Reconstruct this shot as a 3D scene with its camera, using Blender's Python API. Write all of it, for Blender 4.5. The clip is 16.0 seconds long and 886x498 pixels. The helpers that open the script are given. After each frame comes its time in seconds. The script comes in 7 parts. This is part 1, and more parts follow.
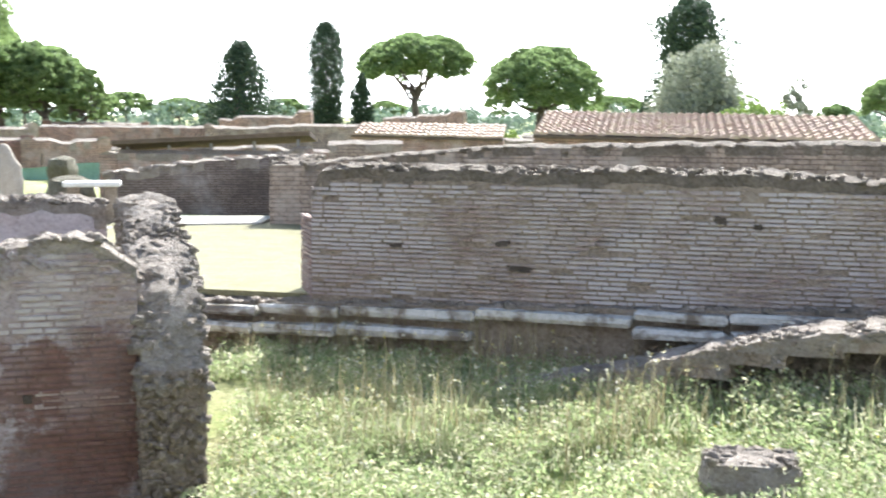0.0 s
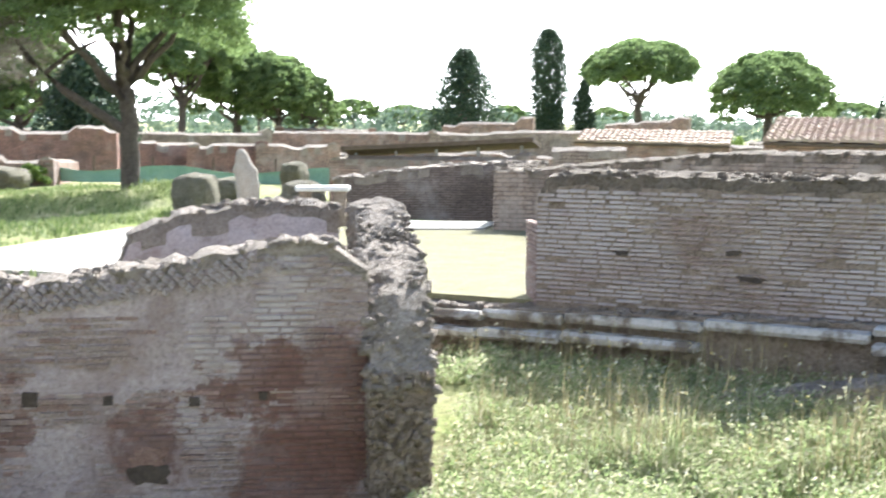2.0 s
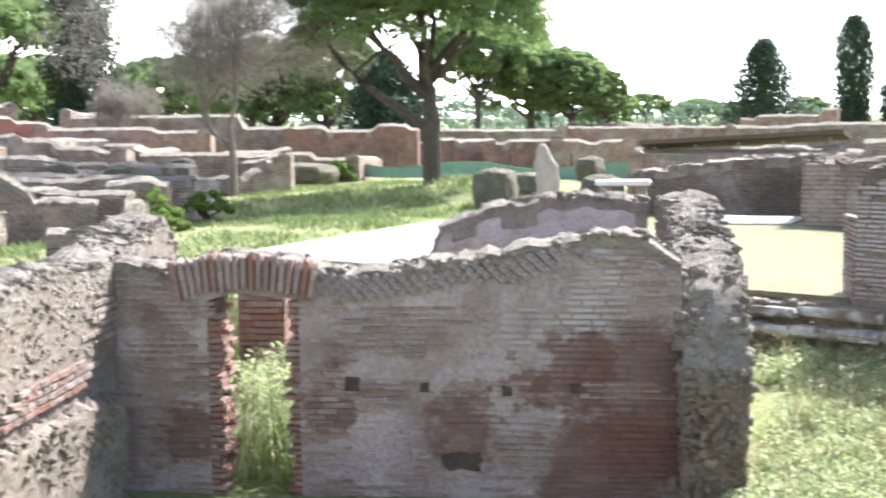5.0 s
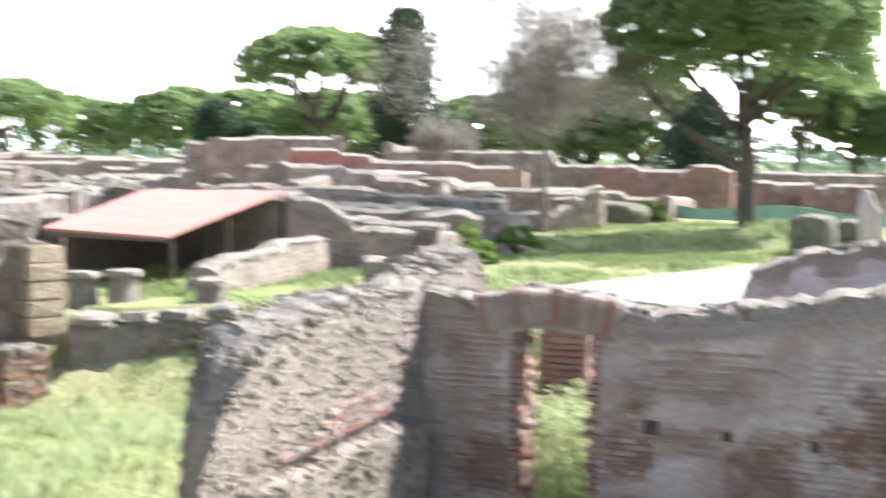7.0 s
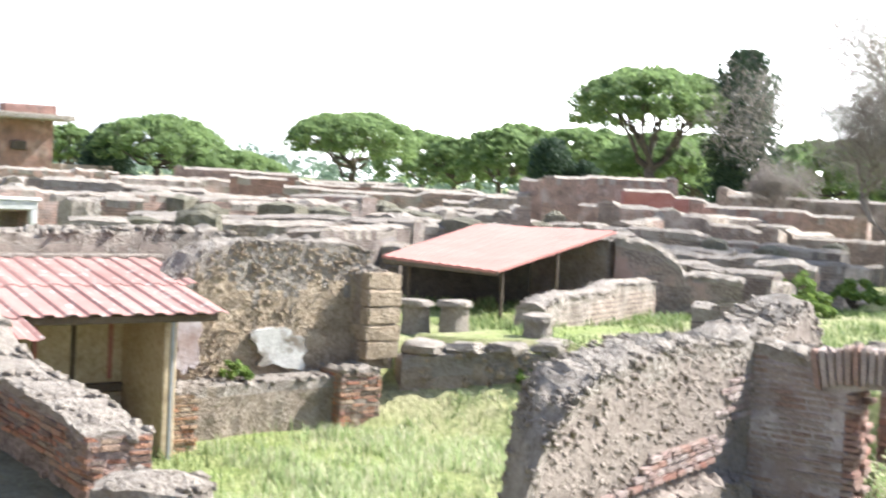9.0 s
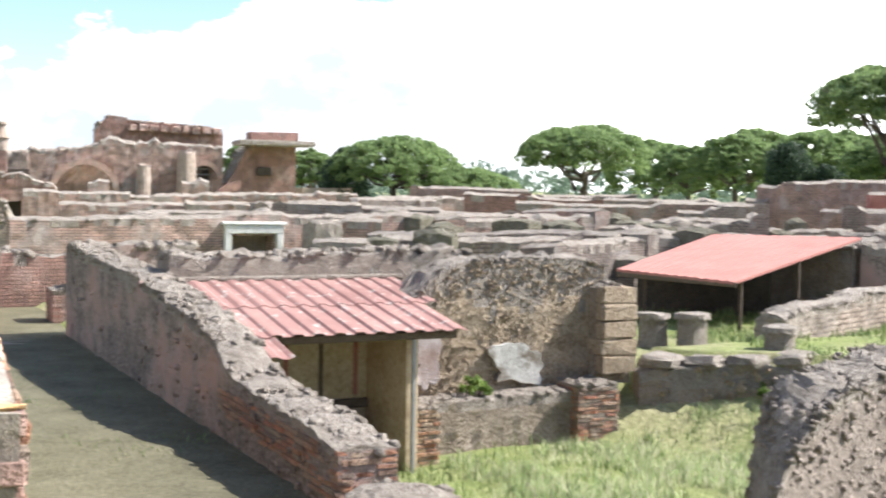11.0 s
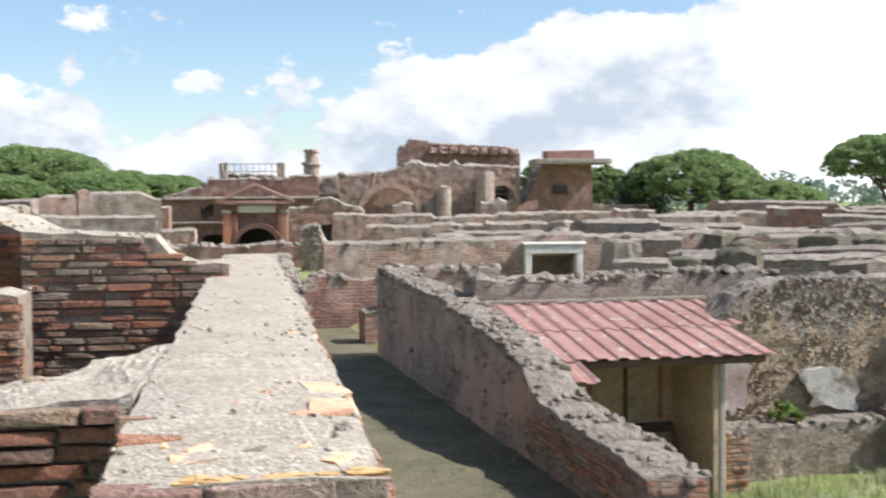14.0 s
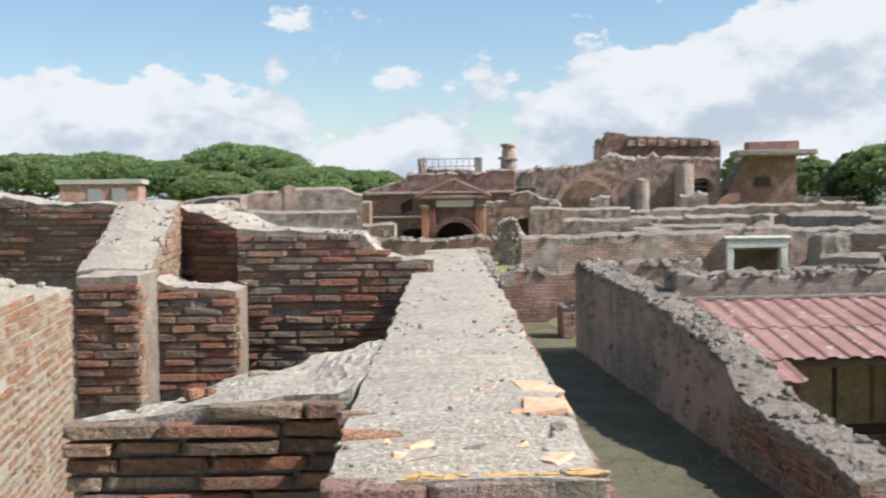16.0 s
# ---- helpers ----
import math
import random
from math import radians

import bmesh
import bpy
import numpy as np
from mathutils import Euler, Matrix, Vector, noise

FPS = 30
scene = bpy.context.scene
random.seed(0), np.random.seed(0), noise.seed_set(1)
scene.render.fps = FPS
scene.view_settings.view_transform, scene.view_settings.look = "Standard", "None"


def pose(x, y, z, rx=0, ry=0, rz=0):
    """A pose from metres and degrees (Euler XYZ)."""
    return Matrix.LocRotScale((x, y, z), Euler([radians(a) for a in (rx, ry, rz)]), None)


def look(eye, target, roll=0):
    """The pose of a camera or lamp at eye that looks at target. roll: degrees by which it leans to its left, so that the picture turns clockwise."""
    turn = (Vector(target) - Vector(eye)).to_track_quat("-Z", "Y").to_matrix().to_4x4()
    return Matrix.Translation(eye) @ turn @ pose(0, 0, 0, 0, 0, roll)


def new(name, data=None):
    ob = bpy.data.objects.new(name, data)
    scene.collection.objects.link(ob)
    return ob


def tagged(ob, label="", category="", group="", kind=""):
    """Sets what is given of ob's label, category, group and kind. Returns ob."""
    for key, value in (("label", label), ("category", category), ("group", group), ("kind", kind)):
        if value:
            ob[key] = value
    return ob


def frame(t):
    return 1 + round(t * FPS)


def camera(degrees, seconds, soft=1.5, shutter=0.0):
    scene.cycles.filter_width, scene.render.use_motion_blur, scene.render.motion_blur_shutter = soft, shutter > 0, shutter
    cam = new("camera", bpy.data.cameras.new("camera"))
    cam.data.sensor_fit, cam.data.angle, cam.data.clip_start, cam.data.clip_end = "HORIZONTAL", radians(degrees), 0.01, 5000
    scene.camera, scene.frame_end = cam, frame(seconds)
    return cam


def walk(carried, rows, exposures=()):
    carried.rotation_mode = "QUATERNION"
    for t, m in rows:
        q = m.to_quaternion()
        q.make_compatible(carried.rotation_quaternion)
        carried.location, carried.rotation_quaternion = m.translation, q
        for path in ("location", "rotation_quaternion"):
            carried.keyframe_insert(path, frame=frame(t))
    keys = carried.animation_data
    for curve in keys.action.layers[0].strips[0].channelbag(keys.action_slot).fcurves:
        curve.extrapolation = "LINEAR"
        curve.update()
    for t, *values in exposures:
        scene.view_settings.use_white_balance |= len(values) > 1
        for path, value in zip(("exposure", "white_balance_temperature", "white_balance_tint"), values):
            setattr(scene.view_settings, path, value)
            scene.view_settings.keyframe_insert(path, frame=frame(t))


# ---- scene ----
cam = camera(39.35, 16.0, soft=2.0, shutter=0.8)
K = 1.28  # metres to one unit of the plan


def at(x, y, z, rx, ry, rz):
    return pose(x * K, y * K, z * K, rx, ry, rz)


walk(cam, [
    (0.0, at(0.000, 0.000, 2.900, 83.869, -0.413, 0.044)),
    (0.5, at(-0.002, 0.002, 2.900, 84.195, -0.720, 2.268)),
    (1.0, at(-0.017, 0.017, 2.900, 84.457, -0.450, 4.854)),
    (1.5, at(-0.041, 0.031, 2.897, 84.598, -0.485, 7.865)),
    (2.0, at(-0.070, 0.045, 2.896, 84.104, -0.361, 10.179)),
    (2.5, at(-0.104, 0.062, 2.892, 83.573, -0.482, 12.138)),
    (3.0, at(-0.131, 0.076, 2.894, 83.211, -0.607, 14.658)),
    (3.2, at(-0.145, 0.075, 2.897, 83.067, -0.521, 15.612)),
    (5.3, at(-0.247, 0.025, 2.862, 84.140, 0.905, 25.382)),
    (5.5, at(-0.242, 0.028, 2.858, 84.236, 1.107, 26.892)),
    (6.0, at(-0.219, 0.035, 2.857, 84.196, 0.074, 30.618)),
    (6.5, at(-0.210, 0.055, 2.854, 84.198, -1.245, 31.113)),
    (7.0, at(-0.238, 0.047, 2.869, 85.643, -0.852, 37.826)),
    (7.5, at(-0.223, 0.049, 2.877, 85.735, -0.636, 43.142)),
    (8.0, at(-0.228, 0.036, 2.871, 85.447, -1.798, 46.283)),
    (8.5, at(-0.238, 0.035, 2.867, 85.601, -2.393, 49.849)),
    (9.0, at(-0.257, 0.033, 2.875, 86.958, -3.085, 53.039)),
    (9.2, at(-0.260, 0.023, 2.881, 87.282, -3.466, 54.034)),
    (11.3, at(-0.161, -0.031, 2.906, 87.415, -1.561, 65.176)),
    (11.5, at(-0.169, -0.034, 2.910, 87.738, -2.279, 66.107)),
    (12.0, at(-0.149, -0.046, 2.919, 88.248, -1.736, 69.563)),
    (12.5, at(-0.132, -0.062, 2.934, 87.848, -1.220, 71.490)),
    (13.0, at(-0.144, -0.070, 2.951, 87.308, -0.289, 73.576)),
    (13.5, at(-0.148, -0.085, 2.969, 87.357, -0.268, 74.609)),
    (14.0, at(-0.136, -0.107, 2.986, 87.884, 0.478, 77.312)),
    (14.5, at(-0.129, -0.114, 2.999, 88.431, 0.476, 78.858)),
    (15.0, at(-0.133, -0.124, 3.004, 89.045, 0.393, 81.436)),
    (15.5, at(-0.123, -0.134, 3.002, 88.327, 0.578, 84.265)),
    (16.0, at(-0.119, -0.143, 3.001, 87.692, 0.836, 86.358)),
], exposures=((0.0, 1.80, 6150, 9), (3.0, 1.78, 6150, 9), (6.0, 1.76, 6150, 10), (9.0, 1.66, 6200, 10), (11.5, 1.06, 6300, 11), (14.0, 0.66, 6300, 11), (16.0, 0.44, 6250, 10)))

# ---- world, sun ----
SUN_AZ, SUN_EL = -16.0, 46.0
sun_dir = Vector((-math.sin(radians(SUN_AZ)) * math.cos(radians(SUN_EL)),
                  math.cos(radians(SUN_AZ)) * math.cos(radians(SUN_EL)), math.sin(radians(SUN_EL))))
sun_data = bpy.data.lights.new("sun", "SUN")
sun_data.energy, sun_data.angle, sun_data.color = 5.0, radians(0.6), (1.0, 0.965, 0.905)
sun = new("sun", sun_data)
sun.matrix_world = look(sun_dir * 50, (0, 0, 0))


def node(tree, kind, ins=None, **props):
    n = tree.nodes.new(kind)
    for k, v in props.items():
        setattr(n, k, v)
    for k, v in (ins or {}).items():
        if isinstance(v, bpy.types.NodeSocket):
            tree.links.new(v, n.inputs[k])
        else:
            n.inputs[k].default_value = v
    return n


def rgbmix(tr, fac, a, b, how="MIX"):
    n = node(tr, "ShaderNodeMix", data_type="RGBA", blend_type=how)
    for i, v in ((0, fac), (6, a), (7, b)):
        if isinstance(v, bpy.types.NodeSocket):
            tr.links.new(v, n.inputs[i])
        elif i == 0:
            n.inputs[0].default_value = v
        else:
            n.inputs[i].default_value = (*v, 1)
    return n.outputs[2]


def make_world():
    world = bpy.data.worlds.new("sky")
    scene.world = world
    world.use_nodes = True
    tr = world.node_tree
    tr.nodes.clear()
    sky = node(tr, "ShaderNodeTexSky", sky_type="NISHITA", sun_disc=False, sun_elevation=radians(SUN_EL),
               sun_rotation=radians(-SUN_AZ), air_density=1.0, dust_density=0.3, ozone_density=2.5)
    co = node(tr, "ShaderNodeTexCoord")
    sep = node(tr, "ShaderNodeSeparateXYZ", {0: co.outputs["Generated"]})
    toward = node(tr, "ShaderNodeVectorMath", {0: co.outputs["Generated"], 1: (-0.10, 0.99, 0.0)}, operation="DOT_PRODUCT").outputs["Value"]

    def calc(a, b, how):
        return node(tr, "ShaderNodeMath", {0: a, 1: b}, operation=how).outputs[0]

    def billows(lift):
        """Density of the heaped clouds, seen a little higher up with lift."""
        m = node(tr, "ShaderNodeMapping", {"Vector": co.outputs["Generated"], "Location": (0, 0, lift), "Scale": (1.0, 1.0, 1.7)}).outputs[0]
        big = node(tr, "ShaderNodeTexNoise", {"Vector": m, "Scale": 5.2, "Detail": 8.0, "Roughness": 0.54, "Lacunarity": 2.2}).outputs["Fac"]
        puff = node(tr, "ShaderNodeTexVoronoi", {"Vector": m, "Scale": 19.0, "Detail": 3.0, "Roughness": 0.55}, feature="SMOOTH_F1", normalize=True).outputs["Distance"]
        return calc(calc(big, 1.0, "MULTIPLY"), calc(puff, -0.42, "MULTIPLY"), "ADD")

    # cloud banks: low along the horizon, thick towards the sun; unseen bank opposite added as fill light
    low = calc(calc(sep.outputs["Z"], 0.20, "MINIMUM"), -2.2, "MULTIPLY")
    band = calc(calc(toward, 0.0, "ABSOLUTE"), 0.42, "MULTIPLY")
    here, above = billows(0.0), billows(0.045)
    veil = node(tr, "ShaderNodeMapRange", {"Value": toward, "From Min": 0.45, "From Max": 0.90}, interpolation_type="SMOOTHSTEP").outputs[0]
    d = calc(calc(calc(low, band, "ADD"), here, "ADD"), veil, "ADD")
    cover = node(tr, "ShaderNodeMapRange", {"Value": d, "From Min": 0.238, "From Max": 0.275}, interpolation_type="SMOOTHSTEP").outputs[0]
    lit = calc(here, above, "SUBTRACT")
    shade = node(tr, "ShaderNodeMapRange", {"Value": lit, "From Min": -0.13, "From Max": 0.06}, interpolation_type="SMOOTHSTEP").outputs[0]
    glare = node(tr, "ShaderNodeMapRange", {"Value": toward, "From Min": 0.50, "From Max": 0.86}).outputs[0]
    cloud = rgbmix(tr, shade, (0.41, 0.46, 0.52), (0.64, 0.655, 0.67))
    cloud = rgbmix(tr, glare, cloud, (2.7, 2.72, 2.68))
    s1 = node(tr, "ShaderNodeBackground", {"Color": sky.outputs[0], "Strength": 0.10})
    s2 = node(tr, "ShaderNodeBackground", {"Color": cloud, "Strength": 1.0})
    mix = node(tr, "ShaderNodeMixShader", {0: cover, 1: s1.outputs[0], 2: s2.outputs[0]})
    node(tr, "ShaderNodeOutputWorld", {"Surface": mix.outputs[0]})


make_world()

# ---- materials ----


def ramp(tr, fac, stops):
    n = node(tr, "ShaderNodeValToRGB", {"Fac": fac})
    el = n.color_ramp.elements
    while len(el) < len(stops):
        el.new(0.5)
    for e, (p, c) in zip(el, stops):
        e.position, e.color = p, (*c, 1)
    return n.outputs["Color"]


def noise_fac(tr, vec, scale, detail=6.0, rough=0.6, lo=0.3, hi=0.7):
    n = node(tr, "ShaderNodeTexNoise", {"Vector": vec, "Scale": scale, "Detail": detail, "Roughness": rough})
    m = node(tr, "ShaderNodeMapRange", {"Value": n.outputs["Fac"], "From Min": lo, "From Max": hi})
    return m.outputs[0]


def start(name, rough=0.9):
    m = bpy.data.materials.new(name)
    m.use_nodes = True
    tr = m.node_tree
    bsdf = tr.nodes["Principled BSDF"]
    bsdf.inputs["Roughness"].default_value = rough
    bsdf.inputs["Specular IOR Level"].default_value = 0.25
    return m, tr, bsdf


def relief(tr, bsdf, height, strength=0.6, dist=0.03):
    n = node(tr, "ShaderNodeBump", {"Height": height, "Strength": strength, "Distance": dist})
    tr.links.new(n.outputs[0], bsdf.inputs["Normal"])


def mat_stone(name, dark, mid, light, scale=3.0, grain=30.0, rough=0.92, bump=0.6, dist=0.04, patch=None, patch_scale=0.8, patch_lo=0.5, patch_hi=0.6):
    m, tr, bsdf = start(name, rough)
    co = node(tr, "ShaderNodeTexCoord").outputs["Object"]
    f1 = noise_fac(tr, co, scale, 8, 0.65)
    f2 = noise_fac(tr, co, grain, 5, 0.7, 0.25, 0.75)
    col = ramp(tr, f1, ((0.0, dark), (0.45, mid), (1.0, light)))
    col = rgbmix(tr, 0.55, col, ramp(tr, f2, ((0.0, tuple(c * 0.45 for c in dark)), (0.4, mid), (1.0, tuple(min(1, c * 1.15) for c in light)))))
    if patch:
        col = rgbmix(tr, noise_fac(tr, co, patch_scale, 7, 0.6, patch_lo, patch_hi), col, patch)
    tr.links.new(col, bsdf.inputs["Base Color"])
    h = node(tr, "ShaderNodeMath", {0: f1, 1: f2}, operation="ADD")
    relief(tr, bsdf, h.outputs[0], bump, dist)
    return m


def mat_brick_island(name, cols, per_object=True, rough=0.9, lime=None):
    """Fired brick: each piece takes its own tone."""
    m, tr, bsdf = start(name, rough)
    if per_object:
        rnd = node(tr, "ShaderNodeObjectInfo").outputs["Random"]
    else:
        rnd = node(tr, "ShaderNodeNewGeometry").outputs["Random Per Island"]
    co = node(tr, "ShaderNodeTexCoord").outputs["Object"] if not per_object else node(tr, "ShaderNodeNewGeometry").outputs["Position"]
    stops = [(i / max(1, len(cols) - 1), c) for i, c in enumerate(cols)]
    base = ramp(tr, rnd, stops)
    f1 = noise_fac(tr, co, 9.0, 6, 0.65, 0.4, 0.7)
    f2 = noise_fac(tr, co, 60.0, 4, 0.7)
    col = rgbmix(tr, 0.65, base, ramp(tr, f2, ((0, (0.10, 0.08, 0.07)), (0.5, (0.42, 0.37, 0.34)), (1, (0.74, 0.70, 0.66)))), "OVERLAY")
    grime = node(tr, "ShaderNodeMath", {0: f1, 1: 0.55}, operation="MULTIPLY").outputs[0]
    col = rgbmix(tr, grime, col, (0.23, 0.20, 0.175))
    if lime:
        wash = noise_fac(tr, co, lime[0], 7, 0.62, lime[1], lime[2])
        wash = node(tr, "ShaderNodeMath", {0: wash, 1: 0.75}, operation="MULTIPLY").outputs[0]
        col = rgbmix(tr, wash, col, (0.64, 0.60, 0.605))
    tr.links.new(col, bsdf.inputs["Base Color"])
    f4 = noise_fac(tr, co, 25.0, 5, 0.7)
    relief(tr, bsdf, node(tr, "ShaderNodeMath", {0: f2, 1: f4}, operation="ADD").outputs[0], 1.0, 0.016)
    return m


def mat_brick_wall(name, cols, mortar, course=0.055, length=0.24, wear=(0.30, 0.27, 0.25), wear_lo=0.45, wear_hi=0.62, wscale=1.1, bump=0.8):
    """Coursed brickwork for walls that stay far off; u runs along the wall, v up, in metres."""
    m, tr, bsdf = start(name, 0.92)
    uv = node(tr, "ShaderNodeUVMap").outputs[0]
    warp = node(tr, "ShaderNodeTexNoise", {"Vector": uv, "Scale": 1.7, "Detail": 3.0})
    off = node(tr, "ShaderNodeVectorMath", {0: warp.outputs["Color"], "Scale": 0.03}, operation="SCALE")
    co = node(tr, "ShaderNodeVectorMath", {0: uv, 1: off.outputs[0]}, operation="ADD").outputs[0]
    br = node(tr, "ShaderNodeTexBrick", {"Vector": co, "Color1": (*cols[0], 1), "Color2": (*cols[1], 1), "Mortar": (*mortar, 1), "Scale": 1.0,
                                         "Mortar Size": 0.009, "Mortar Smooth": 0.4, "Bias": 0.0, "Brick Width": length, "Row Height": course})
    pos = node(tr, "ShaderNodeTexCoord").outputs["Object"]
    f1 = noise_fac(tr, pos, wscale, 8, 0.65, wear_lo, wear_hi)
    f2 = noise_fac(tr, pos, 22.0, 6, 0.7)
    f3 = noise_fac(tr, pos, 2.3, 6, 0.6, 0.42, 0.7)
    col = rgbmix(tr, 0.7, br.outputs["Color"], ramp(tr, f2, ((0, (0.09, 0.075, 0.065)), (0.5, (0.40, 0.36, 0.33)), (1, (0.74, 0.70, 0.66)))), "OVERLAY")
    col = rgbmix(tr, f1, col, wear)
    col = rgbmix(tr, node(tr, "ShaderNodeMath", {0: f3, 1: 0.55}, operation="MULTIPLY").outputs[0], col, (0.09, 0.075, 0.065))
    tr.links.new(col, bsdf.inputs["Base Color"])
    inv = node(tr, "ShaderNodeMath", {0: 1.0, 1: br.outputs["Fac"]}, operation="SUBTRACT")
    h = node(tr, "ShaderNodeMath", {0: inv.outputs[0], 1: f2}, operation="ADD")
    relief(tr, bsdf, h.outputs[0], bump, 0.03)
    return m


def add_stains(m, spots, colour, strength=0.85):
    """Mixes red-brown bare areas with ragged edges into a material. spots: (x, y, z, radius) on the wall."""
    tr = m.node_tree
    bsdf = tr.nodes["Principled BSDF"]
    co = node(tr, "ShaderNodeTexCoord").outputs["Object"]
    col = bsdf.inputs["Base Color"].links[0].from_socket
    wob = node(tr, "ShaderNodeTexNoise", {"Vector": co, "Scale": 3.6, "Detail": 8.0, "Roughness": 0.72}).outputs["Fac"]
    wob = node(tr, "ShaderNodeMath", {0: wob, 1: 1.1, 2: -0.55}, operation="MULTIPLY_ADD").outputs[0]
    tone = rgbmix(tr, noise_fac(tr, co, 14.0, 6, 0.7), colour, tuple(c * 1.7 for c in colour))
    for x, y, z, r in spots:
        d = node(tr, "ShaderNodeVectorMath", {0: co, 1: (x, y, z)}, operation="DISTANCE").outputs["Value"]
        d = node(tr, "ShaderNodeMath", {0: d, 1: wob}, operation="ADD").outputs[0]
        f = node(tr, "ShaderNodeMapRange", {"Value": d, "From Min": r * 1.15, "From Max": r * 0.75, "To Max": strength}, interpolation_type="SMOOTHSTEP").outputs[0]
        col = rgbmix(tr, f, col, tone)
    tr.links.new(col, bsdf.inputs["Base Color"])
    return m


def mat_leaf(name, cols, rough=0.6, trans=0.25):
    m, tr, bsdf = start(name, rough)
    rnd = node(tr, "ShaderNodeNewGeometry").outputs["Random Per Island"]
    stops = [(i / max(1, len(cols) - 1), c) for i, c in enumerate(cols)]
    col = ramp(tr, rnd, stops)
    tr.links.new(col, bsdf.inputs["Base Color"])
    if trans:
        t = node(tr, "ShaderNodeBsdfTranslucent", {"Color": col})
        mx = node(tr, "ShaderNodeMixShader", {0: trans, 1: bsdf.outputs[0], 2: t.outputs[0]})
        tr.links.new(mx.outputs[0], tr.nodes["Material Output"].inputs[0])
    return m


def mat_ground():
    m, tr, bsdf = start("ground_earth_and_grass", 0.95)
    co = node(tr, "ShaderNodeTexCoord").outputs["Object"]
    f1 = noise_fac(tr, co, 0.5, 7, 0.62, 0.38, 0.62)
    f2 = noise_fac(tr, co, 14.0, 6, 0.7)
    f3 = noise_fac(tr, co, 0.13, 5, 0.6, 0.40, 0.6)
    green = ramp(tr, f2, ((0, (0.10, 0.13, 0.035)), (0.5, (0.19, 0.24, 0.065)), (1, (0.32, 0.34, 0.13))))
    dry = ramp(tr, f2, ((0, (0.24, 0.20, 0.12)), (0.5, (0.37, 0.32, 0.20)), (1, (0.50, 0.45, 0.30))))
    col = rgbmix(tr, f1, green, dry)
    col = rgbmix(tr, node(tr, "ShaderNodeMath", {0: f3, 1: 0.6}, operation="MULTIPLY").outputs[0], col, green)
    tr.links.new(col, bsdf.inputs["Base Color"])
    relief(tr, bsdf, f2, 0.8, 0.05)
    return m


def mat_sheet(name, a, b, spots, spot_lo=0.62, spot_hi=0.66, rough=0.6):
    m, tr, bsdf = start(name, rough)
    co = node(tr, "ShaderNodeTexCoord").outputs["Object"]
    f1 = noise_fac(tr, co, 1.6, 6, 0.6)
    f2 = noise_fac(tr, co, 9.0, 7, 0.7, spot_lo, spot_hi)
    f3 = noise_fac(tr, co, 40.0, 4, 0.7)
    col = rgbmix(tr, f1, a, b)
    col = rgbmix(tr, node(tr, "ShaderNodeMath", {0: f3, 1: 0.25}, operation="MULTIPLY").outputs[0], col, tuple(c * 0.4 for c in a))
    col = rgbmix(tr, f2, col, spots)
    tr.links.new(col, bsdf.inputs["Base Color"])
    relief(tr, bsdf, f3, 0.2, 0.01)
    return m


def mat_mortar(name):
    """Lime mortar with pale and dark grit standing out of it."""
    m, tr, bsdf = start(name, 0.95)
    co = node(tr, "ShaderNodeTexCoord").outputs["Object"]
    v1 = node(tr, "ShaderNodeTexVoronoi", {"Vector": co, "Scale": 95.0, "Randomness": 1.0})
    v2 = node(tr, "ShaderNodeTexVoronoi", {"Vector": co, "Scale": 230.0, "Randomness": 1.0})
    f1 = noise_fac(tr, co, 7.0, 8, 0.65)
    f2 = noise_fac(tr, co, 85.0, 5, 0.7)
    f3 = noise_fac(tr, co, 2.2, 6, 0.6, 0.42, 0.62)
    grit = node(tr, "ShaderNodeSeparateColor", {0: v1.outputs["Color"]}).outputs[0]
    tone = ramp(tr, grit, ((0.0, (0.27, 0.23, 0.19)), (0.35, (0.33, 0.29, 0.24)), (0.75, (0.42, 0.38, 0.325)), (1.0, (0.58, 0.54, 0.48))))
    base = ramp(tr, f1, ((0.0, (0.30, 0.255, 0.20)), (0.45, (0.36, 0.315, 0.265)), (1.0, (0.47, 0.42, 0.36))))
    col = rgbmix(tr, 0.5, base, tone)
    col = rgbmix(tr, node(tr, "ShaderNodeMath", {0: f3, 1: 0.35}, operation="MULTIPLY").outputs[0], col, (0.33, 0.305, 0.265))
    col = rgbmix(tr, 0.55, col, ramp(tr, f2, ((0.0, (0.16, 0.145, 0.13)), (0.5, (0.46, 0.45, 0.43)), (1.0, (0.78, 0.76, 0.73)))), "OVERLAY")
    tr.links.new(col, bsdf.inputs["Base Color"])
    d1 = node(tr, "ShaderNodeMath", {0: v1.outputs["Distance"], 1: -1.2}, operation="MULTIPLY").outputs[0]
    d2 = node(tr, "ShaderNodeMath", {0: v2.outputs["Distance"], 1: -0.6}, operation="MULTIPLY").outputs[0]
    h = node(tr, "ShaderNodeMath", {0: d1, 1: d2}, operation="ADD").outputs[0]
    relief(tr, bsdf, node(tr, "ShaderNodeMath", {0: h, 1: f2}, operation="ADD").outputs[0], 0.55, 0.010)
    return m


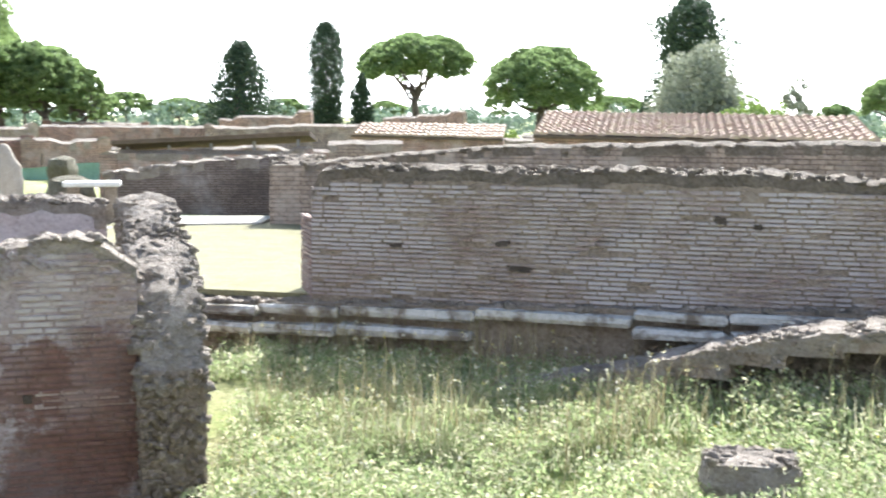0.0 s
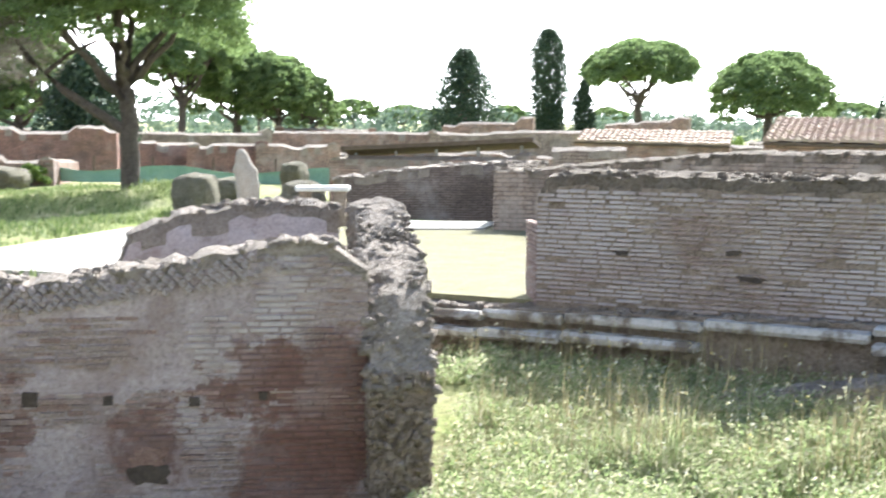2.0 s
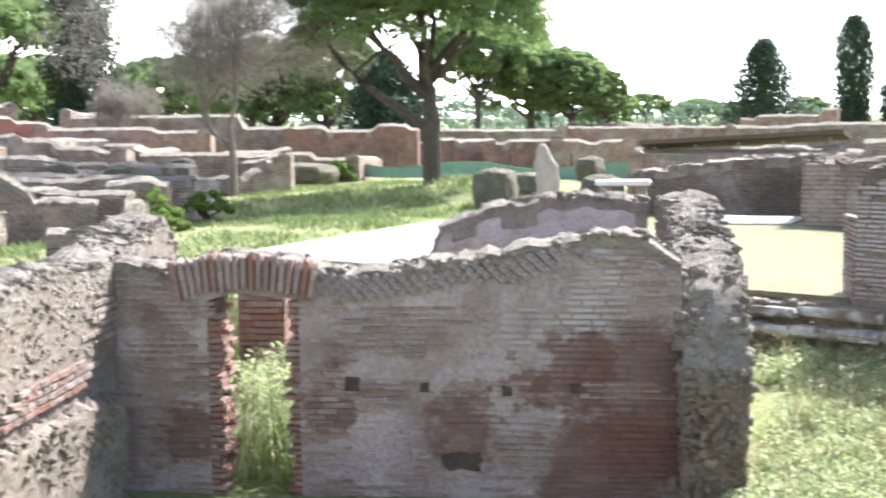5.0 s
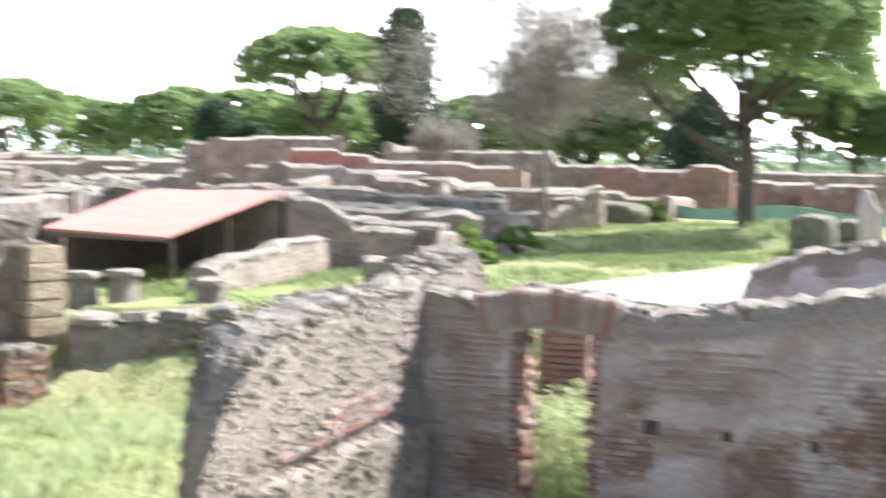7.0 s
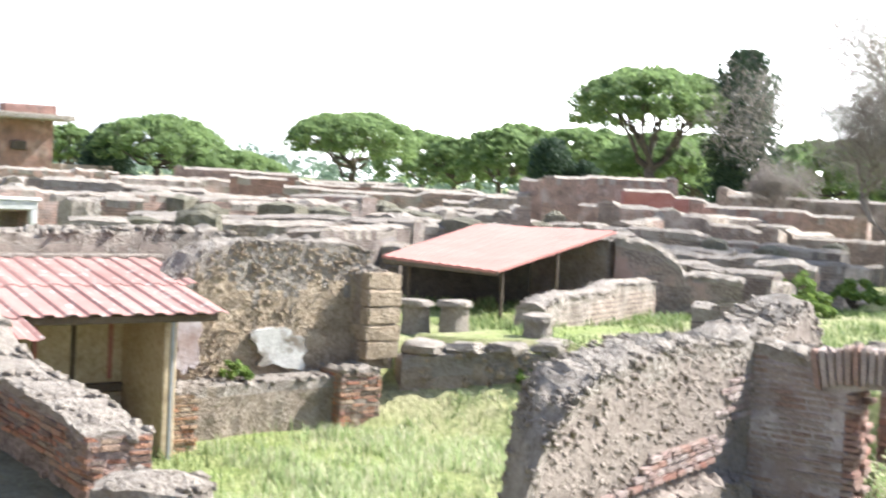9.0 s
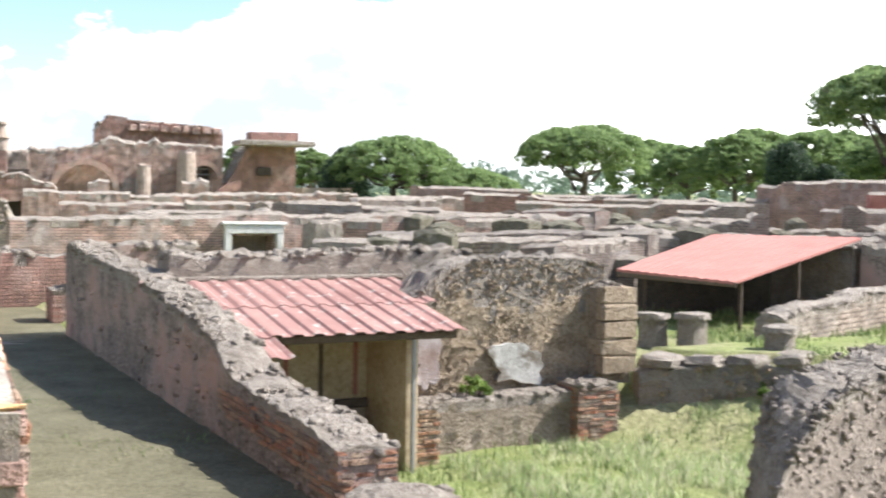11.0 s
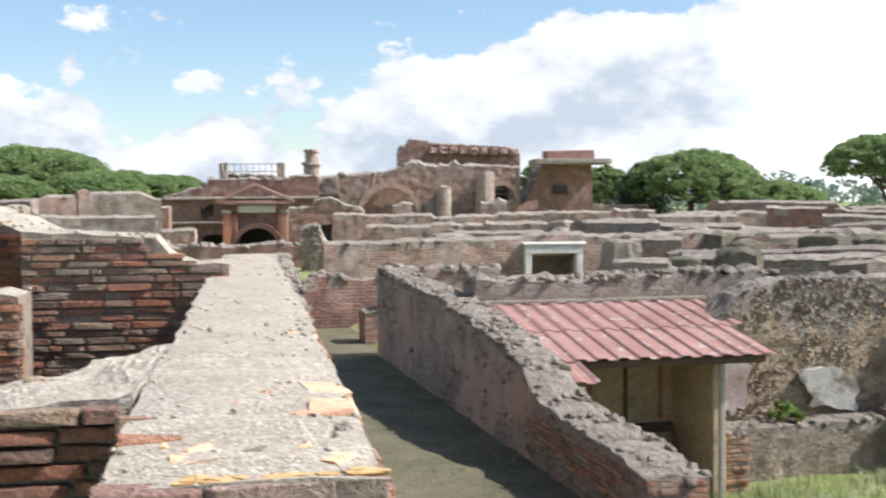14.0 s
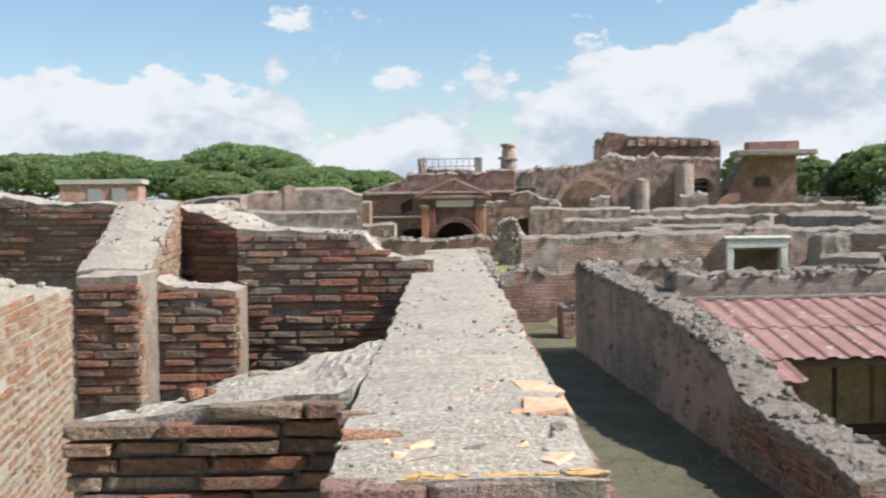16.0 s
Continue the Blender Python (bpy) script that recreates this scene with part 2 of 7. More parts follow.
M_RUBBLE = mat_stone("rubble_masonry", (0.11, 0.082, 0.06), (0.345, 0.275, 0.215), (0.55, 0.46, 0.38), 4.0, 26.0, bump=1.0, dist=0.06)
M_BROWN = mat_stone("brown_tufa_rubble", (0.19, 0.13, 0.08), (0.48, 0.365, 0.255), (0.66, 0.55, 0.42), 6.0, 24.0, bump=1.0, dist=0.06)
M_CREST = mat_stone("weathered_wall_crest", (0.132, 0.107, 0.086), (0.347, 0.295, 0.248), (0.550, 0.484, 0.424), 5.0, 30.0, bump=1.0, dist=0.06)
M_PLASTER = mat_stone("grey_plaster_remains", (0.20, 0.155, 0.145), (0.41, 0.355, 0.35), (0.58, 0.525, 0.52), 3.8, 34.0, bump=0.7, dist=0.03,
                      patch=(0.25, 0.175, 0.15), patch_scale=1.3, patch_lo=0.54, patch_hi=0.68)
M_MORTAR = mat_mortar("gritty_lime_mortar")
M_JOINT = mat_stone("brick_joint_mortar", (0.10, 0.078, 0.06), (0.24, 0.195, 0.155), (0.38, 0.325, 0.27), 8.0, 50.0, bump=0.8, dist=0.016)
M_FARBRICK = mat_brick_wall("weathered_brickwork", ((0.582, 0.414, 0.347), (0.448, 0.336, 0.291)), (0.235, 0.185, 0.157), course=0.062, length=0.27, wear=(0.493, 0.420, 0.375), wear_lo=0.50, wear_hi=0.70)
M_ROUGHCOURSE = mat_brick_wall("rough_coursed_masonry", ((0.467, 0.393, 0.342), (0.353, 0.296, 0.257)), (0.171, 0.137, 0.114), course=0.075, length=0.22, wear=(0.456, 0.393, 0.342), wear_lo=0.48, wear_hi=0.68)
M_REDBRICK = mat_brick_wall("red_brickwork", ((0.47, 0.285, 0.235), (0.37, 0.235, 0.20)), (0.22, 0.155, 0.13), course=0.062, length=0.27, wear=(0.44, 0.325, 0.28), wear_lo=0.52, wear_hi=0.72)
M_GREYBRICK = mat_brick_wall("grey_weathered_brickwork", ((0.32, 0.27, 0.25), (0.25, 0.21, 0.195)), (0.14, 0.115, 0.10), course=0.048, length=0.2, wear=(0.42, 0.39, 0.37), wear_lo=0.48, wear_hi=0.66)
M_BRICK = mat_brick_island("fired_brick", ((0.34, 0.19, 0.14), (0.54, 0.235, 0.145), (0.46, 0.34, 0.245), (0.25, 0.155, 0.125), (0.58, 0.31, 0.19), (0.47, 0.395, 0.305), (0.24, 0.175, 0.15)))
# tan brick; on the sunward room faces its paleness is painted sunlight
M_BRICK_PALE = mat_brick_island("tan_and_painted_sun_brick", ((0.48, 0.33, 0.21), (0.52, 0.26, 0.15), (0.52, 0.41, 0.28), (0.60, 0.50, 0.37), (0.44, 0.29, 0.19), (0.50, 0.22, 0.13)))
M_BRICK_MAUVE = mat_brick_island("lime_stained_mauve_brick", ((0.50, 0.43, 0.41), (0.42, 0.34, 0.315), (0.56, 0.50, 0.485), (0.40, 0.29, 0.26), (0.48, 0.42, 0.405), (0.33, 0.25, 0.225)), per_object=False, lime=(0.9, 0.40, 0.58))
M_BRICK_RED = mat_brick_island("red_brick", ((0.42, 0.20, 0.155), (0.50, 0.35, 0.30), (0.38, 0.225, 0.185), (0.53, 0.42, 0.385), (0.47, 0.25, 0.195)))
M_BRICK_FADED = mat_brick_island("faded_mauve_brick", ((0.46, 0.355, 0.33), (0.56, 0.485, 0.465), (0.40, 0.285, 0.26), (0.60, 0.54, 0.52), (0.48, 0.33, 0.295)))
M_RETICULATE = mat_stone("greyed_tufa_rubble", (0.115, 0.088, 0.07), (0.235, 0.19, 0.158), (0.35, 0.295, 0.255), 5.0, 28.0, bump=0.6, dist=0.04)
M_MOSSY = mat_stone("mossy_dark_masonry", (0.06, 0.055, 0.035), (0.17, 0.155, 0.11), (0.32, 0.29, 0.235), 3.5, 26.0, bump=1.0, dist=0.06)
M_MARBLE = mat_stone("white_marble", (0.34, 0.32, 0.28), (0.55, 0.53, 0.49), (0.70, 0.69, 0.66), 4.0, 25.0, rough=0.6, bump=0.3, dist=0.015)
M_PAVING = mat_stone("pale_stone_paving", (0.234, 0.222, 0.195), (0.328, 0.312, 0.281), (0.406, 0.390, 0.359), 1.2, 18.0, bump=0.4, dist=0.02)
M_DRYLAWN = mat_stone("dry_mown_lawn", (0.094, 0.090, 0.047), (0.176, 0.162, 0.090), (0.259, 0.241, 0.148), 2.5, 30.0, bump=0.6, dist=0.03)
M_GROUND = mat_ground()
M_ROOFA = mat_sheet("rust_red_corrugated_sheet", (0.24, 0.125, 0.11), (0.34, 0.195, 0.17), (0.37, 0.32, 0.29), 0.575, 0.63, 0.85)
M_ROOFB = mat_sheet("faded_pink_roof_sheet", (0.36, 0.15, 0.125), (0.42, 0.195, 0.165), (0.44, 0.25, 0.215), 0.66, 0.8, 0.95)
M_TILE = mat_sheet("lichened_roof_tiles", (0.38, 0.265, 0.215), (0.43, 0.35, 0.295), (0.42, 0.36, 0.24), 0.5, 0.62, 0.9)
M_OCHRE = mat_stone("ochre_fresco_plaster", (0.23, 0.165, 0.10), (0.41, 0.315, 0.205), (0.55, 0.455, 0.33), 2.4, 18.0, bump=0.25, dist=0.01)
M_WOOD = mat_stone("dark_weathered_timber", (0.05, 0.035, 0.025), (0.10, 0.075, 0.055), (0.17, 0.13, 0.10), 6.0, 40.0, bump=0.3, dist=0.01)
M_STEEL = mat_stone("grey_painted_steel", (0.16, 0.16, 0.16), (0.24, 0.24, 0.24), (0.32, 0.32, 0.32), 5.0, 60.0, rough=0.5, bump=0.05, dist=0.005)
# dark tone stands in for shade inside holes, recesses and openings
M_DARK = mat_stone("painted_recess_shade", (0.03, 0.025, 0.02), (0.07, 0.055, 0.045), (0.12, 0.10, 0.08), 4.0, 30.0)
M_BARK = mat_stone("pine_bark", (0.05, 0.04, 0.034), (0.12, 0.098, 0.082), (0.21, 0.175, 0.15), 6.0, 30.0, bump=1.0, dist=0.04)
M_TWIG = mat_stone("grey_bare_twigs", (0.12, 0.10, 0.085), (0.19, 0.16, 0.135), (0.27, 0.235, 0.20), 3.0, 20.0, bump=0.2)
M_PINE = mat_leaf("pine_needles", ((0.14, 0.20, 0.085), (0.20, 0.28, 0.11), (0.265, 0.35, 0.15)), trans=0.55)
M_CYPRESS = mat_leaf("cypress_foliage", ((0.034, 0.058, 0.034), (0.05, 0.08, 0.045), (0.07, 0.104, 0.058)), trans=0.25)
M_OLIVE = mat_leaf("grey_green_leaves", ((0.20, 0.22, 0.16), (0.27, 0.29, 0.21), (0.35, 0.37, 0.28)))
M_BUSH = mat_leaf("bright_bush_leaves", ((0.11, 0.16, 0.04), (0.17, 0.25, 0.06), (0.25, 0.33, 0.09)), trans=0.4)
M_WOODS = mat_leaf("distant_woods", ((0.10, 0.15, 0.11), (0.13, 0.18, 0.13), (0.16, 0.21, 0.15)), trans=0.4)
M_GRASS = mat_leaf("grass_blades", ((0.235, 0.314, 0.129), (0.314, 0.392, 0.179), (0.392, 0.448, 0.235), (0.493, 0.493, 0.325), (0.605, 0.560, 0.414)), trans=0.58)
M_LAWN = mat_leaf("green_lawn_blades", ((0.092, 0.136, 0.044), (0.134, 0.189, 0.062), (0.184, 0.238, 0.088), (0.259, 0.282, 0.141)), trans=0.4)
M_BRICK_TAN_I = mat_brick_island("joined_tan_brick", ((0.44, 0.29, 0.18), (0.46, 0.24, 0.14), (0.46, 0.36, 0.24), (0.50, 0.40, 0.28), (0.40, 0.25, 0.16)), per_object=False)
M_EARTH = mat_stone("trodden_earth", (0.05, 0.045, 0.026), (0.11, 0.10, 0.06), (0.20, 0.18, 0.12), 2.0, 30.0, bump=0.6, dist=0.03)
M_STAINED = mat_stone("stained_plaster", (0.03, 0.024, 0.02), (0.20, 0.155, 0.13), (0.58, 0.50, 0.45), 1.2, 26.0, bump=0.9, dist=0.035, patch=(0.40, 0.27, 0.225), patch_scale=1.2, patch_lo=0.50, patch_hi=0.60)
M_SPRAY = mat_leaf("grey_twig_sprays", ((0.19, 0.165, 0.14), (0.27, 0.24, 0.21), (0.35, 0.31, 0.27)), trans=0.3)
M_STRAW = mat_leaf("dry_grass_stems", ((0.24, 0.205, 0.11), (0.35, 0.30, 0.17), (0.45, 0.40, 0.25)), trans=0.3)
M_FLOWER = mat_leaf("small_pale_flowers", ((0.75, 0.70, 0.45), (0.80, 0.78, 0.70), (0.72, 0.60, 0.12)), trans=0.2)
M_SHERD = mat_stone("terracotta_sherd", (0.40, 0.22, 0.13), (0.60, 0.35, 0.22), (0.70, 0.50, 0.36), 14.0, 60.0, bump=0.4, dist=0.01)
M_LICHEN = mat_stone("orange_lichen", (0.38, 0.24, 0.11), (0.50, 0.32, 0.14), (0.58, 0.44, 0.26), 12.0, 60.0, bump=0.4, dist=0.01)
M_NET = mat_stone("green_safety_netting", (0.16, 0.29, 0.23), (0.22, 0.37, 0.30), (0.30, 0.45, 0.38), 2.0, 30.0, bump=0.2)
M_REDPLASTER = mat_stone("red_painted_plaster", (0.20, 0.08, 0.065), (0.32, 0.135, 0.11), (0.42, 0.24, 0.20), 2.0, 28.0, bump=0.4, dist=0.015)

M_LIME = mat_stone("old_white_lime_plaster", (0.24, 0.22, 0.19), (0.44, 0.42, 0.385), (0.58, 0.56, 0.53), 5.0, 30.0, bump=0.5, dist=0.02, patch=(0.17, 0.14, 0.11), patch_scale=3.2, patch_lo=0.47, patch_hi=0.58)
M_BROWNSTAIN = mat_stone("exposed_red_brown_masonry", (0.11, 0.066, 0.05), (0.27, 0.17, 0.135), (0.42, 0.30, 0.25), 5.0, 30.0, bump=1.0, dist=0.04)
# matted crest tone; the vault footing wears it as painted shade
M_MATTED_SHADE = mat_stone("dark_matted_crest_and_shade", (0.07, 0.055, 0.042), (0.20, 0.165, 0.13), (0.36, 0.31, 0.26), 7.0, 30.0, bump=1.0, dist=0.06)

# ---- building helpers ----
rng = np.random.default_rng(11)


def mesh_from(name, verts, faces, mats, face_mats=None, uvs=None, smooth=False):
    me = bpy.data.meshes.new(name)
    me.from_pydata([tuple(v) for v in verts], [], [tuple(f) for f in faces])
    for m in mats:
        me.materials.append(m)
    if face_mats is not None:
        me.polygons.foreach_set("material_index", np.asarray(face_mats, np.int32))
    if uvs is not None:
        layer = me.uv_layers.new(name="UVMap")
        idx = np.zeros(len(me.loops), np.int32)
        me.loops.foreach_get("vertex_index", idx)
        layer.data.foreach_set("uv", np.asarray(uvs, np.float32)[idx].ravel())
    if smooth:
        me.polygons.foreach_set("use_smooth", np.ones(len(me.polygons), bool))
    me.update()
    return me


def part(name, me, parent=None, label=""):
    ob = new(name, me)
    if parent is not None:
        ob.parent = parent
    if label:
        ob["label"] = label
    return ob


def box_bm(bm, size, at=(0, 0, 0), turn=0.0, jitter=0.0, bevel=0.0):
    """A block with its base centre at 'at', turned about z by degrees."""
    m = Matrix.Translation(Vector(at) + Vector((0, 0, size[2] / 2))) @ Matrix.Rotation(radians(turn), 4, "Z") @ Matrix.Diagonal((*size, 1))
    r = bmesh.ops.create_cube(bm, size=1.0, matrix=m)
    if bevel:
        es = {e for v in r["verts"] for e in v.link_edges}
        bmesh.ops.bevel(bm, geom=list(es), offset=bevel, segments=1, affect="EDGES")
    if jitter:
        for v in bm.verts:
            v.co += Vector(rng.uniform(-jitter, jitter, 3))


def bm_mesh(name, bm, mat, smooth=False):
    me = bpy.data.meshes.new(name)
    bm.to_mesh(me)
    bm.free()
    me.materials.append(mat)
    if smooth:
        for p in me.polygons:
            p.use_smooth = True
    return me


def block(name, size, at, mat, parent=None, turn=0.0, bevel=0.012, jitter=0.0, label=""):
    bm = bmesh.new()
    box_bm(bm, size, at, turn, 0.0, bevel)
    if jitter:
        for v in bm.verts:
            v.co += Vector(rng.uniform(-jitter, jitter, 3))
    return part(name, bm_mesh(name, bm, mat), parent, label)


def fbm(x, y, z, octaves=3):
    return noise.fractal((x, y, z), 1.0, 2.1, octaves, noise_basis="PERLIN_ORIGINAL")


def ruin_mesh(name, a, b, thick, z0, crest, mats, cell=0.16, rough=0.02, lump=0.05, band=0.10, openings=(), skew=0.0, dome=0.0):
    """A broken wall. a to b: the foot of its seen face; thick: depth to the left of that line (negative: to the right).
    crest: (distance along 0..1, height) pairs. openings: (from, to, bottom, top) in metres along and metres up."""
    a, b = Vector((*a, 0)), Vector((*b, 0))
    length = (b - a).length
    along = (b - a) / length
    back = Vector((-along.y, along.x, 0)) * (1 if thick > 0 else -1)
    thick = abs(thick)
    xs = set(np.linspace(0, length, max(2, int(length / cell) + 1)).round(4))
    for o in openings:
        xs = {x for x in xs if min(abs(x - o[0]), abs(x - o[1])) > cell * 0.4}
    for o in openings:
        xs |= {o[0], o[1]}
    xs = sorted(xs)
    us, hs = [c[0] * length for c in crest], [c[1] for c in crest]
    zmax = max(hs)
    rows = max(2, int((zmax - z0) / cell))
    nt = max(2, int(thick / max(cell, 0.1)))
    verts, uvs = [], []
    per = 2 * (rows + 1) + nt - 1
    for x in xs:
        top = float(np.interp(x, us, hs)) + lump * 0.7 * fbm(x * 2.2 + a.x, a.y, 3.1) + lump * rng.uniform(-0.5, 0.5)
        ring = []
        for j in range(rows + 1):
            ring.append((0.0, z0 + (top - z0) * j / rows, j / rows))
        for k in range(1, nt):
            w = k / nt
            ring.append((thick * w, top + dome * math.sin(math.pi * w) ** 0.6 + lump * (0.3 + 0.9 * math.sin(math.pi * w)) * rng.uniform(0.0, 1.0), 1))
        for j in range(rows, -1, -1):
            ring.append((thick, z0 + (top - z0) * j / rows, j / rows))
        for d, z, _ in ring:
            p = a + along * (x + skew * (d / thick) * max(0.0, 1 - x / 1.2)) + back * d
            n = fbm(p.x * 3.0, p.y * 3.0, z * 3.0) * rough + rng.uniform(-0.5, 0.5) * rough * 0.6
            side = -1 if d == 0 else (1 if d == thick else 0)
            p = p + back * (n * side)
            verts.append((p.x, p.y, z))
            uvs.append((x + d * 0.9, z + (d if side == 0 else 0)))
    faces, fm = [], []

    def shut(x0, x1, z):
        m = (x0 + x1) / 2
        return any(o[0] < m < o[1] and o[2] <= z <= o[3] for o in openings)

    for i in range(len(xs) - 1):
        for j in range(per - 1):
            p, q = i * per + j, (i + 1) * per + j
            z = (verts[p][2] + verts[p + 1][2] + verts[q][2] + verts[q + 1][2]) / 4
            if shut(xs[i], xs[i + 1], z):
                continue
            faces.append((p, q, q + 1, p + 1))
            front = j < rows or j >= per - 1 - rows
            jj = j if j < rows else per - 2 - j
            near_top = front and (rows - jj - 0.5) * ((verts[p][2] * 0 + zmax - z0) / rows) < band * (0.5 + abs(fbm(verts[p][0] * 2, verts[p][1] * 2, 7)) * 2)
            fm.append(1 if (not front or near_top) else 0)
    for i in (0, len(xs) - 1):
        o = i * per
        for j in range(rows):
            f = (o + j, o + j + 1, o + per - 2 - j, o + per - 1 - j)
            faces.append(f if i == 0 else f[::-1])
            fm.append(0)
        ngon = [o + k for k in range(rows, rows + nt + 1)]
        faces.append(ngon if i == 0 else ngon[::-1])
        fm.append(1)
    # reveals of the openings
    for o in openings:
        for x in (o[0], o[1]):
            i = xs.index(x)
            for j in range(rows):
                z = (verts[i * per + j][2] + verts[i * per + j + 1][2]) / 2
                if o[2] <= z <= o[3]:
                    faces.append((i * per + j, i * per + j + 1, i * per + per - 2 - j, i * per + per - 1 - j))
                    fm.append(0)
        for i in range(len(xs) - 1):
            if o[0] <= xs[i] and xs[i + 1] <= o[1] + 1e-6:
                js = [j for j in range(rows) if o[2] <= (verts[i * per + j][2] + verts[i * per + j + 1][2] + verts[(i + 1) * per + j][2] + verts[(i + 1) * per + j + 1][2]) / 4 <= o[3]]
                for j in ({js[0], js[-1] + 1} if js else ()):
                    faces.append((i * per + j, (i + 1) * per + j, (i + 1) * per + per - 1 - j, i * per + per - 1 - j))
                    fm.append(0)
    me = mesh_from(name, verts, faces, mats, fm, uvs)
    bm = bmesh.new()
    bm.from_mesh(me)
    bmesh.ops.recalc_face_normals(bm, faces=bm.faces)
    bm.to_mesh(me)
    bm.free()
    return me


def stones(name, pts, sizes, mat, parent, seed=1, flat=0.65, label=""):
    """Many small broken stones joined into one mesh."""
    g = np.random.default_rng(seed)
    p = np.asarray(pts, float)
    n = len(p)
    if n == 0:
        return None
    corner = np.array([(x, y, z) for x in (-1, 1) for y in (-1, 1) for z in (-1, 1)], float)
    c = corner[None] * g.uniform(0.45, 1.0, (n, 8, 3)) * np.asarray(sizes, float)[:, None, None] * np.array((1, 1, flat)) * 0.5
    a = g.uniform(0, math.tau, n)
    t = g.normal(0, 0.35, n)
    ca, sa, ct, st_ = np.cos(a), np.sin(a), np.cos(t), np.sin(t)
    x, y, z = c[..., 0], c[..., 1], c[..., 2]
    y, z = y * ct[:, None] - z * st_[:, None], y * st_[:, None] + z * ct[:, None]
    x, y = x * ca[:, None] - y * sa[:, None], x * sa[:, None] + y * ca[:, None]
    verts = (np.stack([x, y, z], -1) + p[:, None]).reshape(-1, 3)
    quad = np.array(((0, 1, 3, 2), (4, 6, 7, 5), (0, 4, 5, 1), (2, 3, 7, 6), (0, 2, 6, 4), (1, 5, 7, 3)))
    faces = (np.arange(n)[:, None, None] * 8 + quad[None]).reshape(-1, 4)
    me = bpy.data.meshes.new(name)
    me.vertices.add(len(verts))
    me.vertices.foreach_set("co", verts.astype(np.float32).ravel())
    me.loops.add(len(faces) * 4)
    me.loops.foreach_set("vertex_index", faces.astype(np.int32).ravel())
    me.polygons.add(len(faces))
    me.polygons.foreach_set("loop_start", np.arange(0, len(faces) * 4, 4, dtype=np.int32))
    me.materials.append(mat)
    me.update(calc_edges=True)
    ob = part(name, me, parent, label)
    ob["kind"] = "stuff"
    return ob


SEED = [100]


def ruin_wall(label, a, b, thick, z0, crest, mats, name="ruined_wall", group="", loose=1.0, stone=None, face=0.0, face_mat=None, **kw):
    """The wall, the broken stones along its crest and, with face, rubble that stands out of its seen side."""
    ob = new(name, ruin_mesh(name, a, b, thick, z0, crest, mats, **kw))
    a, b = Vector(tuple(a)), Vector(tuple(b))
    ln = (b - a).length
    cell = kw.get("cell", 0.16)
    size = stone or max(0.045, cell * 0.55)
    back = Vector((-(b - a).y, (b - a).x)).normalized() * (1 if thick > 0 else -1)
    us, hs = [c[0] for c in crest], [c[1] for c in crest]
    SEED[0] += 1
    g = np.random.default_rng(SEED[0])
    n = int(min(1400, loose * ln * abs(thick) / size ** 2 * 0.55))
    f, w = g.uniform(0.0, 1, n), g.beta(0.7, 0.7, n)
    z = np.interp(f, us, hs) + kw.get("lump", 0.05) * 0.5 * g.uniform(-0.6, 1.1, n)
    go = (b - a).normalized() * kw.get("skew", 0.0)
    pts = [(*(a + (b - a) * float(ff) + back * (abs(thick) * float(ww)) + go * (float(ww) * max(0.0, 1 - float(ff) * ln / 1.2))), float(zz)) for ff, ww, zz in zip(f, w, z)]
    stones("crest_rubble", pts, size * g.uniform(0.5, 1.7, n), mats[1], ob, SEED[0])
    if face:
        n = int(min(2600, face * ln * (max(hs) - z0) / size ** 2 * 0.5))
        f = g.uniform(0, 1, n)
        top = np.interp(f, us, hs)
        z = z0 + (top - z0) * g.uniform(0, 1, n) ** 0.8
        pts = [(*(a + (b - a) * float(ff) - back * float(g.uniform(-0.022, 0.006))), float(zz)) for ff, zz in zip(f, z)]
        stones("face_rubble", pts, size * g.uniform(0.5, 1.6, n), face_mat or mats[0], ob, SEED[0] + 500, 0.8)
    return tagged(ob, label, "wall", group, "structure")


def brick_meshes(name, mat, count=8, rough=0.004):
    """Worn bricks of unit length, depth and height, to be scaled."""
    out = []
    for k in range(count):
        bm = bmesh.new()
        bmesh.ops.create_cube(bm, size=1.0)
        bmesh.ops.bevel(bm, geom=list(bm.edges), offset=0.07, segments=1, affect="EDGES")
        for v in bm.verts:
            v.co += Vector((rng.uniform(-0.02, 0.02), rng.uniform(-0.03, 0.03), rng.uniform(-0.07, 0.07)))
        out.append(bm_mesh(name, bm, mat))
    return out


BRICKS = brick_meshes("brick", M_BRICK)
BRICKS_PALE = brick_meshes("brick", M_BRICK_PALE)
BRICKS_RED = brick_meshes("brick", M_BRICK_RED)
BRICKS_FADED = brick_meshes("brick", M_BRICK_FADED)


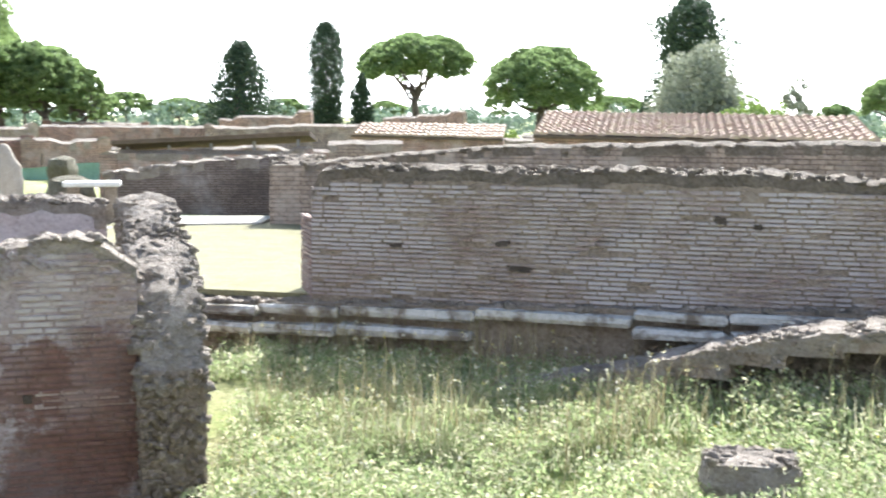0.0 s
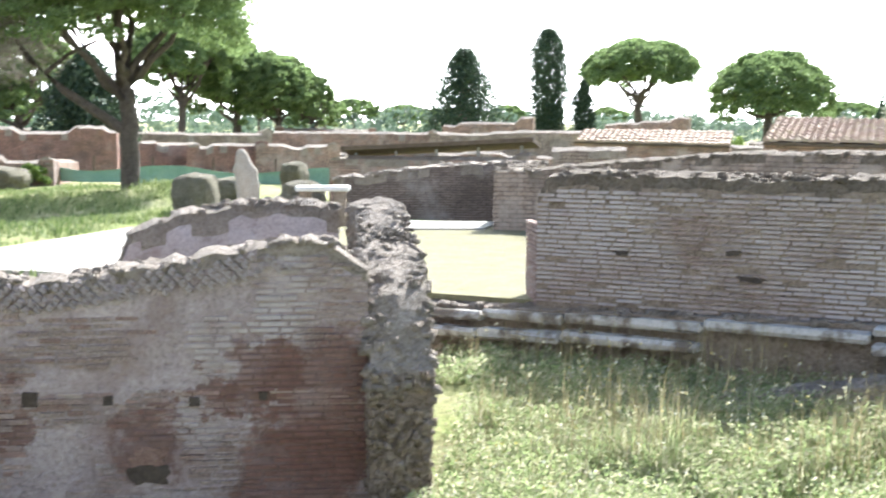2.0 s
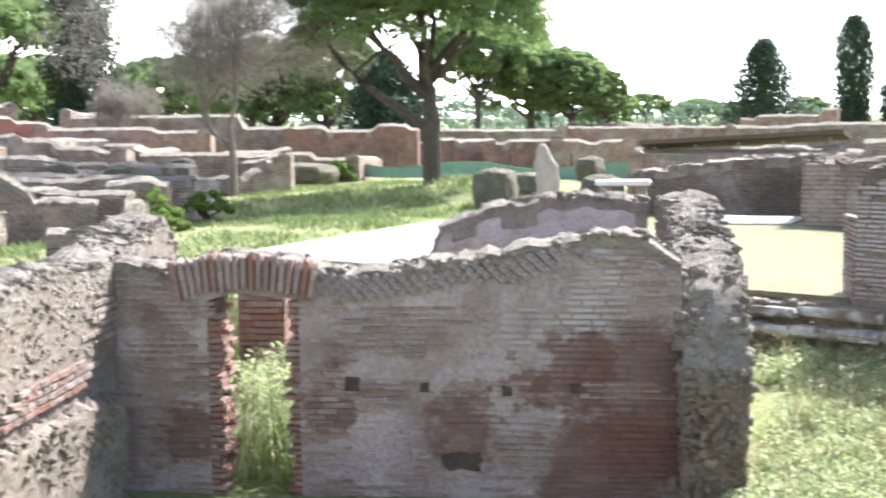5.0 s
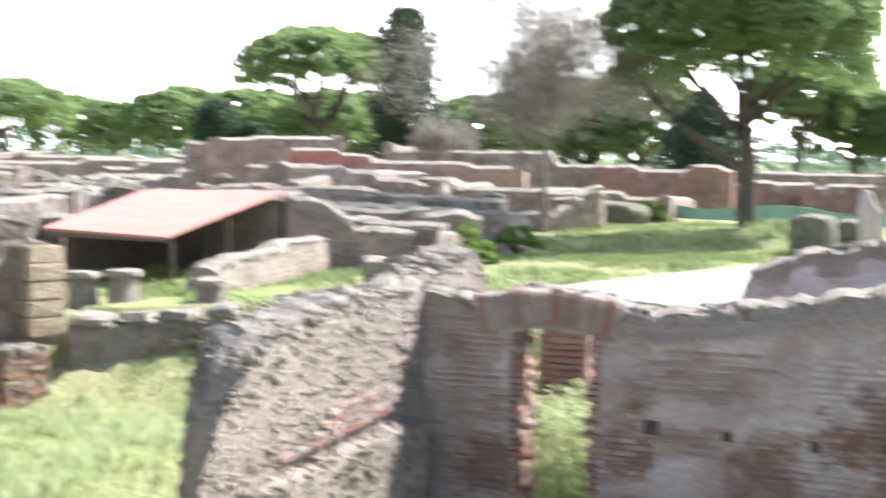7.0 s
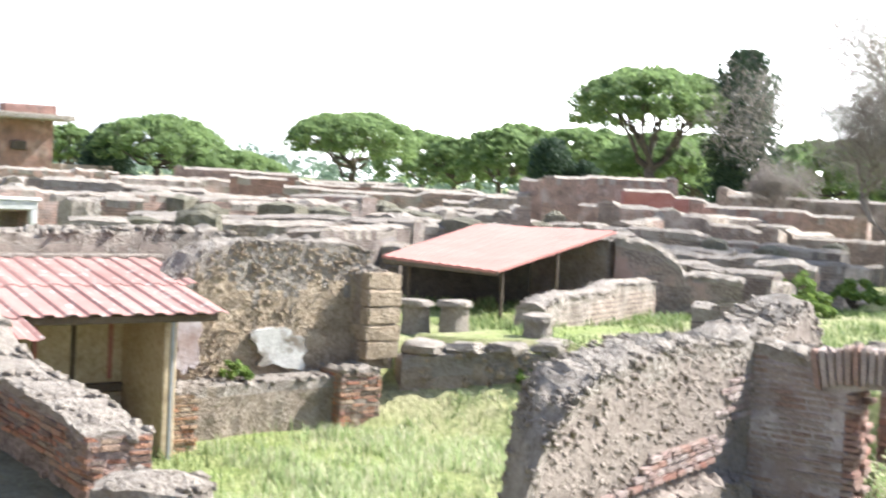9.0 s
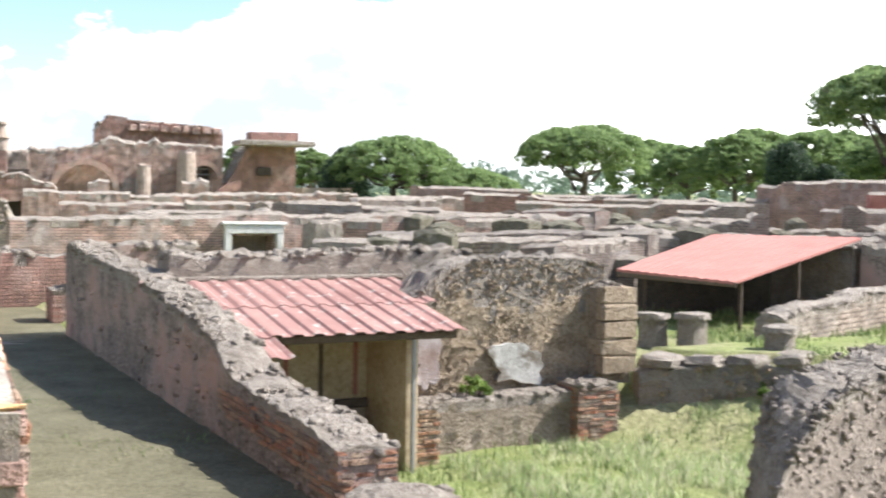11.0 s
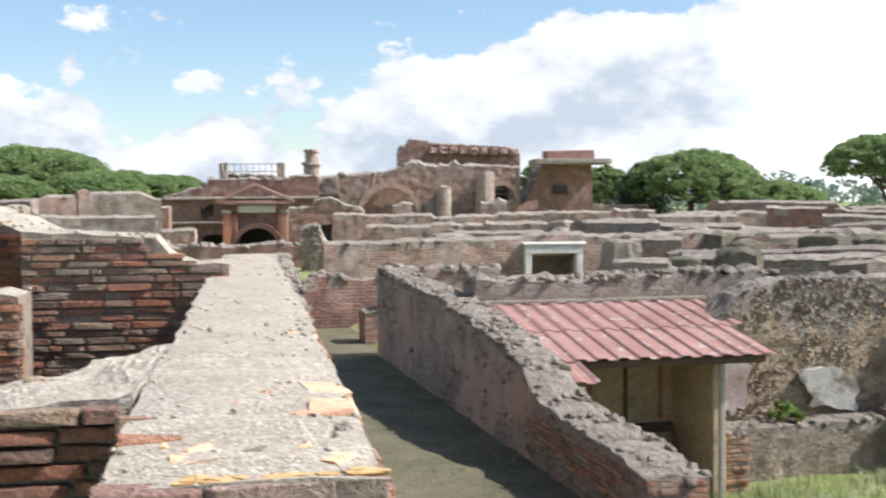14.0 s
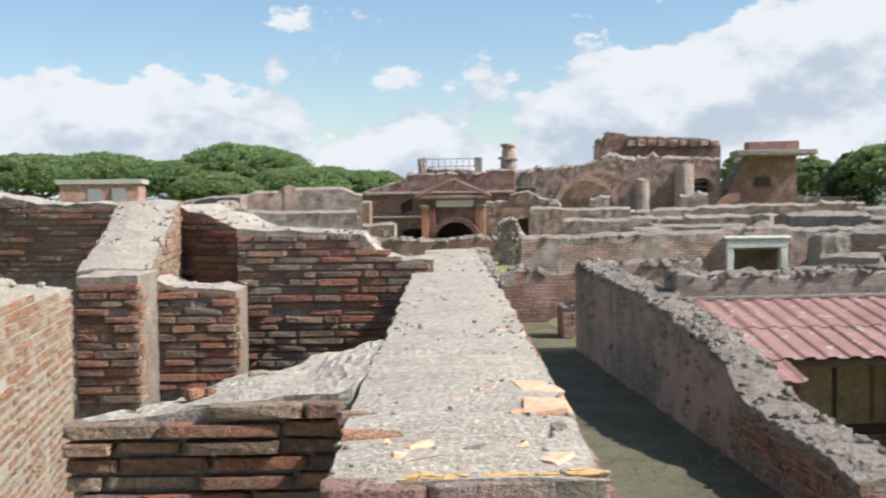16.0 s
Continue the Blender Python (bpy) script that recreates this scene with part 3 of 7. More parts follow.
def courses(parent, a, b, z0, top, meshes, course=0.055, joint=0.012, lengths=(0.14, 0.30), proud=0.012, depth=0.08, keep=lambda x, z: True, limit=300, odd=None, name="brick", skip=0.04):
    """Lays single bricks over the face from a to b; the wall lies to the left of that line. top: function of the metres along."""
    a, b = Vector((*a, 0)), Vector((*b, 0))
    length = (b - a).length
    along = (b - a) / length
    back = Vector((-along.y, along.x, 0))
    ang = math.atan2(along.y, along.x)
    made = 0
    z = z0
    row = 0
    while made < limit and z < 6:
        h = course * rng.uniform(0.86, 1.1) - joint
        x = -rng.uniform(0, lengths[0])
        any_fit = False
        while x < length:
            ln = rng.uniform(*lengths)
            if odd and rng.random() < odd[0]:
                ln = rng.uniform(*odd[1])
            x0, x1 = max(x, 0), min(x + ln, length)
            x += ln + joint
            if x1 - x0 < 0.035:
                continue
            m = (x0 + x1) / 2
            if z + h > top(m):
                continue
            any_fit = True
            if not keep(m, z + h / 2) or rng.random() < skip:
                continue
            off = -proud * rng.uniform(0.3, 1.35) + depth / 2
            p = a + along * m + back * off
            ob = new(name, meshes[int(rng.integers(len(meshes)))])
            ob.parent = parent
            ob.matrix_basis = (Matrix.Translation((p.x, p.y, z + h / 2)) @ Matrix.Rotation(ang + rng.normal(0, 0.008), 4, "Z")
                               @ Matrix.Rotation(rng.normal(0, 0.01), 4, "Y") @ Matrix.Diagonal((x1 - x0, depth, h, 1)))
            made += 1
            if made >= limit:
                break
        if not any_fit and z > max(top(0.01), top(length / 2), top(length - 0.01)):
            break
        z += h + joint
        row += 1
    return made


def brick_sheet(name, a, b, z0, top, mat, parent, course=0.055, joint=0.012, lengths=(0.16, 0.32), proud=0.015, keep=lambda x, z: True, skip=0.05, label=""):
    """Many bricks joined into one mesh, for faces with more of them than one could pick apart."""
    a, b = Vector((*a, 0)), Vector((*b, 0))
    length = (b - a).length
    along = (b - a) / length
    back = Vector((-along.y, along.x, 0))
    verts, faces = [], []
    z = z0
    while z < 8:
        h = course * rng.uniform(0.9, 1.08) - joint
        if z > max(top(length * k / 20) for k in range(21)):
            break
        x = -rng.uniform(0, lengths[0])
        while x < length:
            ln = rng.uniform(*lengths)
            x0, x1 = max(x, 0), min(x + ln, length)
            x += ln + joint * rng.uniform(0.6, 1.6)
            m = (x0 + x1) / 2
            if x1 - x0 < 0.03 or z + h > top(m) or rng.random() < skip or not keep(m, z):
                continue
            d = proud * rng.uniform(0.1, 1.3)
            o = len(verts)
            e = 0.006
            dz = rng.uniform(-0.004, 0.004)
            for (xx, zz, dd) in ((x0, z, -0.02), (x1, z, -0.02), (x1, z + h, -0.02), (x0, z + h, -0.02),
                                 (x0 + e, z + e, d), (x1 - e, z + e, d), (x1 - e, z + h - e, d), (x0 + e, z + h - e, d)):
                p = a + along * xx - back * dd
                verts.append((p.x, p.y, zz + dz))
            faces += [(o + 4, o + 5, o + 6, o + 7), (o, o + 1, o + 5, o + 4), (o + 1, o + 2, o + 6, o + 5), (o + 2, o + 3, o + 7, o + 6), (o + 3, o, o + 4, o + 7)]
        z += h + joint
    ob = part(name, mesh_from(name, verts, faces, [mat]), parent, label)
    ob["kind"] = "stuff"
    return ob


# ---- ground ----
EDGE = ((-60, 3.3), (-13.5, 3.3), (-13.4, 8.6), (-12.35, 8.7), (-11.2, 10.3), (-7.6, 10.6), (-4.7, 11.2), (-2.64, 13.1), (4.0, 11.2), (8.0, 10.0), (30, 3.0))


def step_y(x):
    return float(np.interp(x, [e[0] for e in EDGE], [e[1] for e in EDGE]))


def ground_z(x, y):
    wob = 0.05 * noise.noise((x * 0.5, y * 0.5, 0)) + 0.02 * noise.noise((x * 2, y * 2, 4))
    if y < 3.1:
        base = 0.72 if x < -1 else 0.0
    elif x < -13.5 or (x < -12.9 and y > 8.5):
        base = 0.85
    elif y > step_y(x) + 0.4:
        base = 0.98
    else:
        base = 0.0
        if x > -2.3:
            base = 0.40 * max(0.0, min(1.0, (y - 8.4) / 3.2)) - 0.02
            # weedy slope up to the curved wall
            line = float(np.interp(x, (0.1, 2.6, 4.6), (11.3, 9.75, 9.3)))
            rise = float(np.interp(x, (-0.6, 0.8, 2.0, 2.6, 4.6), (0.0, 0.33, 0.58, 0.66, 0.62)))
            ahead = line - y
            if ahead > -0.1:
                base = max(base, rise * max(0.0, 1 - ahead / 3.4))
    if y > 16.0:
        base += 0.32 * math.exp(-((x + 13.2) / 3.4) ** 2 - ((y - 29.4) / 3.0) ** 2) - 0.30 * math.exp(-((x + 14.5) / 3.2) ** 2 - ((y - 23.8) / 2.8) ** 2)
    if base == 0.0 and x < -8.5 and y > 8.0:
        base = 0.5 * max(0.0, 1 - (step_y(x) + 0.3 - y) / 1.8)
    far = max(abs(x), abs(y))
    if far > 60:
        base -= min(1.5, (far - 60) * 0.008)
    return base + wob


def build_ground():
    def axis(lo, hi, fine):
        inner = list(np.arange(lo, hi, fine))
        out, s = [], 0.6
        v = hi
        while v < 2600:
            out.append(v)
            v += s
            s *= 1.22
        left, s = [], 0.6
        v = lo - 0.6
        while v > -2600:
            left.append(v)
            s *= 1.22
            v -= s
        return left[::-1] + inner + out

    xs, ys = axis(-20, 7, 0.2), axis(-3, 24, 0.2)
    verts = [(x, y, ground_z(x, y)) for y in ys for x in xs]
    n = len(xs)
    faces = [(j * n + i, j * n + i + 1, (j + 1) * n + i + 1, (j + 1) * n + i) for j in range(len(ys) - 1) for i in range(n - 1)]
    ob = new("ground", mesh_from("ground", verts, faces, [M_GROUND], smooth=True))
    tagged(ob, "uneven grassy earth of the excavated town", "ground", "", "structure")


build_ground()


def flat_patch(name, pts, z, mat, label, cell=0.35, lift=0.03):
    """A thin uneven sheet that lies on the ground, cut to an outline of a few corners."""
    bm = bmesh.new()
    vs = [bm.verts.new((x, y, z)) for x, y in pts]
    f = bm.faces.new(vs)
    r = bmesh.ops.extrude_face_region(bm, geom=[f])
    for v in [g for g in r["geom"] if isinstance(g, bmesh.types.BMVert)]:
        v.co.z += lift
    bmesh.ops.recalc_face_normals(bm, faces=bm.faces)
    ob = new(name, bm_mesh(name, bm, mat))
    return tagged(ob, label, name.replace("_", " "), "", "structure")


flat_patch("lawn", ((-3.0, 13.2), (4.0, 11.4), (7, 10.6), (7, 17.0), (-2.4, 22.0), (-5.6, 22.6), (-5.6, 14.0)), 0.99, M_DRYLAWN, "dry mown lawn between the ruined walls", lift=0.06)
flat_patch("pavement", ((-9.6, 14.0), (-5.2, 13.6), (-5.4, 20.2), (-8.9, 21.2)), 1.0, M_PAVING, "pale worn stone paving of an ancient street", lift=0.06)
flat_patch("path", ((-27.5, 0.9), (-1.8, 0.1), (-1.8, 2.9), (-17.2, 2.95), (-27.5, 3.4)), 0.74, M_EARTH, "trodden earth lane between the walls", lift=0.04)
flat_patch("pavement", ((-5.2, 20.4), (-3.1, 20.9), (-3.0, 22.4), (-5.3, 22.2)), 1.04, M_PAVING, "pale strip of stone paving by the wall", lift=0.04)

# ---- right: long brick wall on its plinth ----
BW_A, BW_B = (-1.35, 12.67), (5.2, 10.7)
bw_top = lambda s: 2.30 if s > 0.25 else 1.75 + 2.0 * s
bw = ruin_wall("long grey brick wall with patchy plaster and rough crest", BW_A, BW_B, 0.6, 0.6,
               ((0, 2.12), (0.012, 2.31), (0.04, 2.36), (0.3, 2.37), (0.62, 2.38), (0.8, 2.33), (1, 2.3)), (M_RUBBLE, M_MATTED_SHADE), cell=0.11, rough=0.006, lump=0.05, band=0.13)


def bw_keep(x, z):
    n = fbm(x * 1.3 + 4, z * 1.9, 0.5)
    return n > -0.9 or z > 1.9


bw_crest = lambda x: 2.24 if x > 0.15 else 2.08 + 1.0 * x
brick_sheet("brickwork", BW_A, BW_B, 1.06, bw_crest, M_BRICK_MAUVE, bw, course=0.047, joint=0.011, lengths=(0.13, 0.27), proud=0.02, keep=bw_keep, skip=0.05)
courses(bw, (-1.52, 13.24), BW_A, 1.0, lambda x: 1.9, BRICKS_FADED, course=0.047, lengths=(0.15, 0.28), proud=0.012)


def ragged_patch(parent, centre, along, w, h, mat, seed, thick=0.02, label="", name="plaster_patch"):
    """A thin patch with a broken outline, standing proud of a wall face: plaster remnants, bare masonry, painted hole
    shade. along: direction of the face.
    """
    g = np.random.default_rng(seed)
    u = Vector((along[0], along[1], 0)).normalized()
    nrm = Vector((u.y, -u.x, 0))
    bm = bmesh.new()
    ring = []
    for k in range(34):
        a = math.tau * k / 34
        sq = 1 / max(abs(math.cos(a)), abs(math.sin(a)))
        r = (0.5 * sq ** 0.7) * (0.78 + 0.12 * math.sin(2 * a + seed) + 0.08 * math.sin(5 * a + seed * 2.3) + 0.05 * math.sin(9 * a + seed) + g.uniform(-0.05, 0.05))
        p = Vector(centre) + u * (math.cos(a) * r * w) + Vector((0, 0, math.sin(a) * r * h))
        ring.append(bm.verts.new(p - nrm * thick))
    f = bm.faces.new(ring)
    r = bmesh.ops.extrude_face_region(bm, geom=[f])
    for v in [q for q in r["geom"] if isinstance(q, bmesh.types.BMVert)]:
        v.co += nrm * thick * 2
    bmesh.ops.recalc_face_normals(bm, faces=bm.faces)
    return part(name, bm_mesh(name, bm, mat), parent, label)


bw_dir = Vector(BW_B) - Vector(BW_A)
# missing bricks: flat dark patches stand in for the shade of their holes
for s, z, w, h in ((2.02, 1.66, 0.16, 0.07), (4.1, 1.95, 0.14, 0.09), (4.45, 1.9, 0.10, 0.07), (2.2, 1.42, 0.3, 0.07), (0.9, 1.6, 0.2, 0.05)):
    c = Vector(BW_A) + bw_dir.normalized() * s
    ragged_patch(bw, (c.x, c.y, z), bw_dir, w, h, M_DARK, int(s * 50), 0.024, "", "missing_brick_shade")
plinth = ruin_wall("stepped stone plinth with pale mouldings", (-2.9, 13.0), (5.2, 10.55), 0.5, 0.1, ((0, 0.95), (0.2, 0.99), (0.5, 1.07), (1, 1.22)), (M_RUBBLE, M_CREST),
                   name="plinth", cell=0.15, rough=0.02, lump=0.012, band=0.0)
ud = (Vector(BW_B) - Vector(BW_A)).normalized()
pang = math.degrees(math.atan2(10.55 - 13.0, 8.1))
pdir = Vector((8.1, -2.45, 0)).normalized()
pn = Vector((-pdir.y, pdir.x, 0))
x = 0.0
while x < 8.2:
    ln = rng.uniform(0.7, 1.7)
    c = Vector((-2.9, 13.0, 0)) + pdir * (x + ln / 2) - pn * 0.05
    block("moulding_stone", (ln - 0.012, 0.2, 0.085), (c.x, c.y, 0.85 + 0.032 * x + rng.uniform(-0.012, 0.012)), M_LIME, plinth, pang + rng.normal(0, 0.6), 0.022, 0.012)
    if rng.random() < 0.85:
        c2 = c - pn * 0.11
        block("moulding_stone", (ln - 0.02, 0.24, 0.10), (c2.x, c2.y, 0.67 + 0.034 * x + rng.uniform(-0.02, 0.01)), M_LIME if rng.random() < 0.7 else M_RUBBLE, plinth, pang + rng.normal(0, 0.8), 0.025, 0.014)
    if rng.random() < 0.5:
        c3 = c - pn * 0.2
        block("step_stone", (ln * 0.8, 0.25, 0.12), (c3.x, c3.y, 0.40 + rng.uniform(-0.04, 0.03)), M_MATTED_SHADE, plinth, pang + rng.normal(0, 1.2), 0.025, 0.02)
    x += ln
wall2 = ruin_wall("second long brick wall behind the lawn", (-2.35, 21.0), (9.5, 16.3), 0.6, 0.9, ((0, 2.05), (0.1, 2.2), (0.28, 2.4), (0.6, 2.5), (1, 2.55)), (M_ROUGHCOURSE, M_MATTED_SHADE), cell=0.14, lump=0.03, rough=0.02, dome=0.04, loose=0.5)
wall2b = ruin_wall("return of the grey brick wall", (-2.35, 24.0), (-2.35, 21.0), -0.6, 0.9, ((0, 2.1), (1, 2.05)), (M_ROUGHCOURSE, M_MATTED_SHADE), cell=0.16, lump=0.03)
greyw = ruin_wall("grey brick wall closing the lawn", (-6.4, 23.3), (-2.3, 23.9), 0.6, 0.9, ((0, 1.75), (0.35, 1.95), (0.6, 2.06), (1, 2.1)), (M_GREYBRICK, M_CREST), cell=0.2)
# curved broken vault edge in the weeds: a thin overhanging shell before a hollow
VAULT = ((0.1, 11.3), (1.35, 10.4), (2.6, 9.75), (3.6, 9.42), (4.6, 9.3), (6.2, 9.2))
VAULT_Z = (0.36, 0.70, 1.14, 1.27, 1.20, 0.98)
VAULT_U = [0.0, *np.cumsum([math.dist(VAULT[k], VAULT[k + 1]) for k in range(5)])]


def vault_at(u):
    return (Vector((float(np.interp(u, VAULT_U, [q[0] for q in VAULT])), float(np.interp(u, VAULT_U, [q[1] for q in VAULT])))), float(np.interp(u, VAULT_U, VAULT_Z)))


for k in range(15):
    (a, za), (b, zb) = vault_at(VAULT_U[-1] * k / 15), vault_at(VAULT_U[-1] * (k + 1) / 15)
    inward = Vector((-(b - a).y, (b - a).x)).normalized()
    ruin_wall("low curved edge of a broken vault grown over with weeds", a, b, 0.75, min(za, zb) - 0.13, ((0, za), (0.5, (za + zb) / 2 + 0.015), (1, zb)), (M_RUBBLE, M_CREST),
                      cell=0.09, rough=0.03, lump=0.035, band=0.2, face=0.6, stone=0.045, group="broken vault")
    # footing in the dark crest tone, standing in for the hollow's shade
    ruin_wall("rubble footing under the broken vault, shade painted into its dark colour", a + inward * 0.45, b + inward * 0.45, 0.3, -0.1, ((0, za - 0.02), (1, zb - 0.02)), (M_MATTED_SHADE, M_MATTED_SHADE), cell=0.14, rough=0.04, lump=0.02, face=0.5, stone=0.06, face_mat=M_MATTED_SHADE, group="broken vault")


def boulder(label, at, size, mat, turn=0.0, seed=0, name="stone_block", boxy=0.5):
    bm = bmesh.new()
    bmesh.ops.create_cube(bm, size=1.0)
    bmesh.ops.subdivide_edges(bm, edges=list(bm.edges), cuts=5, use_grid_fill=True)
    for v in bm.verts:
        s = v.co.normalized() * 0.62
        v.co = v.co.lerp(s, 1 - boxy)
        n = fbm(v.co.x * 3 + seed, v.co.y * 3, v.co.z * 3) * 0.09
        v.co *= 1 + n + rng.uniform(-0.02, 0.02)
        v.co.z += 0.5
        v.co = Vector((v.co.x * size[0], v.co.y * size[1], v.co.z * size[2]))
    ob = new(name, bm_mesh(name, bm, mat))
    ob.matrix_basis = pose(*at, 0, 0, turn)
    return tagged(ob, label, "stone")


fallen = boulder("fallen block of rubble masonry in the weeds", (2.14, 8.38, 0.27), (0.66, 0.5, 0.30), M_CREST, -10, 3, "masonry_block", 0.5)
gb = np.random.default_rng(61)
stones("rubble", [(gb.uniform(-0.3, 0.3), gb.uniform(-0.22, 0.22), 0.29 + gb.uniform(-0.02, 0.02)) for k in range(150)], gb.uniform(0.03, 0.09, 150), M_CREST, fallen, 62)

# ---- middle: roofless room with the arched doorway ----
FW_A = Vector((-6.3, 7.63))
FWD = Vector((math.sin(radians(108)), -math.cos(radians(108))))
fw_pt = lambda s: tuple(FW_A + FWD * s)
LWD = Vector((-math.sin(radians(18)), math.cos(radians(18))))
FW_L = 4.28
FW_CREST = ((0, 1.77), (0.10, 1.74), (0.16, 1.80), (0.23, 1.84), (0.33, 1.79), (0.43, 1.70), (0.60, 1.80), (0.72, 1.86), (0.80, 1.94), (0.86, 2.0), (0.94, 1.98), (1.0, 1.80))
FW_SPOTS = [(*fw_pt(q), z, r) for q, z, r in ((4.05, 0.75, 0.62), (3.75, 0.25, 0.5), (3.55, 1.0, 0.32), (2.68, 0.55, 0.30), (0.55, 0.45, 0.26), (1.62, 0.7, 0.22), (3.1, 0.9, 0.16))]
M_FWALL = add_stains(mat_stone("mauve_grey_plaster", (0.145, 0.113, 0.11), (0.34, 0.285, 0.285), (0.52, 0.465, 0.465), 2.4, 26.0, bump=0.8, dist=0.03,
                               patch=(0.26, 0.195, 0.18), patch_scale=1.6, patch_lo=0.50, patch_hi=0.66), FW_SPOTS, (0.115, 0.068, 0.055), 0.8)
M_FWBRICK = add_stains(mat_brick_island("stained_mauve_brick", ((0.42, 0.355, 0.34), (0.34, 0.275, 0.26), (0.49, 0.435, 0.425), (0.35, 0.25, 0.225), (0.45, 0.395, 0.385)), per_object=False, lime=(1.1, 0.50, 0.66)), FW_SPOTS, (0.15, 0.075, 0.058), 0.72)
fw = ruin_wall("roofless room wall of patched grey plaster and red brick with a doorway", fw_pt(0), fw_pt(FW_L), 0.42, -0.4, FW_CREST, (M_FWALL, M_CREST),
               cell=0.10, rough=0.012, lump=0.045, band=0.07, openings=((0.72, 1.43, -0.5, 1.56),))
pw = ruin_wall("thick end of a rubble wall with a worn sloping top", tuple(Vector(fw_pt(FW_L)) - LWD * 0.25), tuple(Vector(fw_pt(FW_L)) + LWD * 2.4), -0.46, -0.4,
               ((0, 1.0), (0.1, 1.42), (0.2, 1.66), (0.4, 1.86), (0.6, 2.05), (0.8, 2.12), (1, 2.08)), (M_RUBBLE, M_CREST), cell=0.09, rough=0.035, lump=0.06, band=0.25, face=0.7, loose=1.5)
ends = []
for k in range(420):
    q = Vector(fw_pt(FW_L)) - LWD * (0.25 + rng.uniform(-0.01, 0.03)) + FWD * rng.uniform(0.0, 0.46)
    ends.append((q.x, q.y, rng.uniform(-0.3, 1.05)))
stones("face_rubble", ends, rng.uniform(0.025, 0.085, 420), M_RUBBLE, pw, 7, 0.8)
slope = []
for k in range(520):
    f = rng.uniform(-0.01, 0.42)
    q = Vector(fw_pt(FW_L)) - LWD * 0.25 + LWD * (2.65 * f) + FWD * rng.uniform(-0.02, 0.48)
    slope.append((q.x, q.y, float(np.interp(f, (0, 0.1, 0.2, 0.4, 0.6), (1.0, 1.42, 1.66, 1.86, 2.05))) - rng.uniform(-0.01, 0.12)))
stones("slope_rubble", slope, rng.uniform(0.04, 0.13, 520), M_CREST, pw, 8, 0.8)
bk = Vector(fw_pt(0)) + LWD * 2.5
rw = ruin_wall("broken back wall of the roofless room", tuple(bk + FWD * 2.15), tuple(bk + FWD * 4.2), 0.4, -0.3, ((0, 1.5), (0.06, 1.85), (0.25, 1.98), (0.5, 2.1), (0.75, 2.12), (1, 2.08)),
               (M_PLASTER, M_CREST), cell=0.11, rough=0.03, lump=0.06, band=0.15)
lw = ruin_wall("sunlit rubble side wall of the roofless room", tuple(FW_A - LWD * 3.62), tuple(FW_A + LWD * 1.6), 0.5, -0.3,
               ((0, 0.35), (0.03, 0.85), (0.069, 1.25), (0.1, 1.45), (0.15, 1.63), (0.216, 1.75), (0.44, 1.87), (0.66, 1.79), (0.85, 1.95), (0.93, 2.02), (1.0, 1.75)), (M_RETICULATE, M_CREST), cell=0.09, rough=0.016, lump=0.05, band=0.12, skew=0.8, face=0.6, face_mat=M_RETICULATE, loose=1.2, stone=0.034)
foot = ruin_wall("thicker tan rubble footing of the side wall", tuple(FW_A - LWD * 3.62 + FWD * 0.17), tuple(FW_A - LWD * 0.3 + FWD * 0.17), 0.2, -0.3,
                 ((0, 0.3), (0.05, 0.86), (0.3, 0.90), (0.6, 0.88), (0.85, 0.86), (1.0, 0.80)), (M_RETICULATE, M_RETICULATE), cell=0.08, rough=0.02, lump=0.05, band=0.08, face=0.8, face_mat=M_RUBBLE, stone=0.040)
fw_top = lambda s: float(np.interp(s / FW_L, [c[0] for c in FW_CREST], [c[1] for c in FW_CREST])) - 0.06


def fw_right(s, z):
    n = fbm(s * 1.2, z * 1.4, 2.0)
    if 0.68 < s < 1.62 and z > 1.48:
        return False
    if 0.72 < s < 1.45:
        return False
    if 1.43 < s < 1.75:
        return fbm(s * 2.0, z * 2.0, 1.0) > 0.0
    if 0.78 < z < 0.92 and s > 1.6:
        return True
    return False


courses(fw, fw_pt(0), fw_pt(FW_L), -0.1, fw_top, BRICKS_FADED, course=0.049, joint=0.010, lengths=(0.11, 0.22), proud=0.008, keep=fw_right, limit=170, skip=0.10)
brick_sheet("lime_washed_brickwork", fw_pt(0.0), fw_pt(FW_L), -0.1, fw_top, M_FWBRICK, fw, course=0.049, joint=0.011, lengths=(0.10, 0.24), proud=0.017, skip=0.06,
            keep=lambda s, z: not 0.70 < s < 1.45 and (s < 0.7 or s > 2.95 + 0.5 * fbm(s * 1.2, z * 1.5, 4.0) or fbm(s * 1.1 + 3, z * 2.2, 8.0) > 0.04) and not (1.55 < s < 3.4 and z > 1.45))
# bare red-brown masonry where the plaster fell
for s, z, w, h in ((2.66, 0.40, 0.36, 0.22),):
    c = fw_pt(s)
    ragged_patch(fw, (c[0], c[1], z), FWD, w, h, M_BROWNSTAIN, int(s * 40), 0.010, "", "bare_masonry_patch")
# broken hole: a flat dark patch paints the shade inside
c = fw_pt(2.66)
ragged_patch(fw, (c[0], c[1], 0.29), FWD, 0.34, 0.20, M_DARK, 8, 0.018, "", "broken_hole_shade")
# net-patterned facing stones under the crest
NETS = brick_meshes("reticulate_stone", M_PLASTER, 4)
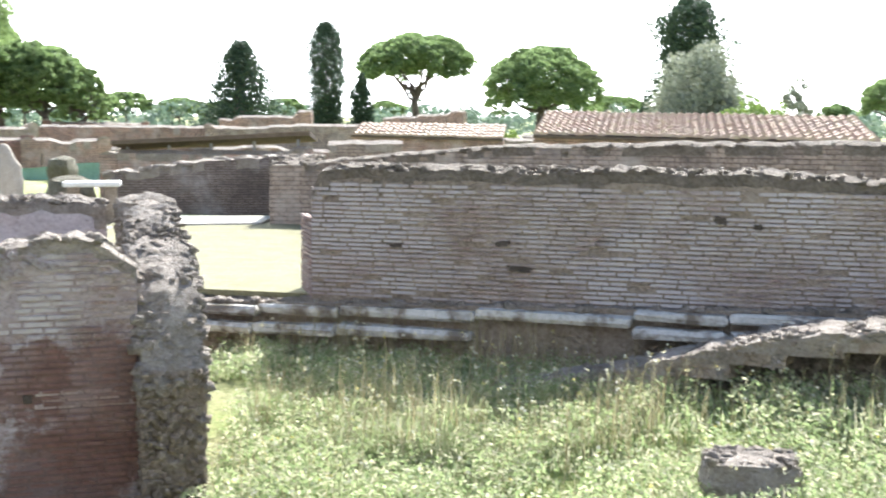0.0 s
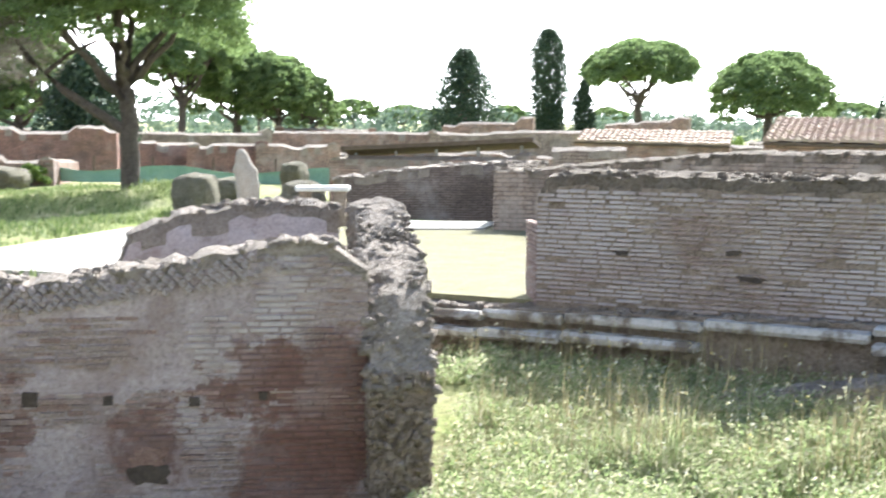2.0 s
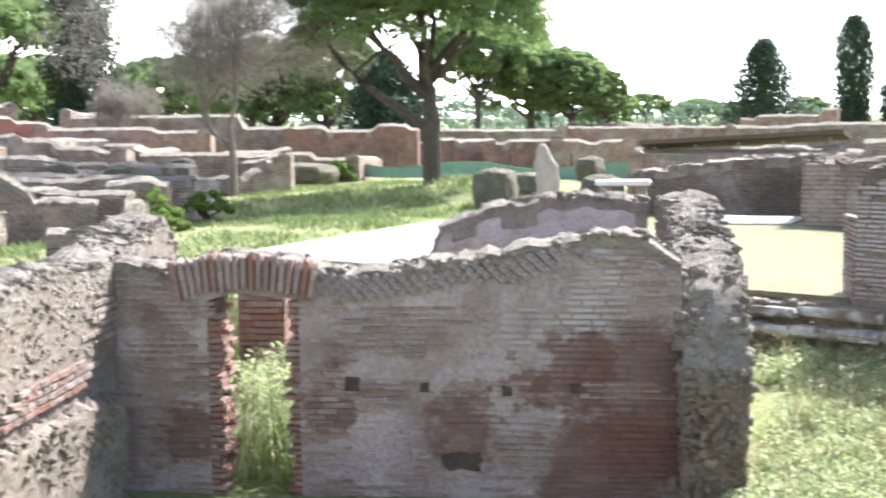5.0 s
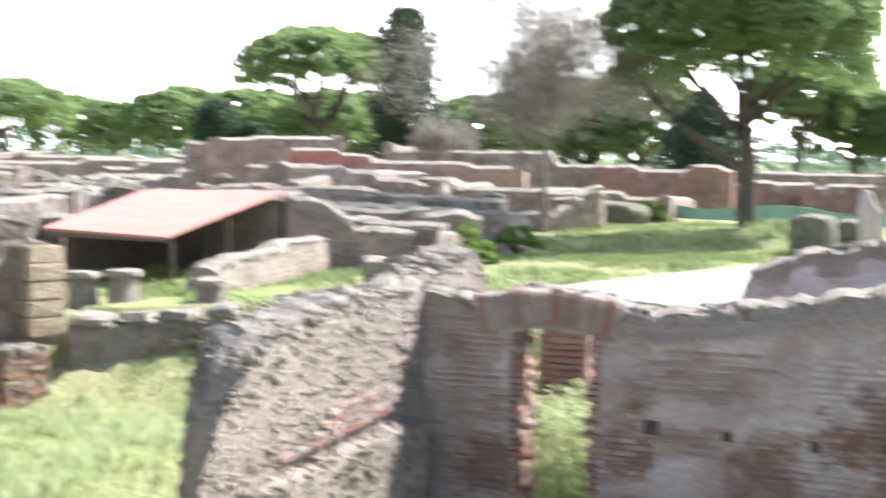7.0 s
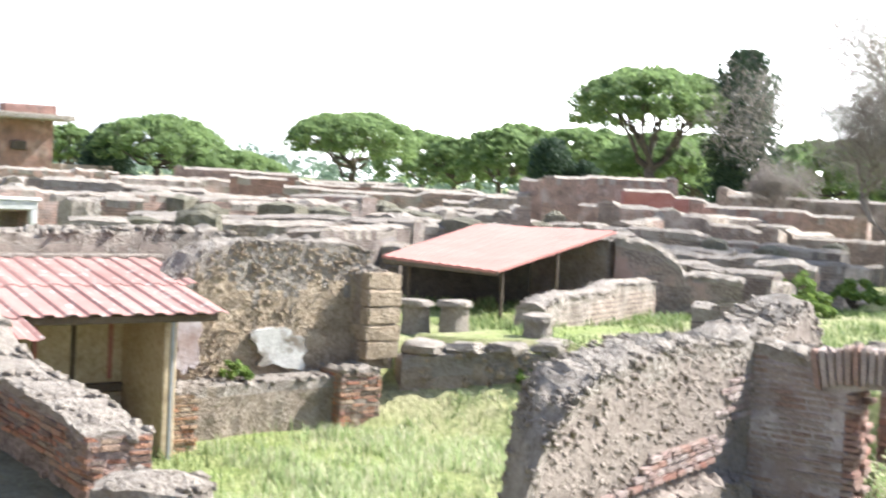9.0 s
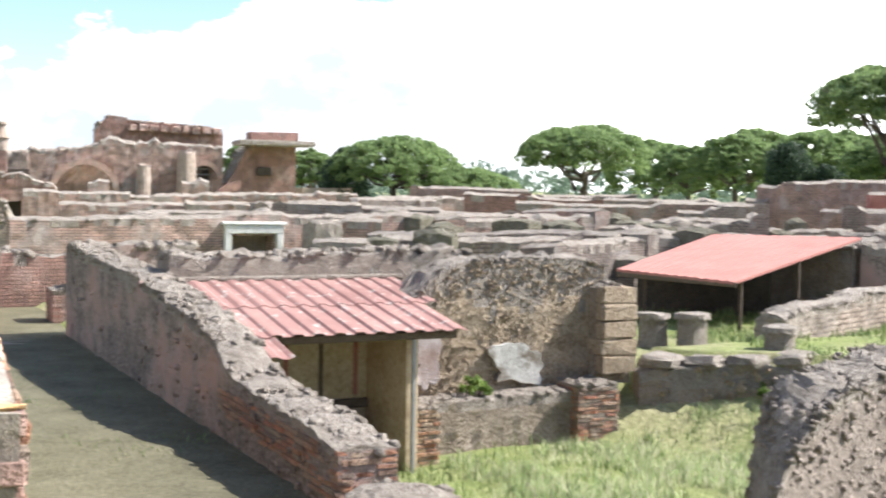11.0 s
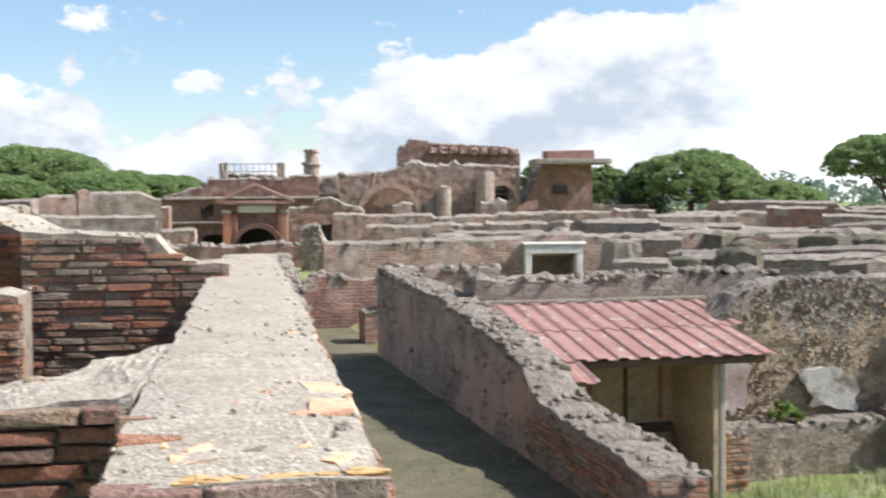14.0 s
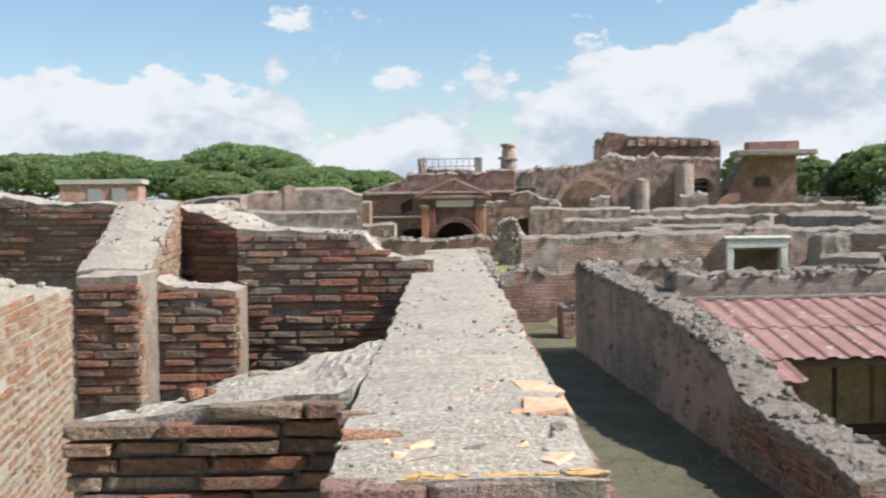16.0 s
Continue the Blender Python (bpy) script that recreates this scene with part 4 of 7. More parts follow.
for j in range(4):
    for k in range(26):
        s = 1.62 + 0.082 * k + 0.041 * (j % 2)
        z = fw_top(s) + 0.02 - 0.046 * j
        if s > 3.75 or rng.random() < 0.10 + 0.06 * j or z > 1.9:
            continue
        c = Vector(fw_pt(s)) - LWD * 0.004
        ob = new("reticulate_stone", NETS[int(rng.integers(4))])
        ob.parent = fw
        ob.matrix_basis = Matrix.Translation((c.x, c.y, z)) @ Matrix.Rotation(radians(18), 4, "Z") @ Matrix.Rotation(radians(45) + rng.normal(0, 0.06), 4, "Y") @ Matrix.Diagonal((0.05, 0.06, 0.05, 1))
# toothed brick jambs of the doorway
for s, sg in ((0.72, 1), (1.43, -1)):
    z = -0.35
    while z < 1.5:
        for k in range(2):
            c = Vector(fw_pt(s + sg * rng.uniform(-0.03, 0.06))) + LWD * (0.10 + 0.2 * k)
            ob = new("jamb_brick", BRICKS_RED[int(rng.integers(8))])
            ob.parent = fw
            ob.matrix_basis = Matrix.Translation((c.x, c.y, z)) @ Matrix.Rotation(radians(18) + rng.normal(0, 0.06), 4, "Z") @ Matrix.Diagonal((0.15, 0.18, 0.038, 1))
        z += 0.048
# flat arch of upright bricks
for k in range(19):
    f = k / 18
    s = 0.50 + 1.05 * f
    lean = (f - 0.5) * 22
    c = Vector(fw_pt(s)) - LWD * 0.005
    ob = new("voussoir", (BRICKS_FADED if rng.random() < 0.75 else BRICKS_RED)[int(rng.integers(8))])
    ob.parent = fw
    ob.matrix_basis = (Matrix.Translation((c.x, c.y, 1.655 + 0.07 * (1 - (2 * f - 1) ** 2))) @ Matrix.Rotation(radians(18), 4, "Z")
                       @ Matrix.Rotation(radians(lean), 4, "Y") @ Matrix.Diagonal((0.044, 0.14, 0.27 + rng.uniform(-0.03, 0.02), 1)))
# putlog holes: dark blocks whose colour stands in for the shade inside
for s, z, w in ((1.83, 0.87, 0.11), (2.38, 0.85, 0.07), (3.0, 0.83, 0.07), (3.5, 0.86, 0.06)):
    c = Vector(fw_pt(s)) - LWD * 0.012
    block("putlog_shade", (w, 0.03, w * (1.0 if w < 0.2 else 0.5)), (c.x, c.y, z - w / 2), M_DARK, fw, 18, 0.004, 0.004 if w < 0.2 else 0.02)
# ledge of tiles in the side wall
for j, (s0, s1) in enumerate(((-2.45, -0.75), (-2.0, -0.65), (-1.9, -0.6), (-1.8, -0.7))):
    s = s0
    while s < s1:
        ln = rng.uniform(0.10, 0.22)
        c = FW_A + LWD * (s + ln / 2) + FWD * (rng.uniform(-0.035, -0.02))
        ob = new("tile_course", (BRICKS_FADED if rng.random() < 0.5 else BRICKS_RED)[int(rng.integers(8))])
        ob.parent = lw
        ob.matrix_basis = Matrix.Translation((c.x, c.y, 1.0 + 0.052 * j)) @ Matrix.Rotation(radians(108) + rng.normal(0, 0.03), 4, "Z") @ Matrix.Diagonal((ln - 0.01, 0.13, 0.040, 1))
        s += ln
for s0, z in ((-0.5, 1.42), (-0.62, 1.47), (-0.45, 1.53), (-0.7, 1.32), (-0.4, 1.26), (-0.35, 1.37)):
    s = s0
    while s < -0.02:
        ln = rng.uniform(0.10, 0.2)
        c = FW_A + LWD * (s + ln / 2) - FWD * 0.022
        ob = new("brick", BRICKS_FADED[int(rng.integers(8))])
        ob.parent = lw
        ob.matrix_basis = Matrix.Translation((c.x, c.y, z)) @ Matrix.Rotation(radians(108), 4, "Z") @ Matrix.Diagonal((ln - 0.01, 0.08, 0.038, 1))
        s += ln
# brick jamb seen through the doorway
jb = Vector(fw_pt(0.55)) + LWD * 1.55
inner = ruin_wall("ruined inner brick pier behind the doorway", tuple(jb), tuple(jb + FWD * 0.42), 0.4, -0.3, ((0, 1.6), (1, 1.5)), (M_REDBRICK, M_CREST), cell=0.1, rough=0.02)
courses(inner, tuple(jb), tuple(jb + FWD * 0.42), -0.2, lambda x: 1.5, BRICKS_RED, course=0.06, proud=0.03, lengths=(0.12, 0.22))

# ---- near wall with the broad mortar top, and the brick rooms beside it ----
NWD = Vector((-0.998, 0.065))
NW0, NW1 = (-1.86, -0.21), (-11.2, 0.42)
near_crest = ((0, 2.60), (0.1, 2.61), (0.35, 2.62), (0.7, 2.60), (0.9, 2.58), (0.97, 2.54), (1, 2.3))
nw = ruin_wall("long brick wall with a broad crumbling mortar top", NW0, NW1, -0.40, 0.5, near_crest, (M_JOINT, M_MORTAR), cell=0.07, rough=0.010, lump=0.009, band=0.02, stone=0.010, loose=0.025)
# bricks of the near end, the two edges and the side faces
BC = dict(course=0.040, joint=0.009)
courses(nw, (-1.86, -0.21), (-1.86, 0.2), 2.3, lambda x: 2.568, BRICKS_RED, lengths=(0.10, 0.24), proud=0.04, limit=90, skip=0.0, course=0.040, joint=0.006)
courses(nw, (-1.86, -0.21), (-1.86, 0.2), 2.568, lambda x: 2.63, BRICKS_RED, lengths=(0.13, 0.2), proud=0.045, limit=4, skip=0.0, course=0.044, joint=0.006)
courses(nw, (-1.85, 0.195), (-4.6, 0.38), 2.2, lambda x: 2.60, BRICKS, lengths=(0.09, 0.22), proud=0.014, limit=260, skip=0.06, **BC)
courses(nw, (-9.5, 0.305), (-3.1, -0.125), 2.42, lambda x: 2.585, BRICKS, lengths=(0.09, 0.20), proud=0.012, limit=200, skip=0.25, **BC)
for k in range(9):
    x = -2.3 - 0.33 * k - rng.uniform(0, 0.14)
    y = 0.2 - (x + 1.86) * 0.067
    block("edge_brick", (0.15, 0.09, 0.03), (x, y - 0.045, 2.578 + rng.uniform(-0.006, 0.005)), M_SHERD, nw, rng.uniform(-8, 4), 0.006, 0.006)
for k in range(4):
    block("edge_brick", (0.06, 0.10, 0.03), (-2.1 - 0.11 * k, -0.14 + rng.uniform(-0.015, 0.015), 2.576 + rng.uniform(-0.006, 0.004)), M_BRICK, nw, rng.uniform(-4, 4), 0.006, 0.006)
for k in range(60):
    x = -1.95 - rng.uniform(0, 1) ** 1.3 * 7.0
    y = -0.155 - (x + 1.86) * 0.067 + rng.uniform(0.02, 0.32)
    s = rng.uniform(0.015, 0.055)
    block("embedded_sherd", (s * 1.3, s * 0.75, 0.016), (x, y, 2.591 + rng.uniform(0.0, 0.004)), M_SHERD if rng.random() < 0.85 else M_CREST, nw, rng.uniform(0, 180), 0.005, 0.004)
for k in range(44):
    x, y = -1.862 - abs(rng.normal(0, 0.014)), 0.19 - 0.28 * rng.uniform(0, 1) ** 1.5
    block("lichen_patch", (rng.uniform(0.008, 0.022), rng.uniform(0.012, 0.035), 0.003), (x, y, 2.603 + rng.uniform(-0.002, 0.002)), M_LICHEN, nw, rng.uniform(-12, 12), 0.001, 0.002, "orange lichen on the mortar edge")


def mortar_mass(label, corners, z_low, z_top, mat):
    """A solid mass over an outline of a few corners (x, y, top) with a gritty uneven top."""
    bm = bmesh.new()
    bottom = [bm.verts.new((x, y, z_low)) for x, y, _ in corners]
    top = [bm.verts.new((x, y, z)) for x, y, z in corners]
    n = len(corners)
    for k in range(n):
        bm.faces.new((bottom[k], bottom[(k + 1) % n], top[(k + 1) % n], top[k]))
    lid = bm.faces.new(top)
    bmesh.ops.poke(bm, faces=[lid])
    for _ in range(4):
        flat = [f for f in bm.faces if f.normal.z > 0.5 or all(v.co.z > z_top - 0.12 for v in f.verts)]
        bmesh.ops.subdivide_edges(bm, edges=list({e for f in flat for e in f.edges}), cuts=1, use_grid_fill=True)
        bm.normal_update()
    for v in bm.verts:
        if v.co.z > z_top - 0.12:
            v.co += Vector((rng.uniform(-0.006, 0.006), rng.uniform(-0.006, 0.006), 0.018 * fbm(v.co.x * 6, v.co.y * 6, 1.0) + rng.uniform(-0.003, 0.003)))
    bmesh.ops.recalc_face_normals(bm, faces=bm.faces)
    ob = new("ruined_wall", bm_mesh("ruined_wall", bm, mat))
    return tagged(ob, label, "wall", "", "structure")


tw = mortar_mass("short stepped brick wall with a sloping mortar top joining the long wall", ((-2.67, -0.17, 2.615), (-3.75, -0.07, 2.60), (-3.2, -0.38, 2.575), (-2.95, -0.58, 2.56), (-2.70, -0.75, 2.545)), 0.5, 2.6, M_MORTAR)


def tw_top(s):
    return 2.635 if s > 0.42 else (2.598 if s > 0.26 else 2.556)


courses(tw, (-2.68, -0.76), (-2.66, -0.20), 2.15, tw_top, BRICKS, lengths=(0.12, 0.26), proud=0.028, depth=0.1, limit=120, skip=0.0, **BC)
for x, y, s in ((-3.08, -0.40, 0.06), (-2.93, -0.50, 0.035), (-2.90, -0.53, 0.04)):
    boulder("loose brick fragment on the mortar top", (x, y, 2.562), (s, s * 0.8, s * 0.6), M_BRICK_PALE, rng.uniform(0, 180), x, "brick_fragment", 0.5)


def brick_room_wall(label, a, b, thick, top, meshes, lo=1.9, lens=(0.045, 0.24), limit=420, course=0.040, proud=0.02, skip=0.03):
    """A brick-faced ruin wall: mortar core and single bricks on the seen face."""
    pts = [(f / 12, top(f / 12)) for f in range(13)]
    length = math.dist(a, b)
    w = ruin_wall(label, a, b, -thick, 0.5, pts, (M_JOINT, M_MORTAR), cell=0.07, rough=0.008, lump=0.02, band=0.02, stone=0.018, loose=0.12)
    courses(w, b, a, lo, lambda s: top(1 - s / length) - 0.008, meshes, course=course, joint=0.010, lengths=lens, proud=proud, limit=limit, skip=skip)
    return w


lin = lambda *p: (lambda f: float(np.interp(f, [q[0] for q in p], [q[1] for q in p])))
cross = brick_room_wall("low brick cross wall of a ruined room", (-6.71, 0.22), (-6.77, -0.82), 0.42, lin((0, 2.68), (0.25, 2.68), (0.34, 2.82), (1, 2.86)), BRICKS, lo=2.12, limit=620)
pil1 = brick_room_wall("square brick pier of a ruined room", (-5.78, -1.17), (-5.80, -1.45), 0.4, lin((0, 2.67), (1, 2.67)), BRICKS, lo=2.1, limit=120)
# sunward side of the pier in paler brick: sunlight put into the colour
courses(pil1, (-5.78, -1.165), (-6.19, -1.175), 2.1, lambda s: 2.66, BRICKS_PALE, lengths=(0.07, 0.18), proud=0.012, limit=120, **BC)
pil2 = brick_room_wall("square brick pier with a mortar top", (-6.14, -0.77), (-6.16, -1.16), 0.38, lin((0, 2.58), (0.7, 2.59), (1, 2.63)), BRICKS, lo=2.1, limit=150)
# again the paler brick paints sunlight on the sunward side
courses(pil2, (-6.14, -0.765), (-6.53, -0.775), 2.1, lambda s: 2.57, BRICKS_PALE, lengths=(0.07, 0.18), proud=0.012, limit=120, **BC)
ridge_top = lin((0, 2.68), (0.3, 2.76), (0.6, 2.88), (0.8, 2.98), (1, 3.02))
ridge = ruin_wall("brick wall rising towards the back of the ruined rooms", (-6.2, -1.19), (-7.8, -1.27), 0.34, 0.5, [(f / 10, ridge_top(f / 10)) for f in range(11)], (M_JOINT, M_MORTAR), cell=0.09, rough=0.01, lump=0.02, band=0.02, stone=0.018, loose=0.12)
# sunward face in the pale brick, sunlight painted into its tone
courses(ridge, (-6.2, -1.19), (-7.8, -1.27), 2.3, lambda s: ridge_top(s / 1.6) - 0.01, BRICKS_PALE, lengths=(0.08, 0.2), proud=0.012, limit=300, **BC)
backr = brick_room_wall("brick back wall of the ruined rooms", (-7.48, -0.84), (-7.8, -1.27), 0.4, lin((0, 2.82), (0.4, 2.90), (1, 2.98)), BRICKS, lo=2.4)
backl = brick_room_wall("brick back wall of the further room", (-8.6, -1.35), (-8.95, -2.95), 0.42, lin((0, 2.98), (0.3, 3.0), (0.6, 3.0), (1, 3.1)), BRICKS, lo=2.5)
lit = ruin_wall("sunlit tan brick wall of the ruined room, its brick paled for sunlight", (-2.9, -1.22), (-5.75, -1.46), 0.42, 0.5, ((0, 2.78), (0.5, 2.74), (1, 2.62)), (M_MORTAR, M_MORTAR), cell=0.08, rough=0.006, lump=0.02, band=0.02, stone=0.025, loose=0.2)
# pale and joined tan bricks carry painted sunlight on this face
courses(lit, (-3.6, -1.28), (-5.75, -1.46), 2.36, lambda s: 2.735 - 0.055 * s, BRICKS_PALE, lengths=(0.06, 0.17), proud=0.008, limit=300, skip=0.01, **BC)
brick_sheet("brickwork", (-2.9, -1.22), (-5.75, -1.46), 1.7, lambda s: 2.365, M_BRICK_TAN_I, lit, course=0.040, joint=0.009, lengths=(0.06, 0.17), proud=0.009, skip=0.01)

# ---- lane, side wall and the red-roofed shed ----
wb = ruin_wall("mottled plaster wall beside the shaded lane", (-17.4, 2.9), (-7.55, 2.9), 0.42, 0.5,
               ((0, 2.03), (0.1, 1.98), (0.2, 1.95), (0.4, 1.90), (0.43, 1.86), (0.62, 1.70), (0.70, 1.55), (0.76, 1.33), (0.88, 1.27), (0.97, 1.24), (1, 1.18)), (M_STAINED, M_CREST),
               cell=0.11, rough=0.03, lump=0.04, band=0.12, face=0.07, stone=0.06, face_mat=M_STAINED)
courses(wb, (-10.3, 2.9), (-7.55, 2.9), 0.86, lambda s: 1.2, BRICKS, course=0.045, lengths=(0.11, 0.24), proud=0.02, limit=160, keep=lambda s, z: z > 1.02 - 0.05 * s or s > 2.2)
courses(wb, (-7.56, 2.92), (-7.56, 3.32), 0.5, lambda s: 1.2, BRICKS, course=0.045, lengths=(0.11, 0.24), proud=0.02, limit=60)
wbend = ruin_wall("tall plastered wall end at the corner of the lane", (-17.4, 4.6), (-17.4, 2.9), -0.5, 0.5, ((0, 2.05), (1, 2.03)), (M_STAINED, M_CREST), cell=0.2)
plback = ruin_wall("thick rubble wall behind the shed with a matted crest", (-13.65, 3.3), (-13.65, 7.0), 0.6, 0.6, ((0, 2.10), (0.3, 2.08), (0.7, 2.14), (1, 2.14)), (M_RETICULATE, M_CREST), cell=0.13, rough=0.02, lump=0.07, band=0.15, loose=1.5)
plw = ruin_wall("rough rubble wall with fallen plaster", (-12.62, 5.62), (-12.62, 8.35), 0.65, 0.0, ((0, 1.62), (0.1, 1.75), (0.2, 1.98), (0.35, 2.08), (0.6, 2.09), (0.9, 2.06), (1, 1.98)), (M_BROWN, M_CREST), cell=0.10, rough=0.02, lump=0.06, band=0.5, face=0.8, face_mat=M_BROWN, loose=1.3, stone=0.036)
quoin = ruin_wall("tufa block quoin at the end of the rubble wall", (-12.5, 8.1), (-12.5, 8.62), 0.6, 0.6, ((0, 1.75), (0.5, 1.82), (1, 1.7)), (M_RUBBLE, M_CREST), cell=0.1, rough=0.02, lump=0.03)
for k in range(5):
    block("quoin_block", (0.5 + rng.uniform(-0.04, 0.04), 0.30 + rng.uniform(-0.03, 0.05), 0.2), (-12.5, 8.36, 0.75 + 0.205 * k), M_BROWN, quoin, rng.uniform(-2, 2) + 90, 0.02, 0.012)
ragged_patch(plw, (-12.60, 7.10, 0.90), (0, 1), 0.80, 0.58, M_LIME, 3, 0.045, "remaining patch of white plaster")
ragged_patch(plw, (-12.60, 5.95, 1.02), (0, 1), 0.40, 0.75, M_PLASTER, 5, 0.04)
# floor takes the pale mortar colour to bounce light into the shed
floor_ = flat_patch("shed_floor", ((-13.6, 3.35), (-11.9, 3.35), (-11.9, 5.6), (-13.6, 5.6)), 0.02, M_MORTAR, "trodden earth floor under the shed roof, paled to bounce light", lift=0.04)
bench = ruin_wall("low masonry bench along the rubble wall", (-12.2, 5.6), (-12.2, 7.66), 0.45, -0.1, ((0, 0.57), (0.5, 0.57), (1, 0.60)), (M_RUBBLE, M_CREST), cell=0.1, rough=0.03, lump=0.025, band=0.06)
pier = ruin_wall("squat weathered brick pier", (-12.05, 7.62), (-12.05, 8.14), 0.5, -0.1, ((0, 0.68), (1, 0.69)), (M_JOINT, M_CREST), cell=0.1, rough=0.01, lump=0.02)
courses(pier, (-12.05, 7.60), (-12.05, 8.16), -0.05, lambda s: 0.66, BRICKS, course=0.047, lengths=(0.10, 0.22), proud=0.016, limit=100)
courses(pier, (-12.55, 7.62), (-12.05, 7.62), -0.05, lambda s: 0.66, BRICKS, course=0.047, lengths=(0.10, 0.22), proud=0.016, limit=80)


def corrugated(name, mat, x_low, x_high, y0, y1, z_low, z_high, pitch, parent, depth=0.022, rows=5, thick=0.006):
    """A ribbed roof sheet that falls from x_high to x_low."""
    n = int((y1 - y0) / pitch * 8)
    verts, faces = [], []
    for side in (0, -thick):
        for j in range(rows + 1):
            f = j / rows
            for i in range(n + 1):
                y = y0 + (y1 - y0) * i / n
                ph = (y / pitch) % 1.0
                rib = depth * max(0.0, min(1.0, (0.30 - abs(ph - 0.5)) / 0.12))
                verts.append((x_low + (x_high - x_low) * f, y, z_low + (z_high - z_low) * f + rib + side))
    w = n + 1
    half = (rows + 1) * w
    for s in (0, 1):
        for j in range(rows):
            for i in range(n):
                q = (s * half + j * w + i, s * half + j * w + i + 1, s * half + (j + 1) * w + i + 1, s * half + (j + 1) * w + i)
                faces.append(q if s else q[::-1])
    for i in range(n):
        for j in (0, rows):
            faces.append((j * w + i, j * w + i + 1, half + j * w + i + 1, half + j * w + i))
    for j in range(rows):
        for i in (0, n):
            faces.append((j * w + i, (j + 1) * w + i, half + (j + 1) * w + i, half + j * w + i))
    return part(name, mesh_from(name, verts, faces, [mat]), parent)


shed = tagged(new("shed"), "open shed with a rust-red corrugated roof over frescoed walls", "shed")
corrugated("roof_sheet", M_ROOFA, -12.4, -13.6, 3.28, 5.98, 1.645, 1.83, 0.215, shed)
corrugated("roof_sheet", M_ROOFA, -11.35, -12.5, 3.34, 5.80, 1.465, 1.65, 0.215, shed)
corrugated("roof_sheet", M_ROOFA, -10.75, -11.45, 3.28, 3.74, 1.34, 1.465, 0.215, shed)
block("ridge_flashing", (0.12, 2.9, 0.05), (-13.62, 4.62, 1.83), M_CREST, shed)
block("eaves_beam", (0.07, 2.3, 0.08), (-11.5, 4.6, 1.37), M_WOOD, shed)
block("back_wall", (0.15, 1.9, 1.5), (-12.72, 4.35, -0.02), M_OCHRE, shed, 0, 0.01, 0.004)
block("side_wall", (1.05, 0.14, 1.45), (-12.12, 5.30, -0.02), M_OCHRE, shed, 0, 0.01, 0.004)
block("inner_wall", (0.10, 0.55, 1.35), (-12.5, 3.62, 0.0), M_PLASTER, shed, 0, 0.01, 0.004)
block("dark_dado", (0.06, 1.5, 0.10), (-12.62, 4.5, 0.50), M_WOOD, shed)
block("bench_block", (0.3, 0.8, 0.42), (-12.45, 4.7, 0.0), M_PLASTER, shed, 0, 0.03, 0.02)
block("post", (0.035, 0.035, 1.42), (-11.5, 5.27, 0.0), M_STEEL, shed, 0, 0.005)
block("rafter", (1.9, 0.07, 0.09), (-12.5, 4.3, 1.35), M_WOOD, shed)
for k in range(4):
    block("fresco_pilaster", (0.02, 0.05, 0.80), (-12.64, 3.9 + 0.40 * k, 0.64), M_REDPLASTER if k % 2 else M_WOOD, shed, 0, 0.003)
pillar = ruin_wall("small brick pillar under the shed post", (-11.75, 5.32), (-11.75, 5.68), 0.4, -0.1, ((0, 0.62), (1, 0.6)), (M_JOINT, M_CREST), cell=0.1, rough=0.01, lump=0.01)
courses(pillar, (-11.75, 5.30), (-11.75, 5.70), -0.08, lambda s: 0.62, BRICKS_PALE, course=0.046, lengths=(0.08, 0.17), proud=0.018, limit=80)
courses(pillar, (-12.1, 5.31), (-11.75, 5.31), -0.08, lambda s: 0.62, BRICKS_PALE, course=0.046, lengths=(0.08, 0.17), proud=0.018, limit=60)
# fallen rubble at the near end of the side wall
heap1 = boulder("heap of fallen mortar rubble in the grass", (-7.9, 3.55, -0.05), (0.9, 0.55, 0.42), M_CREST, 20, 5, "fallen_masonry", 0.4)
heap2 = boulder("heap of fallen mortar rubble in the grass", (-7.0, 3.1, 0.3), (0.7, 0.5, 0.75), M_CREST, 50, 8, "fallen_masonry", 0.5)
gh = np.random.default_rng(63)
for heap, hw, hd, hh in ((heap1, 0.40, 0.22, 0.40), (heap2, 0.30, 0.2, 0.73)):
    stones("rubble", [(gh.uniform(-hw, hw), gh.uniform(-hd, hd), hh - abs(gh.normal(0, 0.04))) for k in range(170)], gh.uniform(0.03, 0.11, 170), M_CREST, heap, 64)
block("threshold_stone", (0.35, 1.2, 0.12), (-17.2, 2.2, 0.66), M_CREST, None, 0, 0.02, 0.01)
tagged(bpy.data.objects["threshold_stone"], "pale stone threshold across the lane", "threshold", "", "structure")

# ---- step wall, stubs and the pink-roofed shelter ----
steps_ = ruin_wall("low wall of large worn stone blocks", (-12.3, 8.62), (-11.35, 10.55), 0.5, -0.1, ((0, 0.75), (0.4, 0.82), (0.8, 0.85), (1, 0.7)), (M_RUBBLE, M_CREST), cell=0.12, rough=0.04, lump=0.05, band=0.25, face=0.6, face_mat=M_BROWN, stone=0.1)
for k in range(4):
    f = (k + 0.5) / 4
    block("coping_stone", (0.42, 0.52, 0.16), (-12.45 + 0.95 * f, 8.75 + 1.9 * f, 0.78 + 0.02 * k), M_CREST, steps_, 26 + rng.uniform(-6, 6), 0.05, 0.03)
